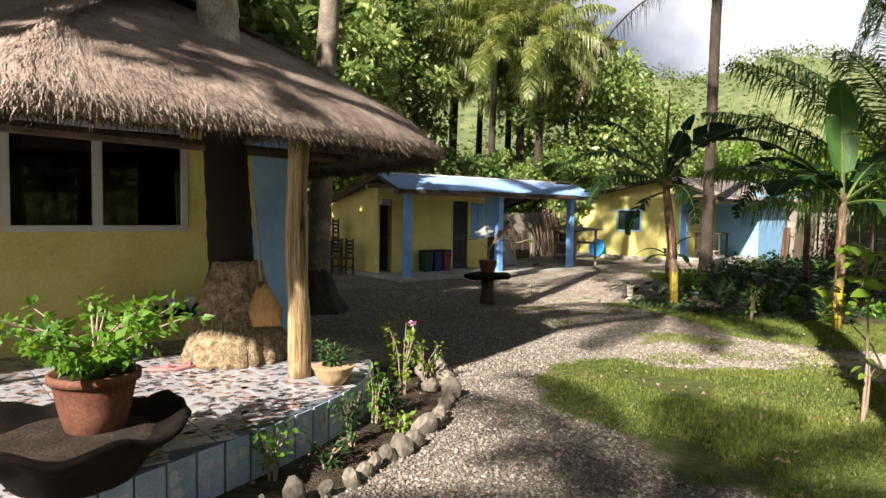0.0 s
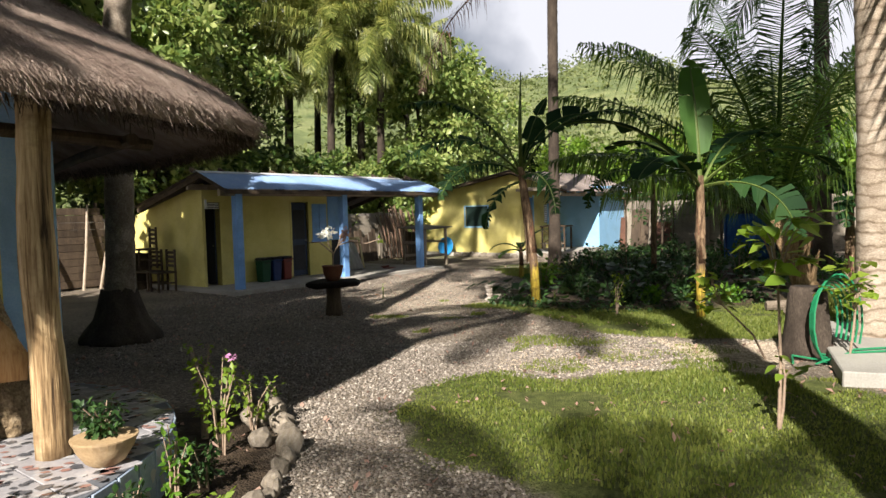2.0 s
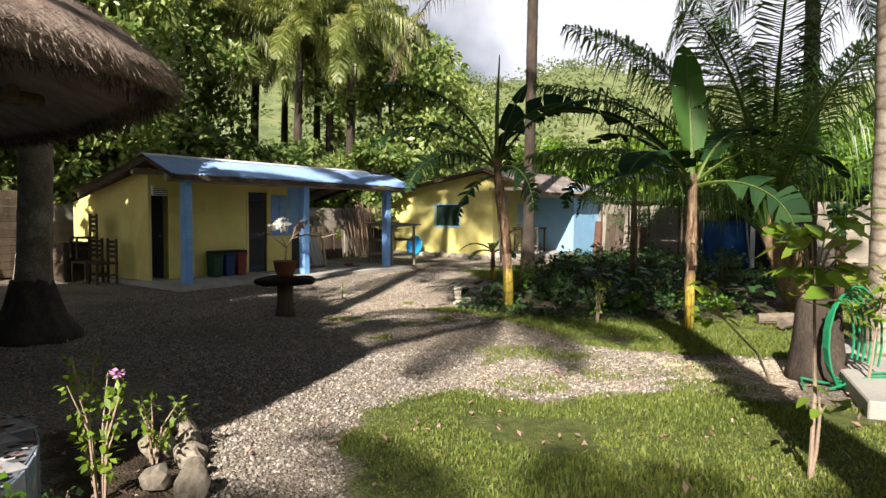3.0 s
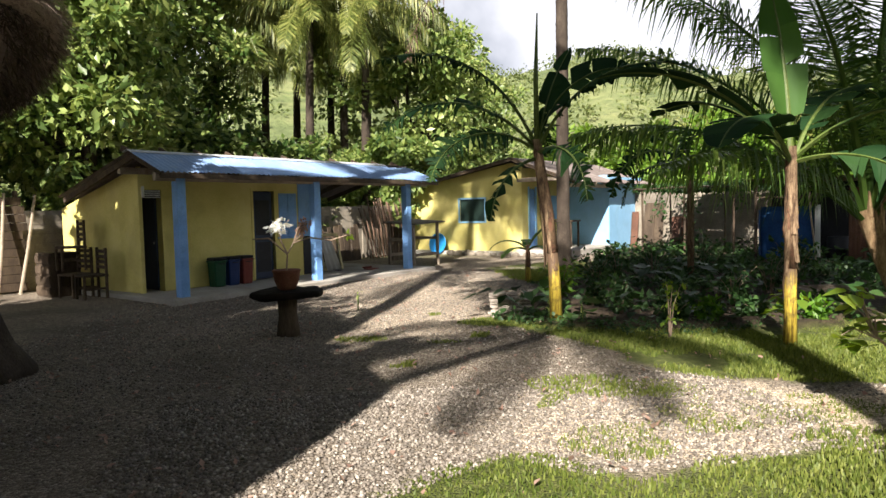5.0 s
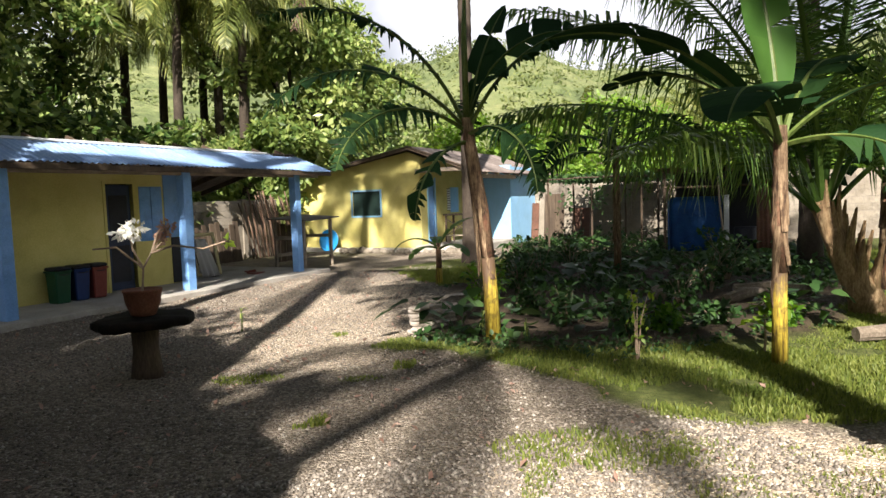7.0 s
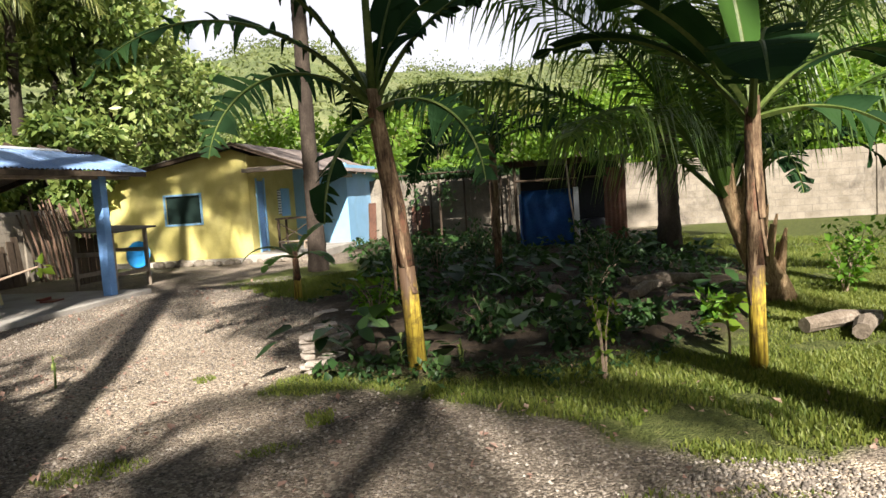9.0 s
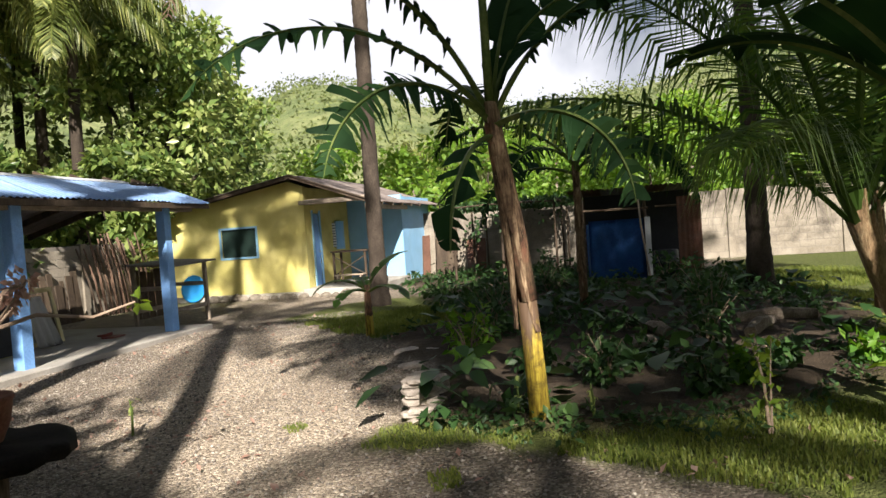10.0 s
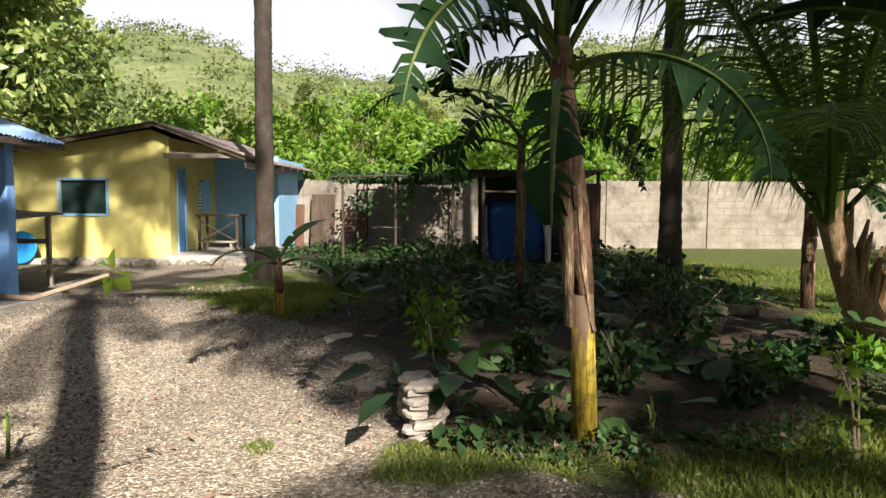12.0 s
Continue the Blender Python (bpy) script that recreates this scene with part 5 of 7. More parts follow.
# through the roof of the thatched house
coconut_palm("tall coconut palm growing up through the thatched roof", (-1.97, 5.22, 0.2), 11.2, 0.2, 0.15, TALL, 18, 3, "bark_char_shade", (-1.4, 0.0), 0.82)
coconut_palm("tall coconut palm on the turf before the far house", (6.25, 20.45), 11.5, 0.17, 0.13, TALL, 20, 4, "bark_dark", (0.1, 0.0), tiers=(0, 1, 1, 2, 2, 3, 2, 1))
coconut_palm("coconut palm with a ringed pale trunk beside the shower slab", (6.25, 7.6), 7.4, 0.2, 0.155, TALL, 22, 5, "bark", (-0.3, -0.1), tiers=(0, 1, 2, 3, 4, 5, 4, 3, 5, 4))
coconut_palm("dark coconut palm near the block wall", (11.05, 15.12), 8.4, 0.19, 0.13, TALL, 24, 6, "bark_dark", (-0.1, 0.0))
coconut_palm("dark trunked coconut palm behind the thatched house", (-2.75, 10.3), 13.2, 0.19, 0.14, TALL, 24, 7, "bark_mid", (0.9, 0.3))
coconut_palm("tall coconut palm beside the path", (2.1, 0.2), 11.9, 0.26, 0.19, TALL, 64, 8, "bark", (-2.7, 0.0), 0.9, tiers=(0, 1, 1, 2, 2, 3, 3, 2, 1, 3))

# out of view: palms added for their crown shade on shelter, lawn and gravel
coconut_palm("unseen coconut palm added to shade the shelter", (6.6, 4.6), 11.5, 0.19, 0.14, TALL, 42, 12, "bark", (0.0, 0.0), 1.0)
coconut_palm("unseen coconut palm added to shade the near lawn", (-4.6, -10.8), 10.2, 0.19, 0.15, TALL, 17, 9, "bark", (0.0, 0.0), 0.78)
coconut_palm("unseen coconut palm added for frond shade on the gravel", (-9.2, -3.2), 10.5, 0.13, 0.1, TALL, 14, 11, "bark", (6.4, 0.6), 0.7, tiers=(2, 3, 3, 4, 2, 3))


def young_coconut(base, seed):
    rng = random.Random(seed)
    t = thing("young_coconut_palm", "young coconut palm with a short fibrous trunk and long arching fronds", "palm tree", pose(base[0], base[1], 0))
    part("trunk", tube([(0.12, -0.12, -0.05), (0.08, -0.08, 0.2), (-0.1, 0.08, 0.7), (-0.27, 0.24, 1.35)], [0.24, 0.19, 0.14, 0.12], 14, jag=0.08, rng=rng), M["roots"], t, "brown fibrous trunk", True)
    stub = mesh_of(tube([(0.07, 0, 0), (0.11, 0, 0.2), (0.15, 0, 0.42)], [0.05, 0.035, 0.012], 6), "leaf_base", M["roots"])
    for i in range(30):
        z = 0.08 + 0.04 * i
        q = max(0.0, (z - 0.2) / 1.15)
        shared("leaf_base", stub, t, pose(0.08 - 0.35 * q, -0.08 + 0.32 * q, z, rng.uniform(-8, 8), rng.uniform(-6, 6), i * 137) @ Matrix.Scale(1.35 - 0.45 * q, 4))
    spec = [(172, 56, 58, 4.7), (158, 44, 60, 4.3), (186, 66, 62, 5.0), (196, 38, 66, 3.8), (95, 80, 35, 5.2), (60, 72, 50, 5.0), (-20, 66, 60, 4.6), (-50, 52, 80, 4.0),
            (-95, 70, 70, 4.2), (130, 72, 50, 5.0), (240, 78, 45, 4.8), (0, 84, 30, 5.4), (300, 76, 50, 4.8), (215, 70, 60, 4.4)]
    for i, (az, e, b, L) in enumerate(spec):
        shared("frond", frond_mesh(L, e, b, M["palm_leaf"] if e > 73 else M["palm_young"], 300 + i, 104, 0.95, 0.85, 0.015), t, pose(-0.25, 0.22, 1.15, 0, 0, az))
    return t


young_coconut((7.93, 11.42), 21)

# a drying frond hanging from the tall palm
hang = thing("hanging_frond", "purplish dry frond hanging from the tall palm", "palm frond", pose(6.3, 20.45, 8.8, 0, 0, 215))
shared("frond", frond_mesh(7.0, -15, 60, M["palm_dead"], 77, 50, 0.75, 0.95, 0.016), hang)

banana_plant("banana plant with torn drooping leaves beside the gravel", (3.39, 11.63), 2.3, 0.074, 0.056,
             [(156, 67, 88, 2.75, 0.5, 0.9), (168, 50, 108, 2.4, 0.5, 0.9, -30), (192, 32, 112, 1.75, 0.5, 0.95, -60), (-30, 64, 104, 2.5, 0.52, 0.9, 20), (-75, 15, 105, 1.45, 0.5, 0.9, 60),
              (-20, 82, 95, 1.7, 0.55, 0.25, 60), (70, 50, 108, 2.0, 0.5, 0.9), (215, -10, 75, 1.25, 0.34, 0.7), (5, 84, 30, 1.5, 0.3, 0.1, 40)],
             1, spear=1.6, lean=(-0.2, 0.08))
banana_plant("banana plant with broad dark leaves and one upright pale leaf", (5.35, 9.85), 2.0, 0.062, 0.05,
             [(80, 84, 22, 1.95, 0.5, 0.0), (158, 56, 70, 2.3, 0.7, 0.12), (-20, 45, 100, 2.1, 0.7, 0.2), (-42, 15, 110, 1.7, 0.6, 0.5, 60), (215, 44, 95, 1.8, 0.66, 0.2), (25, 60, 85, 2.2, 0.68, 0.2), (120, 60, 85, 2.0, 0.64, 0.2)], 2)
banana_plant("slender banana plant in the shaded garden bed", (6.98, 15.1), 2.3, 0.06, 0.045,
             [(150, 50, 110, 2.5, 0.5, 0.8), (195, 30, 115, 2.2, 0.5, 0.9, -50), (10, 50, 110, 2.6, 0.5, 0.8), (-40, 28, 115, 2.1, 0.5, 0.9, 60), (80, 60, 90, 2.2, 0.5, 0.7), (235, 40, 110, 2.2, 0.5, 0.9, 30), (-85, 40, 110, 2.1, 0.5, 0.9, 40), (120, 24, 112, 2.0, 0.5, 0.9, -60)], 3, yellow=False)
banana_plant("banana plant near the block wall", (9.67, 12.45), 1.6, 0.085, 0.06,
             [(150, 55, 90, 2.0, 0.55, 0.4), (200, 45, 110, 1.9, 0.5, 0.4), (20, 50, 100, 2.0, 0.55, 0.4), (-60, 45, 110, 1.8, 0.5, 0.4), (90, 70, 60, 1.9, 0.5, 0.2), (-110, 55, 100, 1.9, 0.5, 0.4), (230, 40, 115, 1.8, 0.5, 0.5)], 4, yellow=False)
banana_plant("small bright young banana plant on the turf", (4.33, 16.7), 0.75, 0.06, 0.04,
             [(0, 60, 60, 0.9, 0.3, 0.0), (160, 40, 100, 0.9, 0.28, 0.0), (200, 20, 80, 0.7, 0.26, 0.0), (-60, 30, 90, 0.8, 0.28, 0.0), (80, 50, 80, 0.7, 0.26, 0.0)], 5, husk=False)

# big leafy trees in a row behind the service house, palms standing among them
for i, (x, y, h, r, cz) in enumerate([(-12.5, 22.5, 12.5, 4.4, 0.12), (-8.6, 25.5, 13.5, 4.6, 0.12), (-6.4, 27.0, 12.0, 3.6, 0.1), (-16, 16, 13, 4.5, 0.15), (3.4, 31.5, 9.6, 3.6, 0.12),
                                      (-9.5, 17.5, 10.5, 3.4, 0.2), (6.5, 36, 8.0, 3.4, 0.1), (2.2, 28.6, 4.2, 2.0, 0.1)]):
    broad_tree("leafy dark green broadleaf tree behind the houses", (x, y), h, r, 40 + i, 120 if h > 8 else 60, 180, 0.26, "tree_leaf_sunlit" if x > 0 else "tree_leaf", 0.24, cz)
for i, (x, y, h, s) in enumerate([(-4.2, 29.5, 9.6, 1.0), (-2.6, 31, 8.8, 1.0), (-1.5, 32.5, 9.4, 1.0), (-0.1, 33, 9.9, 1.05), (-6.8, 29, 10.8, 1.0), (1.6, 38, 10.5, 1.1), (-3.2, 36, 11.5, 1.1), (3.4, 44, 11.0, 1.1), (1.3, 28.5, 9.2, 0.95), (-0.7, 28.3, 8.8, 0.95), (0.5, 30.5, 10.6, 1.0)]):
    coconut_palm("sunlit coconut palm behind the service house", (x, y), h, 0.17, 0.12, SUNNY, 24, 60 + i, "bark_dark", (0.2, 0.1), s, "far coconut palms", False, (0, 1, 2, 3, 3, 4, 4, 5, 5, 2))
for i, (x, y, h) in enumerate(((27, 50, 6.0), (30.5, 48.5, 5.2), (33.5, 47, 6.4), (37, 43, 5.6), (24, 52, 5.5), (40, 40, 6.2), (35, 50, 7.5), (29, 56, 7.5))):
    coconut_palm("coconut palm on the slope beyond the wall", (x, y), h, 0.16, 0.12, SUNNY, 18, 160 + i, "bark_mid", (0.2, 0.1), 1.0, "palms on the slope", False, (0, 1, 2, 2, 3, 3, 4))
# unseen trees added left of and behind the way in, shading thatch and lawn
broad_tree("unseen leafy tree added to shade the upper thatch", (-6.8, -1.7), 10.8, 2.6, 80, 60, 100, 0.3, "tree_leaf", 0.22, 0.7)
# ring of added crowns out of view, to block sky light and sun
for i, (x, y, h, r, cz) in enumerate([(-8.0, 1.6, 10.5, 3.3, 0.5), (-7.4, 6.0, 8.6, 2.9, 0.5), (2.5, -15, 11, 4.5, 0.2), (9, -11.5, 11, 4.5, 0.2), (13.5, -6, 10.5, 4.5, 0.2), (16, 1.5, 9, 3.6, 0.3),
                                      (-4.5, -14, 10.5, 4.2, 0.2), (-12, -6, 9.5, 4.0, 0.2)]):
    broad_tree("unseen leafy tree added to shade the yard", (x, y), h, r, 81 + 20 * i, 80, 110, 0.34, "tree_leaf", 0.25, cz, group="trees round the yard")

# one more unseen crown, placed to shade the porch and end wall
broad_tree("unseen leafy tree added to shade the yard", (-5.1, 11.6), 6.4, 2.1, 401, 54, 110, 0.3, "tree_leaf", 0.18, 0.45, group="trees round the yard")
broad_tree("large-leaved green tree behind the end of the service house", (-5.4, 20.3), 8.6, 2.7, 402, 110, 170, 0.24, "tree_leaf_sunlit", 0.2, 0.22)

for i, (u, n) in enumerate(((4.5, 5.9), (8.0, 5.9), (6.3, 6.4))):
    p = at_un(u, n)
    broad_tree("low leafy tree over the block wall behind the porch", (p.x, p.y), 3.9, 1.7, 410 + i, 50, 100, 0.24, "tree_leaf", 0.1, 0.3, group="low trees behind the porch")

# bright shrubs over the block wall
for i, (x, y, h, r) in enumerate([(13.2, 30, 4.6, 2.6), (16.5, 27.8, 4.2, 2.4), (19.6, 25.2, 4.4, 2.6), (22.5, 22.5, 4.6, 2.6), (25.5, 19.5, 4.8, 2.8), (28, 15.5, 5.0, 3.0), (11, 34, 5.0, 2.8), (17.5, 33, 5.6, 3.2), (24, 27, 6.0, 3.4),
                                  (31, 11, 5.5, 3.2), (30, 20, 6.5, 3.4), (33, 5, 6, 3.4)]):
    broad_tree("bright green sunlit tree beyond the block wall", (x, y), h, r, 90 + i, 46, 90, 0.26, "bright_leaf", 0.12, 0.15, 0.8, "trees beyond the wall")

# ---- hills ----


# degrees round from x, and how high the ridge stands there, in degrees
RIDGE_AT = (-60, 10, 26, 32, 37, 43, 48, 54, 60, 65, 69, 73, 77, 83, 90, 110, 190)
RIDGE_UP = (9.5, 11.0, 11.4, 12.0, 12.0, 10.4, 9.7, 9.3, 9.8, 11.3, 12.0, 11.4, 10.6, 12.0, 13.0, 11.5, 10.0)


def hills():
    az = np.radians(np.linspace(-60, 190, 200))
    rr = np.concatenate((np.linspace(42, 90, 14), np.linspace(98, 330, 34)))
    v = []
    for r in rr:
        for a in az:
            x, y = r * math.cos(a), r * math.sin(a)
            deg = math.degrees(a)
            ridge = 212 * math.tan(radians(np.interp(deg, RIDGE_AT, RIDGE_UP))) - 2.0
            ridge += 1.6 * noise.noise((deg * 0.35, 2.5, 0.3)) + 0.8 * noise.noise((deg * 1.1, 4.5, 0.3))
            t = min(1, max(0, (r - 42) / 170))
            z = ridge * (t * t * (3 - 2 * t)) - (max(0, r - 230) * 0.1) + 3.2 * noise.noise((x * 0.03, y * 0.03, 1)) * t + 1.3 * noise.noise((x * 0.11, y * 0.11, 4)) * t
            v.append((x, y, z - 0.3))
    n = len(az)
    f = [(j * n + i, j * n + i + 1, (j + 1) * n + i + 1, (j + 1) * n + i) for j in range(len(rr) - 1) for i in range(n - 1)]
    hill = new("hill", raw("hill", v, f, M["hill"], True))
    tagged(hill, "green scrub-covered hills beyond the yard", "hill", kind="structure")
    rng = random.Random(8)
    V = np.array(v)
    cs, rs = [], []
    keep = [i for i in range(len(V)) if 0 <= V[i][1] or V[i][0] > 20]
    for _ in range(6500):
        p = V[rng.choice(keep)]
        q = rng.uniform(0.8, 2.4) * (0.5 + np.hypot(p[0], p[1]) / 160)
        cs.append((p[0] + rng.uniform(-3, 3), p[1] + rng.uniform(-3, 3), p[2] + q * 0.4))
        rs.append((q, q, q * 0.8))
    o = new("hill_scrub", leaf_cloud("hill_scrub", cs, rs, 40, 0.75, M["hill_leaf"], 12))
    tagged(o, "dense scrub and trees on the hillside", "scrub", kind="stuff")


hills()

# ---- on and round the terrace ----


def root_boss():
    """The swollen root mat at the foot of the palm that stands in the terrace."""
    rng = random.Random(2)
    t = thing("palm_root_boss", "swollen pale root mat of the palm on the terrace", "palm roots", pose(-1.97, 5.22, 0.30))
    bm = lathe([(0.47, 0), (0.475, 0.06), (0.46, 0.12), (0.445, 0.18), (0.43, 0.24), (0.40, 0.29), (0.35, 0.32), (0.325, 0.36), (0.31, 0.44), (0.295, 0.52), (0.28, 0.6), (0.265, 0.68), (0.25, 0.76), (0.235, 0.84), (0.22, 0.92)], 72, wobble=0.05, seed=3)
    for v in bm.verts:
        k = 1 + 0.13 * noise.noise((v.co.x * 9, v.co.y * 9, v.co.z * 4)) + 0.09 * noise.noise((v.co.x * 28, v.co.y * 28, v.co.z * 16))
        v.co.x *= k
        v.co.y *= k
        v.co.z += 0.02 * noise.noise((v.co.x * 14, v.co.y * 14, 3)) if v.co.z > 0.03 else 0
    part("root_mat", bm, M["root_boss"], t, smooth=True)
    root = mesh_of(tube([(0.0, 0, 0.42), (0.04, 0.01, 0.25), (0.09, 0, 0.1), (0.13, 0.01, -0.01)], [0.012, 0.016, 0.016, 0.01], 5), "root", M["root_boss"])
    for i in range(54):
        a = i * 6.667 + rng.uniform(-3, 3)
        r = 0.34 + rng.uniform(-0.01, 0.02)
        shared("root", root, t, pose(r * math.cos(radians(a)), r * math.sin(radians(a)), rng.uniform(-0.02, 0.0), 0, 0, a + rng.uniform(-25, 25)))


root_boss()


def wooden_post():
    rng = random.Random(9)
    pts = [(-1.17 + 0.012 * math.sin(z * 3), 4.6 + 0.012 * math.cos(z * 2.2), z) for z in np.linspace(0.30, 2.42, 22)]
    bm = tube(pts, [0.094 + 0.004 * math.sin(i * 0.7) - 0.0005 * i for i in range(22)], 18, jag=0.04, rng=rng)
    solid("wooden_post", bm, M["post_wood"], "debarked tree-trunk post carrying the thatch", "post", smooth=True)


wooden_post()


def broom():
    t = thing("broom", "stick broom leaning against the palm trunk", "broom", pose(-1.64, 5.0, 0.80))
    part("handle", tube([(0, 0, 0.2), (-0.04, 0.03, 0.6), (-0.09, 0.06, 1.0)], 0.013, 8), M["lumber"], t, "thin wooden stick")
    bm = tube([(0, 0, 0.25), (0.015, -0.01, 0.16), (0.04, -0.02, 0.0), (0.05, -0.03, -0.14)], [0.025, 0.09, 0.16, 0.13], 16)
    for v in bm.verts:
        v.co.y *= 0.45
    part("brush_head", bm, M["broom"], t, "brown fibre fan", True)
    part("binding", tube([(0, 0, 0.2), (0, 0, 0.26)], 0.03, 10), M["dark_wood"], t)


broom()


def bench_with_shoes():
    b = thing("low_bench", "low dark bench against the yellow wall", "bench", pose(-2.83, 5.48, TZ, 0, 0, 45.4))
    part("seat", box(-0.42, 0.42, -0.13, 0.13, 0.30, 0.335, 0.006), M["dark_wood"], b)
    leg = mesh_of(box(-0.02, 0.02, -0.02, 0.02, 0, 0.30, 0.003), "leg", M["dark_wood"])
    for x in (-0.38, 0.38):
        for y in (-0.1, 0.1):
            shared("leg", leg, b, pose(x, y, 0))
    sole = lathe([(0.05, 0), (0.055, 0.02), (0.05, 0.05), (0.03, 0.085), (0.012, 0.09)], 12)
    for v in sole.verts:
        v.co.x *= 2.3
    me = mesh_of(sole, "upper", M["dark"], True)
    rng = random.Random(3)
    for i in range(6):
        s = thing("shoe", "black shoe on the low bench", "shoe", pose(-2.83, 5.48, TZ + 0.335, 0, 0, 45.4) @ pose(-0.33 + i * 0.13, rng.uniform(-0.03, 0.03), 0, 0, 0, 90 + rng.uniform(-15, 15)), group="shoes on the bench")
        shared("upper", me, s)
        part("sole", box(-0.12, 0.12, -0.052, 0.052, 0, 0.018, 0.004), M["rubber"], s)
    for i in range(2):
        c = thing("tin_can", "small pale tin on the bench", "can", pose(-2.83, 5.48, TZ + 0.42, 0, 0, 45.4) @ pose(0.1 + i * 0.17, 0.02, -0.085))
        part("body", lathe([(0.05, 0), (0.052, 0.01), (0.052, 0.15), (0.05, 0.155)], 16), M["grey_side"], c, smooth=True)
        part("rim", lathe([(0.054, 0.155), (0.054, 0.165)], 16), M["metal"], c)


bench_with_shoes()
for i, (x, y, a) in enumerate(((-2.36, 4.62, 20), (-2.22, 4.72, 60))):
    s = thing("slipper", "pink rubber slipper lying on the tiles", "slipper", pose(x, y, TZ + 0.004, 0, 0, a), group="slippers")
    bm = lathe([(0.12, 0), (0.125, 0.006), (0.125, 0.018), (0.12, 0.022)], 20)
    for v in bm.verts:
        v.co.y *= 0.42
    part("sole", bm, M["pink_rubber"], s)
    part("strap", tube([(0.02, -0.045, 0.02), (0.05, -0.02, 0.05), (0.09, 0, 0.022)], 0.008, 6), M["pink_rubber"], s)
    part("strap", tube([(0.02, 0.045, 0.02), (0.05, 0.02, 0.05), (0.09, 0, 0.022)], 0.008, 6), M["pink_rubber"], s)


def twig_plant(parent, stems, leaf_per, leaf, mat, seed, spread=0.3, height=0.4, z0=0.0, stem_mat="twig"):
    """Thin branching stems with leaves along them."""
    rng = random.Random(seed)
    cs, rs = [], []
    for i in range(stems):
        a = rng.uniform(0, 6.283)
        r = spread * rng.uniform(0.3, 1.0)
        h = height * rng.uniform(0.6, 1.0)
        pts = [(0.02 * math.cos(a), 0.02 * math.sin(a), z0), (r * 0.35 * math.cos(a), r * 0.35 * math.sin(a), z0 + h * 0.6), (r * math.cos(a), r * math.sin(a), z0 + h)]
        part("branch", tube(pts, [0.009, 0.006, 0.003], 5), M[stem_mat], parent)
        for k in range(4):
            t = 0.35 + 0.65 * k / 3
            cs.append((r * t * math.cos(a), r * t * math.sin(a), z0 + h * t))
            rs.append((leaf * 0.9, leaf * 0.9, leaf * 0.7))
    shared("foliage", leaf_cloud("foliage", cs, rs, leaf_per, leaf, M[mat], seed, 0.9), parent)


def tyre_planter():
    t = thing("tyre_planter", "old tyre turned inside out as a wide dark planter", "planter", pose(-1.58, 2.38, TZ) @ Matrix.Scale(1.1, 4))
    bm = lathe([(0.24, 0.0), (0.27, 0.03), (0.33, 0.12), (0.42, 0.20), (0.50, 0.245), (0.505, 0.27), (0.47, 0.275), (0.40, 0.235), (0.32, 0.20), (0.06, 0.19)], 48, wobble=0.03, seed=6)
    for v in bm.verts:
        r = math.hypot(v.co.x, v.co.y)
        if r > 0.38:
            a = math.atan2(v.co.y, v.co.x)
            v.co.z += 0.03 * math.sin(a * 7) + 0.02 * noise.noise((a * 4, r * 3, 1))
    part("tyre", bm, M["rubber"], t, smooth=True)
    part("soil", lathe([(0.36, 0.20), (0.3, 0.215), (0.02, 0.21)], 24, wobble=0.04), M["soil"], t, "dark soil in the tyre")
    p = thing("flower_pot", "large terracotta pot standing in the tyre planter", "pot", pose(-1.55, 2.5, TZ + 0.21))
    part("pot", lathe([(0.125, 0), (0.14, 0.01), (0.17, 0.12), (0.195, 0.24), (0.205, 0.27), (0.222, 0.275), (0.225, 0.315), (0.205, 0.318), (0.19, 0.29), (0.02, 0.285)], 36, wobble=0.012), M["terracotta"], p, smooth=True)
    part("soil", lathe([(0.19, 0.288), (0.17, 0.30), (0.02, 0.305)], 20), M["soil"], p)
    s = thing("potted_shrub", "bright green leafy shrub in the terracotta pot", "shrub", pose(-1.55, 2.5, TZ + 0.50))
    twig_plant(s, 26, 10, 0.062, "sapling_dark", 31, 0.58, 0.38)


M["sapling_dark"] = leaf_mat("potted_shrub_leaf", [(0.04, 0.12, 0.015), (0.09, 0.20, 0.02), (0.17, 0.30, 0.04)], 0.4, 0.45, scale=2)
tyre_planter()


def small_pot():
    p = thing("clay_bowl", "small tan clay bowl on the terrace edge", "pot", pose(-0.82, 4.42, TZ))
    part("bowl", lathe([(0.07, 0), (0.10, 0.02), (0.145, 0.09), (0.158, 0.14), (0.165, 0.15), (0.15, 0.15), (0.13, 0.12), (0.02, 0.11)], 28), M["clay_tan"], p, smooth=True)
    part("painted_spot", lathe([(0.148, 0.105), (0.166, 0.14), (0.168, 0.15), (0.166, 0.151)], 28), M["clay_tan"], p, "worn rim")
    part("soil", lathe([(0.14, 0.125), (0.02, 0.13)], 16), M["soil"], p)
    s = thing("potted_herb", "small leafy herb in the clay bowl", "plant", pose(-0.82, 4.42, TZ + 0.12))
    twig_plant(s, 9, 9, 0.045, "bed_leaf", 33, 0.15, 0.2)


small_pot()


def rock_mesh(seed, mat, size=(1, 1, 1), sub=2):
    bm = bmesh.new()
    bmesh.ops.create_icosphere(bm, subdivisions=sub, radius=0.5)
    for v in bm.verts:
        k = 1 + 0.35 * noise.noise((v.co.x * 2.2 + seed * 7, v.co.y * 2.2, v.co.z * 2.2)) + 0.12 * noise.noise((v.co.x * 6, v.co.y * 6 + seed, v.co.z * 6))
        v.co = Vector((v.co.x * size[0], v.co.y * size[1], v.co.z * size[2])) * k
    return mesh_of(bm, "stone", M[mat], False)


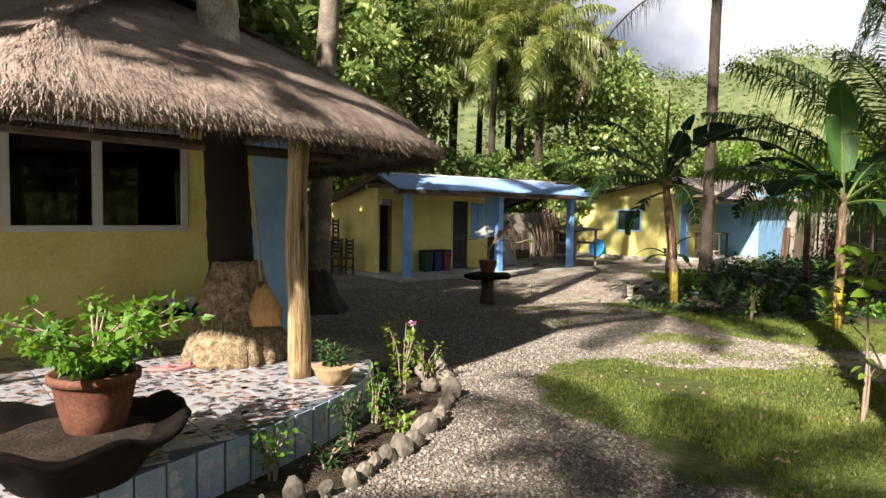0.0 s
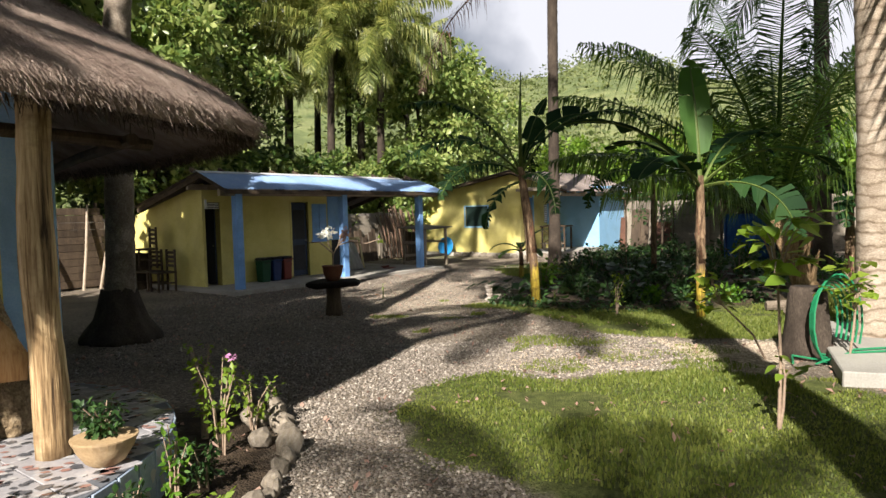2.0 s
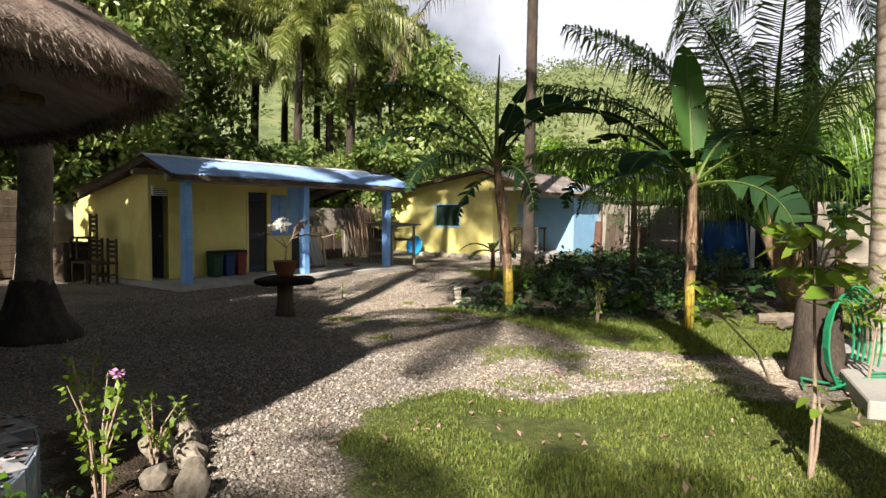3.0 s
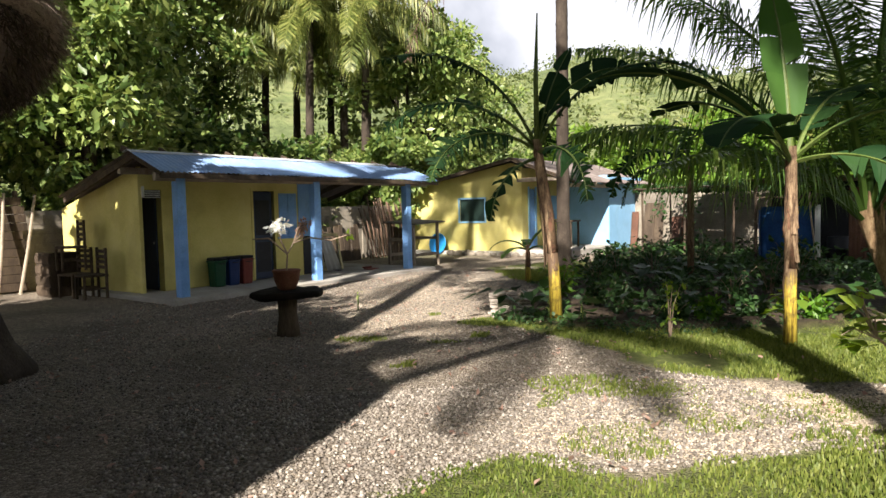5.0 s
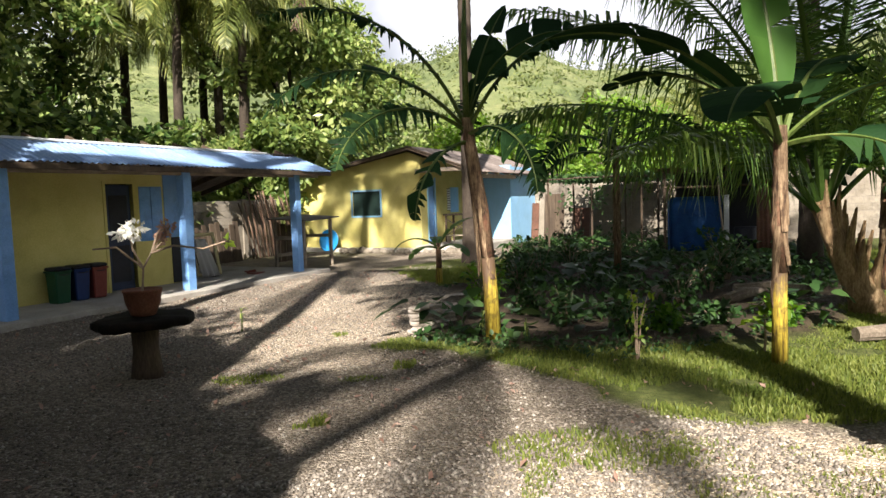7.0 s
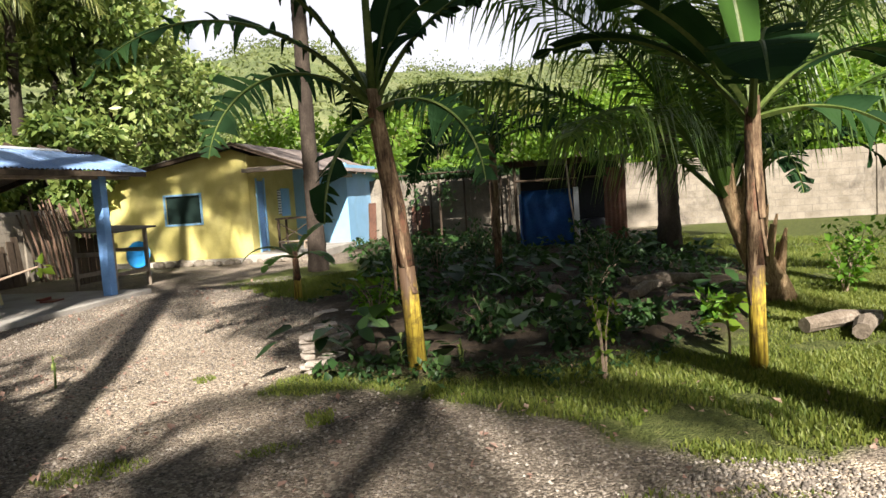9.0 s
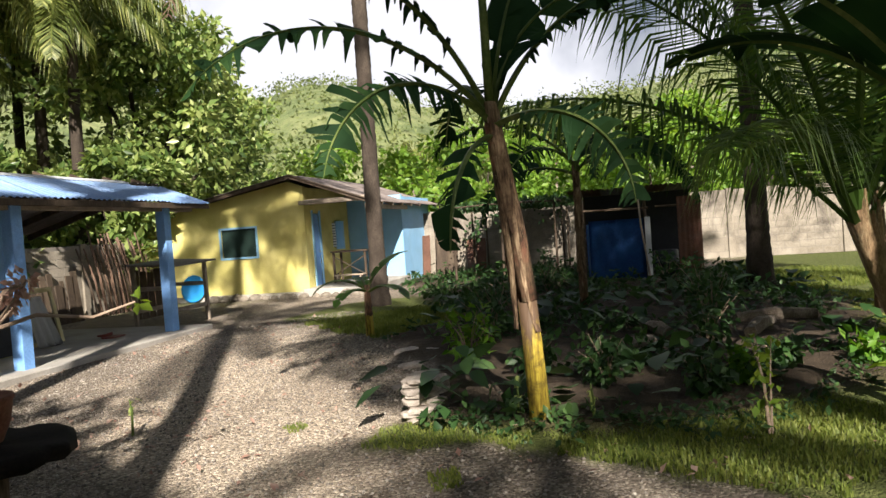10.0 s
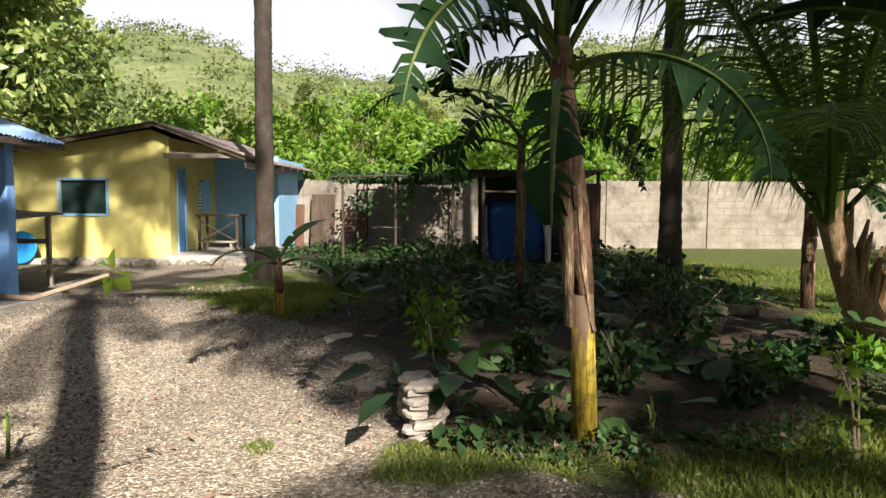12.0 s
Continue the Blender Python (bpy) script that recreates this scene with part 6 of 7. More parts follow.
ROCKS = [rock_mesh(i, "stone", (1, 0.8, 0.75)) for i in range(6)]
rngb = random.Random(14)
line = [Vector(p) for p in ((-0.85, 2.75, 0), (-0.43, 3.16, 0), (-0.14, 3.89, 0), (0.0, 4.5, 0), (0.03, 5.05, 0), (-0.03, 5.7, 0), (-0.2, 6.3, 0), (-0.45, 6.75, 0))]
for a, b in zip(line, line[1:]):
    k = max(1, int((b - a).length / 0.15))
    for i in range(k):
        q = a.lerp(b, (i + 0.5) / k)
        sc = rngb.uniform(0.15, 0.26)
        st = new("border_stone", ROCKS[rngb.randrange(6)])
        st.matrix_basis = pose(q.x + rngb.uniform(-0.03, 0.03), q.y + rngb.uniform(-0.03, 0.03), sc * 0.25, rngb.uniform(-25, 25), rngb.uniform(-25, 25), rngb.uniform(0, 360)) @ Matrix.Diagonal((sc * rngb.uniform(0.6, 0.95), sc * rngb.uniform(0.5, 0.75), sc * rngb.uniform(0.9, 1.4), 1))
        tagged(st, "rough pale stone edging the flower bed", "stone", "stones edging the bed")
for i, (x, y, sc) in enumerate(((-0.3, 6.0, 0.24), (-0.18, 5.5, 0.2), (-0.35, 6.45, 0.22))):
    st = new("border_stone", ROCKS[i])
    st.matrix_basis = pose(x, y, sc * 0.3, 10, 5, i * 70) @ Matrix.Scale(sc, 4)
    tagged(st, "larger buff stone edging the flower bed", "stone", "stones edging the bed")
for i, (x, y, h, sp, n, mt) in enumerate(((-0.42, 5.35, 0.66, 0.2, 7, "sapling_leaf"), (-0.62, 5.75, 0.7, 0.12, 6, "sapling_leaf"), (-0.4, 4.75, 0.32, 0.16, 6, "bed_leaf"), (-0.55, 3.95, 0.4, 0.14, 7, "bed_leaf"),
                                          (-0.88, 3.25, 0.42, 0.12, 6, "sapling_dark"), (-0.3, 5.9, 0.45, 0.2, 6, "sapling_leaf"), (-0.6, 3.5, 0.2, 0.15, 6, "bed_leaf"), (-0.3, 4.3, 0.16, 0.15, 6, "sapling_leaf"), (-0.5, 4.5, 0.5, 0.1, 5, "sapling_dark"))):
    s = thing("bed_plant", "straggly green flowering plant in the stone-edged bed", "plant", pose(x, y, 0), group="plants in the stone-edged bed")
    twig_plant(s, n, 5, 0.052, mt, 50 + i, sp, h)
    if i == 0:
        for k, q in enumerate(((0.08, 0.05, h),)):
            shared("flower", leaf_cloud("flower", [q], [(0.025,) * 3], 14, 0.03, M["pink_petal"], 71 + i + k), s)

# ---- the gravel yard ----


def stump_table():
    t = thing("stump_table", "dark round slab table on a stump pedestal", "table", pose(0.05, 11.85, 0))
    part("pedestal", lathe([(0.15, -0.02), (0.14, 0.06), (0.115, 0.25), (0.125, 0.47)], 18, wobble=0.06, seed=4), M["dark_wood"], t, smooth=True)
    bm = lathe([(0.27, 0.46), (0.39, 0.47), (0.425, 0.50), (0.42, 0.545), (0.38, 0.56), (0.05, 0.562)], 36, wobble=0.07, seed=5)
    for v in bm.verts:
        v.co.z += 0.03 * noise.noise((v.co.x * 4, v.co.y * 4, v.co.z * 3)) * (1 if math.hypot(v.co.x, v.co.y) > 0.35 else 0.2)
    part("tabletop", bm, M["rubber"], t, "dark worn slab", True)
    p = thing("flower_pot", "round brown clay pot on the stump table", "pot", pose(0.05, 11.85, 0.558))
    part("pot", lathe([(0.085, 0), (0.11, 0.02), (0.15, 0.12), (0.165, 0.22), (0.175, 0.235), (0.17, 0.25), (0.15, 0.245), (0.02, 0.22)], 28), M["terracotta"], p, smooth=True)
    s = thing("potted_bougainvillea", "thin twiggy plant with white flowers in the clay pot", "plant", pose(0.05, 11.85, 0.775))
    rng = random.Random(6)
    for pts in ([(0, 0, 0), (0.02, 0, 0.22), (0.1, -0.03, 0.36), (0.22, -0.1, 0.52)], [(0.02, 0, 0.22), (-0.06, 0.02, 0.4), (-0.08, 0.0, 0.55)], [(0.1, -0.03, 0.36), (0.2, 0.03, 0.46), (0.27, 0, 0.6)],
                [(0.1, -0.03, 0.36), (0.3, -0.1, 0.42), (0.55, -0.15, 0.38), (0.75, -0.2, 0.44)], [(0.02, 0, 0.22), (-0.2, 0.05, 0.42), (-0.4, 0.08, 0.41)], [(0.1, 0, 0.36), (0.17, -0.05, 0.55), (0.25, -0.08, 0.58)]):
        part("branch", tube(pts, [0.012 - 0.002 * k for k in range(len(pts))], 6), M["twig"], s)
    shared("flower_head", leaf_cloud("flower_head", [(-0.08, 0, 0.58), (-0.16, 0.02, 0.56), (0.0, 0, 0.6), (-0.05, -0.05, 0.54)], [(0.06, 0.06, 0.05)] * 4, 26, 0.07, M["white_petal"], 5), s)
    shared("leaf_tuft", leaf_cloud("leaf_tuft", [(0.76, -0.2, 0.44)], [(0.03, 0.03, 0.03)], 7, 0.08, M["sapling_leaf"], 6), s)
    shared("dry_tuft", leaf_cloud("dry_tuft", [(0.23, -0.05, 0.56), (0.2, 0.0, 0.5), (0.25, 0, 0.59)], [(0.06, 0.06, 0.06)] * 3, 40, 0.05, M["dry_leaf"], 7), s)


M["dry_leaf"] = leaf_mat("dry_pinkish_leaf", [(0.28, 0.16, 0.12), (0.45, 0.32, 0.26)], 0.25, 0.7)
stump_table()



def slab_stone(seed):
    """A flat split stone with an uneven outline."""
    rng = random.Random(seed)
    bm = lathe([(0.42, 0.0), (0.49, 0.03), (0.5, 0.1), (0.45, 0.155), (0.2, 0.165), (0.02, 0.16)], 14, wobble=0.16, seed=seed)
    for v in bm.verts:
        v.co.y *= 0.62 + 0.1 * rng.random()
        v.co.z += 0.03 * noise.noise((v.co.x * 4 + seed, v.co.y * 4, 1))
    return mesh_of(bm, "stone", M["pale_stone"], False)


SLABS = [slab_stone(20 + i) for i in range(6)]
rngs = random.Random(17)
for x, y, n, size in ((2.82, 12.40, 8, 0.32), (3.04, 12.68, 7, 0.31), (3.26, 12.95, 4, 0.3), (3.2, 13.5, 1, 0.3), (3.75, 14.3, 1, 0.34), (4.05, 15.1, 1, 0.4), (4.4, 15.0, 1, 0.3)):
    z = 0.0
    for k in range(n):
        sc = size * rngs.uniform(0.85, 1.12) * (1 - 0.03 * k)
        st = new("piled_stone", SLABS[rngs.randrange(6)])
        st.matrix_basis = pose(x + rngs.uniform(-0.035, 0.035), y + rngs.uniform(-0.035, 0.035), z - 0.008, rngs.uniform(-4, 4), rngs.uniform(-4, 4), rngs.uniform(-25, 25)) @ Matrix.Scale(sc, 4)
        tagged(st, "flat pale stone stacked beside the gravel", "stone", "stones stacked beside the gravel")
        z += 0.158 * sc


def shower():
    sl = bmesh.new()
    box(0, 2.3, 0, 2.9, -0.05, 0.13, 0.012, bm=sl)
    solid("shower_slab", sl, M["slab"], "pale concrete shower slab", "slab", pose(4.72, 6.12, 0, 0, 0, 0) @ pose(0, 0, 0, 0, 0, -30), kind="structure")
    t = thing("shower_column", "white tiled outdoor shower column with steel taps", "shower", pose(6.5, 7.12, 0.13, 0, 0, -26))
    part("column", box(-0.15, 0.15, -0.15, 0.15, 0, 2.09, 0.008), M["white_paint"], t)
    # thin grey skin paints the shade of the column's left face
    part("shaded_side", box(-0.158, -0.15, -0.14, 0.14, 0.0, 2.07), M["grey_side"], t, "left side greyed, its shade put into the colour")
    for z in (0.62, 1.28):
        part("joint_line", box(-0.152, 0.152, -0.153, -0.15, z, z + 0.006), M["grey_side"], t)
    tap = part("tap", tube([(0.06, -0.15, 1.02), (0.06, -0.19, 1.02)], 0.028, 10), M["metal"], t, "round steel valve")
    part("knob", tube([(0.06, -0.19, 1.02), (0.06, -0.215, 1.02)], 0.04, 10), M["metal"], tap)
    tap = part("tap", tube([(0.05, -0.15, 0.55), (0.05, -0.21, 0.55), (0.05, -0.24, 0.5)], 0.018, 8), M["metal"], t, "steel garden tap")
    part("knob", tube([(0.05, -0.18, 0.57), (0.05, -0.18, 0.62)], 0.025, 10), M["metal"], tap)
    part("shower_arm", tube([(0.0, 0, 2.08), (0.0, -0.02, 2.18), (0.05, -0.1, 2.22), (0.2, -0.2, 2.2)], 0.011, 8), M["metal"], t)
    part("shower_head", lathe([(0.02, 0), (0.06, 0.02), (0.06, 0.03), (0.02, 0.05)], 14), M["metal"], t).matrix_basis = pose(0.2, -0.2, 2.14)


M["slab"] = surface("pale_slab", [(0.24, 0.23, 0.21), (0.31, 0.30, 0.275), (0.38, 0.37, 0.345)], 1.4, 55, 0.85, 0.2, 0.005, dirt=(0.36, 0.34, 0.29), dirt_amount=0.5)
shower()


def hose():
    """A garden hose hung in loops over the stump and run out to the tap."""
    t = thing("garden_hose", "green garden hose coiled over the old stump", "hose", pose(5.28, 7.25, 0))
    rng = random.Random(3)
    for i in range(6):
        pts = []
        r = 0.2 + 0.03 * i
        for k in range(15):
            a = -0.5 + k / 14 * 5.3
            pts.append((-0.12 + r * 0.75 * math.cos(a) + 0.02 * i, -0.28 - 0.015 * i, 0.42 + (0.36 + 0.03 * i) * math.sin(a) * 0.95))
        part("loop", tube(pts, 0.011, 6), M["green_hose"], t)
    pts = [(-0.5 + 0.15 * k, -0.35 + 0.25 * math.sin(k * 1.3), 0.03 + 0.02 * (k % 2)) for k in range(6)]
    part("loop", tube(pts, 0.011, 6), M["green_hose"], t)
    part("run", tube([(-0.3, -0.4, 0.02), (0.0, -0.5, 0.14), (0.5, -0.55, 0.147), (1.0, -0.45, 0.145), (1.4, -0.5, 0.147), (1.8, -0.8, 0.147)], 0.011, 6), M["green_hose"], t)
    part("run", tube([(-0.2, -0.5, 0.02), (0.1, -0.42, 0.15), (0.6, -0.4, 0.147), (1.3, -0.62, 0.147), (1.6, -0.5, 0.3), (1.42, -0.36, 0.62), (1.3, -0.3, 0.66)], 0.011, 6), M["green_hose"], t)
    s = thing("old_stump", "old fibrous palm stump beside the slab", "stump", pose(5.2, 7.3, 0))
    part("wood", lathe([(0.27, -0.03), (0.24, 0.1), (0.2, 0.4), (0.18, 0.68), (0.15, 0.74), (0.02, 0.72)], 22, wobble=0.14, seed=8), M["bark_dark"], s, smooth=True)


hose()


def sapling(base, top, seed, stems, leaf, spread, label="young sapling with large bright green leaves", crown=None):
    t = thing("sapling", label, "sapling", pose(base[0], base[1], 0), group="saplings")
    x, y, z = top
    part("stem", tube([(0, 0, -0.03), (x * 0.3 + 0.02, y * 0.3, z * 0.4), (x, y, z)], [0.014, 0.011, 0.008], 7), M["twig"], t)
    rng = random.Random(seed)
    cs, rs = [], []
    for i in range(stems):
        a, q = rng.uniform(0, 6.283), rng.uniform(0.25, 1)
        c = (x + spread * q * math.cos(a), y + spread * q * math.sin(a), z + rng.uniform(-0.15, 0.38) * spread / 0.3)
        part("branch", tube([(x * 0.9, y * 0.9, z * 0.9), ((x + c[0]) / 2, (y + c[1]) / 2, (z + c[2]) / 2 + 0.03), c], [0.006, 0.005, 0.003], 5), M["twig"], t)
        cs.append(c)
        rs.append((0.09, 0.09, 0.05))
    shared("foliage", broad_leaves(cs, rs, 5, leaf, seed), t)


def broad_leaves(centres, radii, per, size, seed, mat="sapling_leaf"):
    """Broad heart-shaped leaves with a fold along the middle."""
    rng = np.random.default_rng(seed)
    V, F = [], []
    for c, r in zip(centres, radii):
        for _ in range(per):
            p = np.array(c) + rng.normal(size=3) * np.array(r) * 0.6
            a = rng.uniform(0, 6.283)
            o = np.array([math.cos(a), math.sin(a), rng.uniform(-0.6, 0.15)])
            o /= np.linalg.norm(o)
            s = np.cross(o, [0, 0, 1]) + rng.normal(scale=0.2, size=3)
            s /= np.linalg.norm(s)
            n = np.cross(s, o)
            L = size * rng.uniform(0.55, 1.2)
            b = len(V)
            for t, w, h in ((0.0, 0.0, 0), (0.08, 0.22, 0.04), (0.32, 0.36, 0.07), (0.65, 0.24, 0.02), (1.0, 0.0, -0.14)):
                for sd in ((0,) if w == 0 else (-1, 0, 1)):
                    V.append(p + o * L * t + s * L * w * sd + n * L * (h * abs(sd) - 0.1 * t * t))
            F.extend([(b, b + 2, b + 1), (b, b + 3, b + 2), (b + 1, b + 2, b + 5, b + 4), (b + 2, b + 3, b + 6, b + 5), (b + 4, b + 5, b + 8, b + 7), (b + 5, b + 6, b + 9, b + 8),
                      (b + 7, b + 8, b + 10), (b + 8, b + 9, b + 10)])
    return raw("foliage", V, F, M[mat], True)


sapling((3.47, 5.12), (0.02, 0.05, 1.22), 5, 15, 0.17, 0.26)
sapling((3.47, 5.12), (0.03, -0.03, 0.42), 6, 2, 0.1, 0.1)
sapling((4.72, 7.25), (-0.42, 0.25, 0.62), 7, 10, 0.14, 0.2)
sapling((5.25, 6.75), (0.1, 0.0, 0.72), 8, 12, 0.14, 0.24)
sapling((5.5, 10.2), (0.05, 0.05, 0.35), 9, 6, 0.15, 0.2)


def sprout(base, h, blades, seed, mat="pale_blade", label="pale green strappy sprout on the grass", spread=0.25):
    rng = random.Random(seed)
    t = thing("sprout", label, "plant", pose(base[0], base[1], 0), group="sprouts")
    part("stem", tube([(0, 0, -0.02), (0.01, 0, h * 0.5), (0, 0.01, h * 0.8)], [0.012, 0.01, 0.006], 6), M["petiole"], t)
    for i in range(blades):
        a = rng.uniform(0, 6.283)
        bm = bmesh.new()
        prev = None
        L = h * rng.uniform(0.4, 0.6)
        z0 = h * rng.uniform(0.3, 0.8)
        for k in range(5):
            q = k / 4
            r = L * q * 0.8 * spread / 0.25
            z = z0 + L * (q * 0.8 - q * q * 0.7)
            w = 0.018 * (1 - q * 0.9)
            c = Vector((r * math.cos(a), r * math.sin(a), z))
            s = Vector((-math.sin(a), math.cos(a), 0)) * w
            cur = (bm.verts.new(c - s), bm.verts.new(c + s))
            if prev:
                bm.faces.new((prev[0], prev[1], cur[1], cur[0]))
            prev = cur
        part("blade", bm, M[mat], t)


M["pale_blade"] = leaf_mat("pale_blade", [(0.22, 0.30, 0.06), (0.36, 0.42, 0.14)], 0.35, 0.5, scale=3)
sprout((3.62, 4.03), 0.5, 14, 1)
sprout((3.35, 11.95 - 0.1), 0.42, 4, 2, spread=0.1)
sprout((3.62, 11.33), 0.4, 4, 3, spread=0.08)
sprout((0.9, 13.76), 0.36, 4, 4, label="single weed growing in the gravel", spread=0.15)

# ---- on the porch of the service house ----


def waste_bin(u, n, mat, label):
    t = thing("waste_bin", label, "bin", place(u, n, 0.09), group="bins on the porch")
    bm = box(-0.135, 0.135, -0.14, 0.14, 0, 0.5, 0.02)
    for v in bm.verts:
        k = 0.84 + 0.16 * v.co.z / 0.5
        v.co.x *= k
        v.co.y *= k
    part("body", bm, M[mat], t)
    part("rim", box(-0.148, 0.148, -0.152, 0.152, 0.485, 0.515, 0.008), M[mat], t)
    bm = box(-0.145, 0.145, -0.145, 0.15, 0.515, 0.575, 0.025)
    part("lid", bm, M["dark"], t, "dark lid")
    part("handle", tube([(-0.08, -0.155, 0.46), (0, -0.175, 0.455), (0.08, -0.155, 0.46)], 0.008, 6), M["dark"], t)


waste_bin(1.32, 0.93, "plastic_green", "green plastic waste bin against the yellow wall")
waste_bin(1.66, 0.95, "plastic_blue", "dark blue plastic waste bin against the yellow wall")
waste_bin(1.98, 0.95, "plastic_red", "dull red plastic waste bin against the yellow wall")


def leaning_frame():
    t = thing("table_top_frame", "pale yellow wooden frame leaning on its side", "frame", place(4.98, 1.5, 0.09) @ pose(0, 0, 0, -12, 0, 0))
    part("rail", box(-0.34, 0.34, -0.02, 0.02, 0, 0.07, 0.006), M["cream"], t)
    part("rail", box(-0.34, 0.34, -0.02, 0.02, 0.85, 0.92, 0.006), M["cream"], t)
    for x in (-0.34, 0.27):
        part("stile", box(x, x + 0.07, -0.018, 0.018, 0.07, 0.85, 0.006), M["cream"], t)
    c = thing("cloth", "white cloth draped over the leaning frame", "cloth", place(4.72, 1.2, 0.09))
    bm = bmesh.new()
    rows = []
    for j in range(12):
        row = []
        for i in range(14):
            x = -0.2 + 0.42 * i / 13 * (1 - 0.25 * j / 11)
            row.append(bm.verts.new((x - 0.05 * j / 11, 0.05 * math.sin(i * 1.3 + j * 0.2) * (1 - j / 13) + 0.16 * j / 11, 0.02 + 0.78 * j / 11)))
        rows.append(row)
    for a, b in zip(rows, rows[1:]):
        for i in range(13):
            bm.faces.new((a[i], a[i + 1], b[i + 1], b[i]))
    bmesh.ops.solidify(bm, geom=bm.faces[:], thickness=0.006)
    part("fabric", bm, M["cloth"], c, smooth=True)
    s = thing("shoe", "dark shoe beside the white cloth", "shoe", place(4.95, 1.3, 0.09, 20))
    bm = lathe([(0.05, 0), (0.055, 0.02), (0.05, 0.05), (0.02, 0.08)], 12)
    for v in bm.verts:
        v.co.x *= 2.3
    part("upper", bm, M["dark"], s, smooth=True)


M["cream"] = surface("cream_wood", [(0.50, 0.43, 0.22), (0.62, 0.55, 0.32)], 5, 50, 0.7, 0.2, 0.004)
leaning_frame()

dp = thing("dustpan", "red plastic dustpan lying on the porch floor", "dustpan", place(5.55, 0.75, 0.09, 10))
part("pan", box(-0.16, 0.16, -0.12, 0.12, 0, 0.02, 0.006), M["plastic_red"], dp)
part("rim", box(-0.16, 0.16, 0.10, 0.12, 0.02, 0.07, 0.006), M["plastic_red"], dp)
part("handle", box(-0.02, 0.02, 0.12, 0.27, 0.02, 0.05, 0.006), M["plastic_red"], dp)

M["rust_cane"] = surface("reddish_cane", [(0.06, 0.035, 0.025), (0.13, 0.08, 0.055), (0.22, 0.15, 0.11)], 5, 50, 0.8, 0.2, 0.004, vary=0.25)
rngp = random.Random(22)
for i in range(22):
    u = 9.3 + i * 0.095 + rngp.uniform(-0.04, 0.04)
    h = rngp.uniform(1.55, 2.05)
    lean = rngp.uniform(-0.08, 0.1)
    t = thing("bamboo_pole", "weathered bamboo pole leaning on the block wall", "pole", place(u, 4.55 + rngp.uniform(-0.08, 0.05)), group="bamboo poles")
    part("cane", tube([(0, -0.25, 0), (lean * 0.5, -0.1, h * 0.5), (lean, 0.16, h)], [0.03, 0.027, 0.022], 7), M["rust_cane"] if i % 4 else M["dark_wood"], t)
    for k in (0.3, 0.6, 0.85):
        part("node", tube([(lean * k, -0.25 + 0.41 * k, h * k), (lean * k, -0.25 + 0.41 * k + 0.005, h * k + 0.02)], 0.033, 7), M["dark_wood"], t)

def lean_to():
    t = thing("work_bench", "rough wooden work bench with a dark sheet top", "bench", place(7.55, 1.1))
    part("top", box(-0.55, 0.75, -0.55, 0.6, 1.18, 1.21, 0.004), M["old_sheet"], t, "dark warped sheet top").matrix_basis = pose(0, 0, 0, 3, -2, 0)
    leg = mesh_of(box(-0.035, 0.035, -0.035, 0.035, 0, 1.17, 0.005), "leg", M["lumber"])
    for x in (-0.42, 0.6):
        for y in (-0.4, 0.45):
            shared("leg", leg, t, pose(x, y, 0))
    for y in (-0.4, 0.45):
        part("rail", box(-0.42, 0.6, y - 0.02, y + 0.02, 0.28, 0.36, 0.004), M["lumber"], t)
    for x in (-0.42, 0.6):
        part("rail", box(x - 0.02, x + 0.02, -0.4, 0.45, 0.7, 0.78, 0.004), M["lumber"], t)
    for k in range(5):
        part("plank", box(-0.42 + k * 0.21, -0.24 + k * 0.21, 0.47, 0.49, 0.15, 1.1 - 0.03 * (k % 3), 0.004), M["dark_wood"], t)
    b = thing("blue_basin", "bright blue plastic basin leaning against the yellow wall", "basin", place(11.75, 3.45, 0.0) @ pose(0, 0, 0.36, 0, -80, 0))
    part("bowl", lathe([(0.22, 0), (0.27, 0.01), (0.33, 0.05), (0.36, 0.055), (0.36, 0.062), (0.32, 0.06), (0.25, 0.02), (0.02, 0.015)], 30), M["bright_blue"], b, smooth=True)


lean_to()


def stacked_chairs():
    """Broken wooden chairs stacked against the end wall."""
    for k, (u, n, z, r) in enumerate(((-0.62, 2.65, 0.0, 8), (-0.66, 2.72, 0.52, -10), (-0.6, 2.08, 0.0, -6))):
        t = thing("old_chair", "broken dark wooden chair stacked by the end wall", "chair", place(u, n, z, r), group="stacked old chairs")
        part("seat", box(-0.2, 0.24, -0.24, 0.24, 0.42, 0.46, 0.006), M["dark_wood"], t)
        for x in (-0.18, 0.21):
            for y in (-0.21, 0.21):
                part("leg", box(x - 0.022, x + 0.022, y - 0.022, y + 0.022, 0, 0.42 if x < 0 else 0.95, 0.004), M["dark_wood"], t)
        for i in range(4):
            part("back_slat", box(0.2, 0.22, -0.2, 0.2, 0.55 + i * 0.1, 0.61 + i * 0.1, 0.004), M["dark_wood"], t)
        for y in (-0.21, 0.21):
            part("stretcher", box(-0.18, 0.21, y - 0.012, y + 0.012, 0.18, 0.22, 0.003), M["dark_wood"], t)
    bx = thing("wooden_crate", "dark wooden crate by the end wall", "crate", place(-0.62, 3.35, 0))
    for i in range(4):
        part("slat", box(-0.3, -0.28, -0.3, 0.3, 0.05 + i * 0.2, 0.2 + i * 0.2, 0.004), M["dark_wood"], bx)
    part("box_body", box(-0.28, 0.3, -0.3, 0.3, 0, 0.85, 0.006), M["dark_wood"], bx)


stacked_chairs()


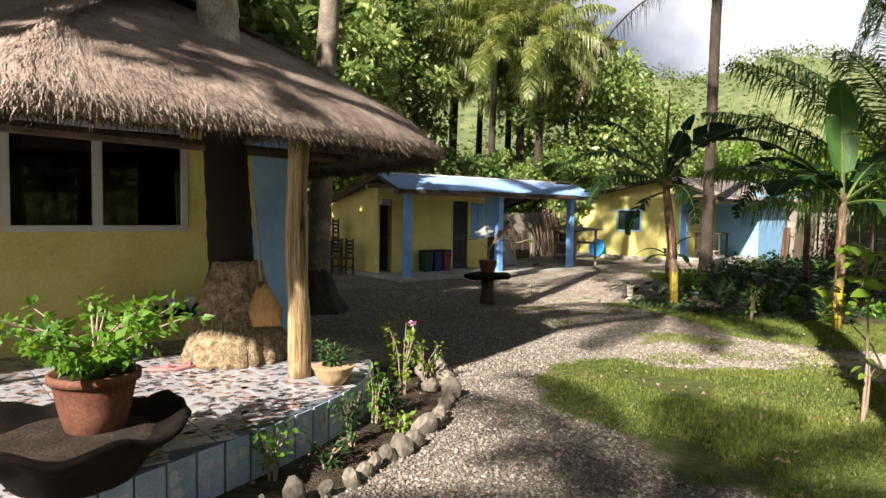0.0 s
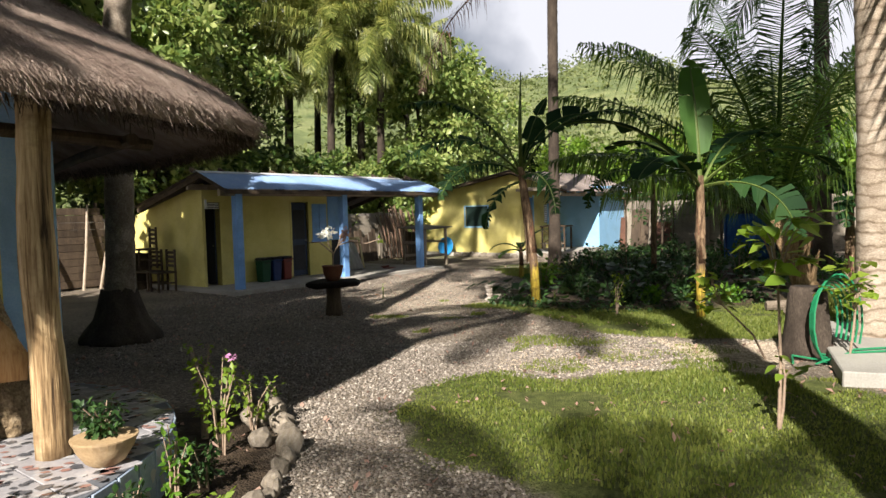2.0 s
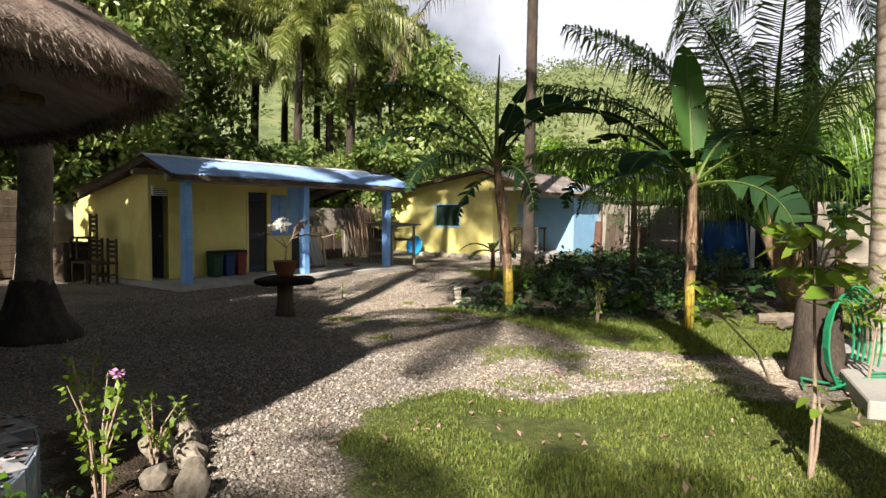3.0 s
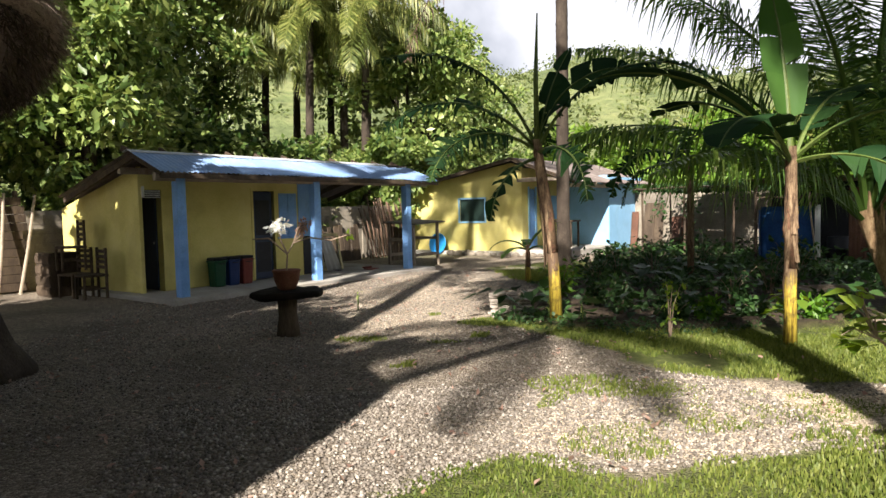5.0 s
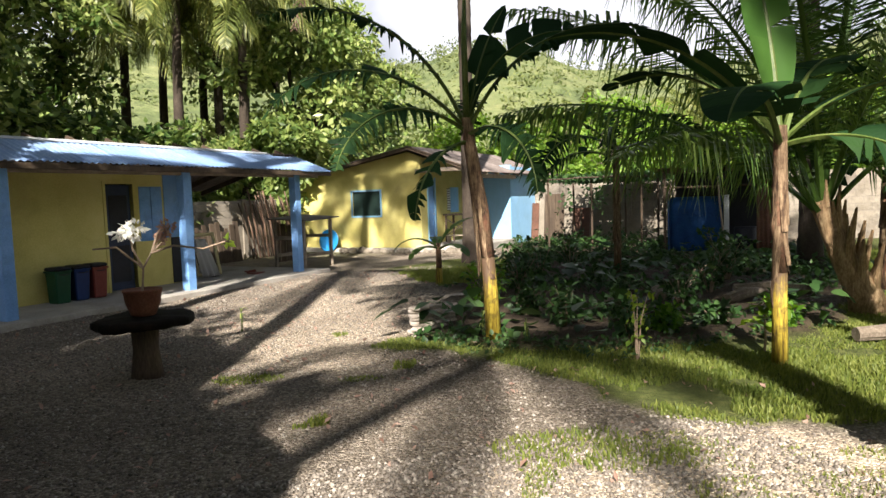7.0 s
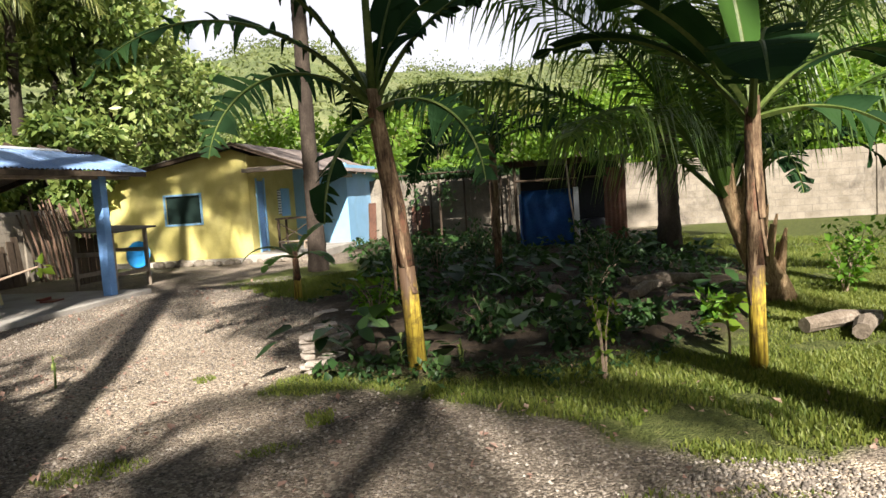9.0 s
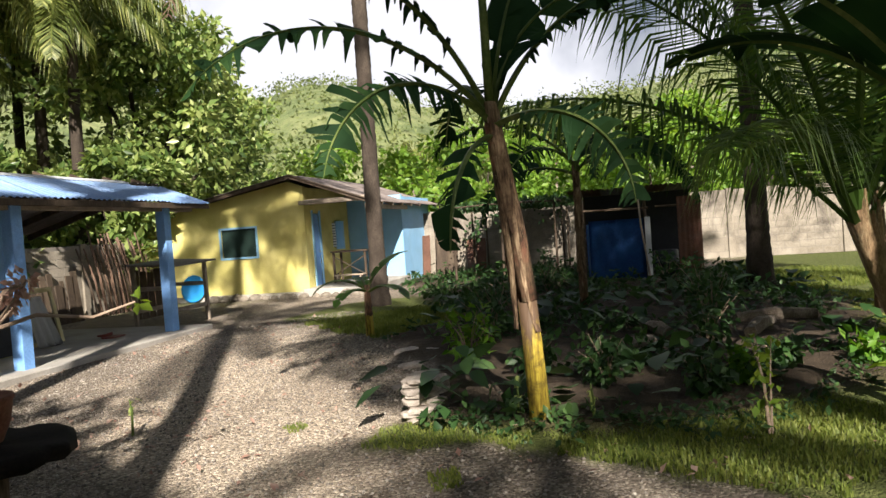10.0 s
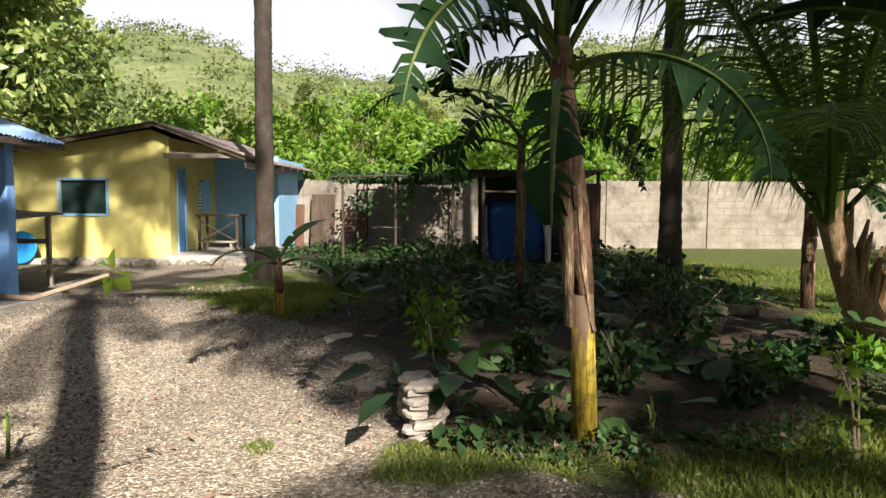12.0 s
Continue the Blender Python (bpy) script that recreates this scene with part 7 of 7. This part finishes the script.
def board_screen():
    """Dark old boards nailed across posts before the block wall."""
    rng = random.Random(12)
    t = thing("board_screen", "screen of dark weathered boards before the block wall", "fence", place(-3.6, 4.55))
    for u in (0.05, 1.4, 2.75):
        part("post", tube([(u, 0.06, -0.05), (u + 0.02, 0.06, 1.0), (u, 0.05, 2.1)], 0.045, 8), M["dark_wood"], t)
    for k in range(11):
        part("board", box(-0.05 + rng.uniform(-0.1, 0.1), 2.85 + rng.uniform(-0.1, 0.1), -0.02, 0.005, 0.05 + k * 0.175, 0.215 + k * 0.175, 0.004), M["dark_wood"], t)
    for k, (u, a) in enumerate(((2.2, 9), (2.6, 14), (1.5, -8))):
        p = thing("leaning_pole", "grey pole leaning on the board screen", "pole", place(-3.6 + u, 4.2) @ pose(0, 0, 0, -9, a, 0), group="leaning poles")
        part("shaft", tube([(0, 0, 0), (0.02, 0, 1.0), (0, 0, 2.1)], [0.035, 0.03, 0.025], 8), M["lumber"], p)


board_screen()


def plank_panel():
    """Dark old boards stood on end along the block wall behind the porch."""
    rng = random.Random(23)
    t = thing("plank_panel", "row of dark old boards stood against the block wall", "boards", place(4.9, 4.3))
    u = 0.0
    while u < 3.9:
        w = rng.uniform(0.12, 0.2)
        h = rng.uniform(0.8, 1.15)
        part("board", box(u, u + w - 0.012, -0.015, 0.015, 0.0, h, 0.004, m=Matrix.Rotation(radians(rng.uniform(-9, -5)), 4, "X")), M["dark_wood"], t)
        u += w
    part("rail", box(-0.05, 3.95, 0.1, 0.14, 0.5, 0.58, 0.004), M["dark_wood"], t)


plank_panel()

vt = thing("veranda_table", "small dark wooden table on the veranda", "table", place(13.55, -0.3, 0.2))
part("tabletop", box(-0.32, 0.32, -0.55, 0.5, 0.82, 0.87, 0.006), M["dark_wood"], vt)
for x in (-0.26, 0.26):
    for y in (-0.48, 0.43):
        part("leg", box(x - 0.028, x + 0.028, y - 0.028, y + 0.028, 0, 0.82, 0.004), M["dark_wood"], vt)
part("brace", tube([(-0.26, -0.48, 0.2), (-0.26, 0.43, 0.72)], 0.016, 6), M["dark_wood"], vt)
part("brace", tube([(-0.26, 0.43, 0.2), (-0.26, -0.48, 0.72)], 0.016, 6), M["dark_wood"], vt)
vb = thing("low_bench", "low wooden bench under the veranda table", "bench", place(13.1, -0.35, 0.2))
part("seat", box(-0.12, 0.12, -0.45, 0.4, 0.2, 0.235, 0.005), M["lumber"], vb)
for y in (-0.36, 0.3):
    part("leg", box(-0.1, 0.1, y - 0.02, y + 0.02, 0, 0.2, 0.004), M["lumber"], vb)

# stones along the footing of the far house
for i in range(16):
    sc = rngp.uniform(0.22, 0.42)
    st = new("footing_stone", ROCKS[i % 6])
    st.matrix_basis = place(11.55 + rngp.uniform(-0.12, 0.1), 0.2 + i * 0.27 - 1.6, sc * 0.12) @ pose(0, 0, 0, rngp.uniform(-20, 20), 0, rngp.uniform(0, 360)) @ Matrix.Scale(sc, 4)
    tagged(st, "pale rock along the footing of the yellow house", "stone", "rocks along the footing")


def coop():
    """The shelter by the garden bed, wrapped in blue sheet, with a trellis beside it."""
    t = thing("animal_shelter", "shelter of poles with blue tarpaulin sides and a rusty roof", "shelter", place(12.06, -7.37))
    for u, n, h in ((-0.1, 0.75, 2.1), (-0.1, -0.62, 2.05), (-0.1, -1.75, 2.05), (1.9, 0.75, 2.15), (1.9, -1.75, 2.1)):
        part("pole", tube([(u, n, -0.05), (u + 0.02, n, h * 0.5), (u, n + 0.01, h)], 0.04, 7), M["dark_wood"], t)
    bm = bmesh.new()
    rows = []
    for j in range(9):
        rows.append([bm.verts.new((-0.16 + 0.018 * math.sin(i * 1.7 + j), 0.62 - 1.2 * i / 14, 0.02 + 1.36 * j / 8)) for i in range(15)])
    for a, b in zip(rows, rows[1:]):
        for i in range(14):
            bm.faces.new((a[i], a[i + 1], b[i + 1], b[i]))
    bmesh.ops.solidify(bm, geom=bm.faces[:], thickness=0.008)
    part("tarpaulin", bm, M["tarp"], t, "dark blue tarpaulin", True)
    part("tarpaulin", box(-0.1, 1.9, 0.66, 0.68, 0.02, 1.3), M["tarp"], t)
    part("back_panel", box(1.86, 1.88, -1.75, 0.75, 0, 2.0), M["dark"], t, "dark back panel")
    cm = corrugated(0.5, 1.7, mat=M["rust_sheet"], name="side_sheet")
    o = shared("side_sheet", cm, t, Matrix.Translation((-0.14, -1.3, 0.1)) @ Matrix.Rotation(radians(-90), 4, "Z") @ Matrix.Rotation(radians(90), 4, "X"))
    for k in range(4):
        r = corrugated(0.8, 2.5, mat=M["rust_sheet"] if k % 2 else M["old_sheet"], name="roof_sheet")
        shared("roof_sheet", r, t, Matrix.Translation((-0.35, -1.95 + k * 0.74, 2.08 + 0.01 * (k % 2))) @ Matrix.Rotation(radians(90), 4, "Z") @ Matrix.Scale(-1, 4, (0, 1, 0)) @ pose(0, 0, 0, -2, 0, 0))
    for n in (-1.2, -0.2, 0.4):
        part("rail", tube([(-0.12, n - 0.5, 1.6), (-0.12, n + 0.35, 1.62)], 0.025, 6), M["dark_wood"], t)
    part("net", box(-0.22, -0.2, -0.72, -0.6, 0.1, 1.4, 0.004), M["grey_side"], t, "pale rolled net")
    part("drum", lathe([(0.26, 0), (0.27, 0.02), (0.27, 0.3), (0.28, 0.31), (0.27, 0.32), (0.27, 0.6), (0.25, 0.62)], 24), M["dark"], t, "dark drum", True).matrix_basis = pose(0.3, -1.05, 0)
    part("pole", tube([(-0.3, -0.66, 0), (-0.28, -0.52, 1.2), (-0.25, -0.45, 2.35)], 0.022, 6), M["lumber"], t)
    tr = thing("trellis", "low bamboo trellis roofed with vines and old sheets", "trellis", place(12.5, -4.75))
    for u, n in ((0, 1.3), (0, 0.1), (0, -1.2), (2.4, 1.3), (2.4, -1.2), (4.5, 1.3), (4.5, 0.2), (4.5, -1.2)):
        part("pole", tube([(u, n, -0.05), (u + 0.03, n, 1.0), (u, n, 1.95)], 0.03, 7), M["dark_wood"], tr)
    for k in range(10):
        part("cane", tube([(-0.2 + k * 0.52, -1.4, 1.93 + 0.02 * (k % 2)), (-0.2 + k * 0.52, 0.1, 1.97), (-0.2 + k * 0.52, 1.5, 1.94)], 0.018, 6), M["dark_wood"], tr)
    for k in range(4):
        part("cane", tube([(-0.35, -1.3 + k * 0.88, 1.97), (4.6, -1.3 + k * 0.88, 1.98)], 0.018, 6), M["dark_wood"], tr)
    rngv = random.Random(77)
    cs = [(rngv.uniform(-0.1, 4.6), rngv.uniform(-1.4, 1.5), 1.99) for _ in range(150)]
    shared("vine", leaf_cloud("vine", cs, [(0.4, 0.4, 0.05)] * 150, 24, 0.13, M["bed_leaf"], 8), tr)
    cs = [(rngv.uniform(-0.2, 0.4), rngv.uniform(-1.4, 1.5), rngv.uniform(1.2, 1.9)) for _ in range(16)]
    shared("vine", leaf_cloud("vine", cs, [(0.14, 0.14, 0.3)] * 16, 14, 0.12, M["bed_leaf"], 9), tr)
    sh = corrugated(0.8, 1.8, mat=M["old_sheet"], name="roof_sheet")
    for k in range(5):
        shared("roof_sheet", sh, tr, pose(0.5 + k * 0.8, -0.9 + 0.15 * (k % 2), 2.0 + 0.01 * k))


coop()

# junk along the block wall: old doors and sheets
for i, (n, w, h, mt) in enumerate(((-1.6, 0.5, 1.3, "rust_sheet"), (-2.5, 0.7, 1.6, "dark_wood"), (-3.4, 0.6, 1.1, "rust_sheet"))):
    t = thing("scrap_panel", "rusty scrap panel leaning on the block wall", "panel", place(17.15, n) @ pose(-0.35, 0, 0, 0, 10, 0), group="scrap panels")
    part("sheet", box(0, 0.02, 0, w, 0, h, 0.004), M[mt], t)
    part("batten", box(-0.03, 0, w * 0.45, w * 0.55, 0.05, h - 0.05, 0.004), M["dark_wood"], t)

foot = lathe([(0.52, -0.03), (0.5, 0.05), (0.43, 0.16), (0.34, 0.3), (0.27, 0.48), (0.22, 0.7)], 28, wobble=0.08, seed=12)
for v in foot.verts:
    v.co *= 1 + 0.08 * noise.noise((v.co.x * 9, v.co.y * 9, v.co.z * 6))
solid("palm_root_boss", foot, M["bark_dark"], "dark flaring root mat at the foot of the palm", "palm roots", pose(-2.75, 10.3, 0), smooth=True)

# ---- the garden bed ----
rngg = random.Random(31)


def scatter(poly, count, rng):
    xs = [p[0] for p in poly]
    ys = [p[1] for p in poly]
    X = np.array([rng.uniform(min(xs), max(xs)) for _ in range(count)])
    Y = np.array([rng.uniform(min(ys), max(ys)) for _ in range(count)])
    k = inside(poly, X, Y)
    return X[k], Y[k]


def bed_cover():
    X, Y = scatter(BED, 1500, rngg)
    cs, rs = [], []
    for x, y in zip(X, Y):
        if noise.noise((x * 0.55, y * 0.55, 3)) < 0.0:
            continue
        z = rngg.uniform(0.04, 0.2)
        cs.append((x, y, z))
        rs.append((0.3, 0.3, z * 0.75))
    o = new("bed_foliage", leaf_cloud("bed_foliage", cs, rs, 22, 0.13, M["bed_leaf"], 41, 1.6))
    tagged(o, "low tangle of dark green leaves in the garden bed", "ground cover", kind="stuff")
    X, Y = scatter(BED, 650, rngg)
    cs = [(x, y, rngg.uniform(0.12, 0.42)) for x, y in zip(X, Y) if noise.noise((x * 0.5 + 9, y * 0.5, 3)) > 0.0]
    o = new("squash_leaves", broad_leaves(cs, [(0.2, 0.2, 0.08)] * len(cs), 3, 0.26, 42, "bed_leaf"))
    tagged(o, "broad squash leaves spreading over the bed", "ground cover", kind="stuff")


bed_cover()


def edge_weeds():
    """Small bright weeds along the edge between bed, turf and gravel."""
    rng = random.Random(52)
    line = [(2.75, 12.2), (3.0, 11.95), (3.25, 11.6), (3.5, 11.35), (3.75, 11.1), (4.1, 10.85), (4.6, 10.75), (5.4, 10.75), (6.4, 10.8), (7.4, 11.3)]
    cs = []
    for (x0, y0), (x1, y1) in zip(line, line[1:]):
        for _ in range(12):
            q = rng.random()
            cs.append((x0 + (x1 - x0) * q + rng.gauss(0, 0.13), y0 + (y1 - y0) * q + rng.gauss(0, 0.13), rng.uniform(0.03, 0.13)))
    o = new("edge_weeds", leaf_cloud("edge_weeds", cs, [(0.08, 0.08, 0.05)] * len(cs), 10, 0.06, M["bed_leaf"], 53, 1.4))
    tagged(o, "small bright weeds along the edge of the garden bed", "weeds", kind="stuff")


edge_weeds()
BUSHES = [(4.75, 11.25, 0.35, "bed_leaf"), (5.25, 11.35, 0.24, "sapling_dark"), (5.9, 11.4, 0.26, "bed_leaf"), (6.4, 10.9, 0.26, "sapling_dark"), (4.05, 13.6, 0.6, "sapling_dark"), (5.0, 14.6, 0.7, "bed_leaf"),
          (5.74, 15.5, 0.8, "bed_leaf"), (7.3, 13.2, 0.7, "bed_leaf"), (8.6, 14.4, 0.8, "bed_leaf"), (6.2, 12.4, 0.6, "bed_leaf"), (9.6, 15.9, 0.8, "bed_leaf"), (4.4, 12.0, 0.5, "bed_leaf"), (8.8, 10.9, 0.6, "sapling_dark"),
          (10.6, 11.6, 0.7, "sapling_dark"), (9.9, 10.2, 0.5, "bed_leaf"), (7.2, 17.2, 0.8, "bed_leaf"), (9.0, 18.4, 0.8, "bed_leaf"), (4.3, 12.9, 0.35, "bed_leaf")]
for i, (x, y, h, mt) in enumerate(BUSHES):
    s = thing("garden_shrub", "small leafy shrub in the garden bed", "shrub", pose(x, y, 0.02), group="shrubs in the bed")
    twig_plant(s, 10, 6, 0.10, mt, 120 + i, h * 0.6, h)

sprig = thing("sapling", "thin pale-stemmed sapling with few leaves beside the turf", "sapling", pose(4.32, 10.45, 0), group="saplings")
twig_plant(sprig, 3, 4, 0.075, "sapling_leaf", 190, 0.24, 0.62)

# fallen pieces of trunk in the bed
for i, (x, y, a, L) in enumerate(((7.37, 12.6, 20, 0.9), (6.9, 10.0, -20, 0.8), (6.6, 13.4, 60, 0.7), (5.6, 12.9, 10, 0.8), (8.1, 12.9, -30, 1.0), (6.85, 9.75, 15, 0.6))):
    t = thing("fallen_log", "dry pale piece of palm trunk lying on the soil", "log", pose(x, y, 0.1, 0, 0, a), group="fallen logs")
    part("wood", tube([(-L / 2, 0, 0), (0, 0.03, 0.02), (L / 2, 0, 0)], [0.07, 0.085, 0.06], 10, jag=0.12, rng=rngg), M["bark_mid"], t)

# ---- turf ----


def turf(name, label, poly, count, height, seed, z0=0.0, edge=True):
    rng = np.random.default_rng(seed)
    xs = np.array([p[0] for p in poly])
    ys = np.array([p[1] for p in poly])
    x = rng.uniform(max(xs.min(), -3), min(xs.max(), 15), count)
    y = rng.uniform(ys.min(), min(ys.max(), 19), count)
    jx = np.array([noise.noise((a * 2.2, b * 2.2, 3.1)) for a, b in zip(x, y)]) * 0.3
    jy = np.array([noise.noise((a * 2.2, b * 2.2, 9.7)) for a, b in zip(x, y)]) * 0.3
    k = inside(poly, x + jx, y + jy)
    bare = np.array([noise.noise((a * 0.9, b * 0.9, 21)) + 0.5 * noise.noise((a * 3, b * 3, 2)) for a, b in zip(x, y)])
    k &= bare > -0.33
    x, y, bare = x[k], y[k], bare[k]
    n = len(x)
    h = height * rng.uniform(0.45, 1.25, n) * (1 + 0.5 * bare)
    a = rng.uniform(0, 6.283, n)
    w = rng.uniform(0.0035, 0.008, n)
    lean = rng.uniform(0.15, 0.9, n) * h
    b = rng.uniform(0, 6.283, n)
    V = np.zeros((n, 5, 3))
    cx, sx = np.cos(a) * w, np.sin(a) * w
    lx, ly = np.cos(b) * lean, np.sin(b) * lean
    V[:, 0] = np.stack((x - cx, y - sx, np.full(n, z0 - 0.02)), 1)
    V[:, 1] = np.stack((x + cx, y + sx, np.full(n, z0 - 0.02)), 1)
    V[:, 2] = np.stack((x + cx * 0.8 + lx * 0.35, y + sx * 0.8 + ly * 0.35, z0 + h * 0.6), 1)
    V[:, 3] = np.stack((x - cx * 0.8 + lx * 0.35, y - sx * 0.8 + ly * 0.35, z0 + h * 0.6), 1)
    V[:, 4] = np.stack((x + lx, y + ly, z0 + h), 1)
    i = np.arange(n)[:, None] * 5
    tri = np.concatenate((i + [0, 1, 2], i + [0, 2, 3], i + [3, 2, 4]), 1).reshape(-1, 3)
    me = bpy.data.meshes.new(name)
    me.vertices.add(n * 5)
    me.vertices.foreach_set("co", V.ravel())
    me.loops.add(len(tri) * 3)
    me.loops.foreach_set("vertex_index", tri.ravel())
    me.polygons.add(len(tri))
    me.polygons.foreach_set("loop_start", np.arange(len(tri)) * 3)
    me.update(calc_edges=True)
    me.validate()
    me.materials.append(M["grass"])
    tagged(new(name, me), label, "grass", kind="stuff")


turf("lawn_grass", "short green grass of the near lawn", [p for p in LAWN_NEAR], 190000, 0.027, 1)
turf("lawn_grass", "green grass before the garden bed", [(2.1, 12.05), (2.7, 11.65), (3.1, 11.2), (3.4, 10.3), (3.4, 9.6), (3.7, 9.0), (4.35, 8.4), (5.6, 8.2), (6.6, 8.9), (8.5, 8.2), (12, 9.5), (10, 13.2),
                                                        (8.6, 12.2), (6.4, 10.9), (4.6, 10.9), (3.8, 11.9), (2.6, 12.6)], 150000, 0.045, 2)
turf("lawn_grass", "green grass by the far palm", LAWN_BACK, 16000, 0.08, 3)
turf("lawn_grass", "sunlit grass along the block wall", [(10.2, 13), (12.5, 9.5), (15, 10), (15, 19), (13, 17)], 40000, 0.09, 4)
for i, (x, y, r) in enumerate(((2.75, 8.75, 0.3), (3.1, 8.5, 0.28), (3.5, 8.3, 0.3), (2.35, 8.4, 0.2), (3.3, 7.75, 0.3), (4.2, 7.8, 0.35), (1.9, 10.9, 0.16), (2.35, 11.2, 0.14), (2.5, 7.4, 0.3), (4.0, 7.2, 0.3), (0.95, 11.3, 0.22), (1.9, 12.9, 0.12), (1.3, 9.9, 0.1))):
    turf("grass_tuft", "grass tuft growing in the gravel", [(x + r * 1.5 * math.cos(a), y + r * math.sin(a)) for a in np.linspace(0, 5.6, 8)], int(3500 * r), 0.035, 20 + i)

# ---- loose gravel and litter ----


def pebbles(name, label, x0, x1, y0, y1, count, size, mat, seed, avoid=()):
    rng = np.random.default_rng(seed)
    x, y = rng.uniform(x0, x1, count), rng.uniform(y0, y1, count)
    k = np.ones(count, bool)
    for p in avoid:
        k &= ~inside(p, x, y)
    x, y = x[k], y[k]
    n = len(x)
    s = size * rng.uniform(0.5, 1.6, n) ** 1.3
    base = np.array([[1, 0, 0], [0, 1, 0], [-1, 0, 0], [0, -1, 0], [0, 0, 0.75], [0, 0, -0.6]], float)
    V = base[None] * s[:, None, None] * rng.uniform(0.6, 1.3, (n, 6, 1))
    a = rng.uniform(0, 6.283, n)
    c, q = np.cos(a)[:, None], np.sin(a)[:, None]
    X, Y = V[:, :, 0] * c - V[:, :, 1] * q, V[:, :, 0] * q + V[:, :, 1] * c
    zz = np.array([0.028 * noise.noise((u * 0.7, w * 0.7, 0)) + 0.012 * noise.noise((u * 3, w * 3, 5)) for u, w in zip(x, y)])
    P = np.stack((X + x[:, None], Y + y[:, None], V[:, :, 2] + zz[:, None] + s[:, None] * 0.3), 2)
    f = np.array([[0, 1, 4], [1, 2, 4], [2, 3, 4], [3, 0, 4], [1, 0, 5], [2, 1, 5], [3, 2, 5], [0, 3, 5]])
    tri = (np.arange(n)[:, None, None] * 6 + f[None]).reshape(-1, 3)
    me = bpy.data.meshes.new(name)
    me.vertices.add(n * 6)
    me.vertices.foreach_set("co", P.ravel())
    me.loops.add(len(tri) * 3)
    me.loops.foreach_set("vertex_index", tri.ravel())
    me.polygons.add(len(tri))
    me.polygons.foreach_set("loop_start", np.arange(len(tri)) * 3)
    me.update(calc_edges=True)
    me.validate()
    me.materials.append(mat)
    tagged(new(name, me), label, "gravel", kind="stuff")


gv, gvt, gvb, gvc = base_mat("gravel_stone")
geo = gvt.nodes.new("ShaderNodeNewGeometry")
gvr = ramp_node(gvt, [(0.0, (0.10, 0.086, 0.072)), (0.5, (0.20, 0.173, 0.147)), (0.85, (0.30, 0.264, 0.226)), (1.0, (0.47, 0.43, 0.375))])
link(gvt, geo.outputs["Random Per Island"], gvr.inputs["Fac"])
link(gvt, gvr.outputs["Color"], gvb.inputs["Base Color"])
gvb.inputs["Roughness"].default_value = 0.85
OFF = [LAWN_NEAR, LAWN_FAR, BED, TERRACE, BORDER_BED]
pebbles("gravel_stones", "loose grey and buff gravel stones on the path", -0.6, 4.0, 1.2, 9.0, 80000, 0.0105, gv, 1, OFF)
pebbles("gravel_stones", "loose gravel stones over the yard", -3.0, 5.5, 8.0, 20.0, 40000, 0.010, gv, 2, OFF)
rngl = np.random.default_rng(5)
lx, ly = rngl.uniform(-3, 5, 900), rngl.uniform(3, 20, 900)
kk = ~(inside(TERRACE, lx, ly) | inside(BED, lx, ly))
o = new("leaf_litter", leaf_cloud("leaf_litter", [(a, b, 0.02) for a, b in zip(lx[kk], ly[kk])], [(0.05, 0.05, 0.008)] * int(kk.sum()), 2, 0.06, M["dry_leaf"], 61, 3.0))
tagged(o, "scattered dry leaves on the ground", "leaf litter", kind="stuff")
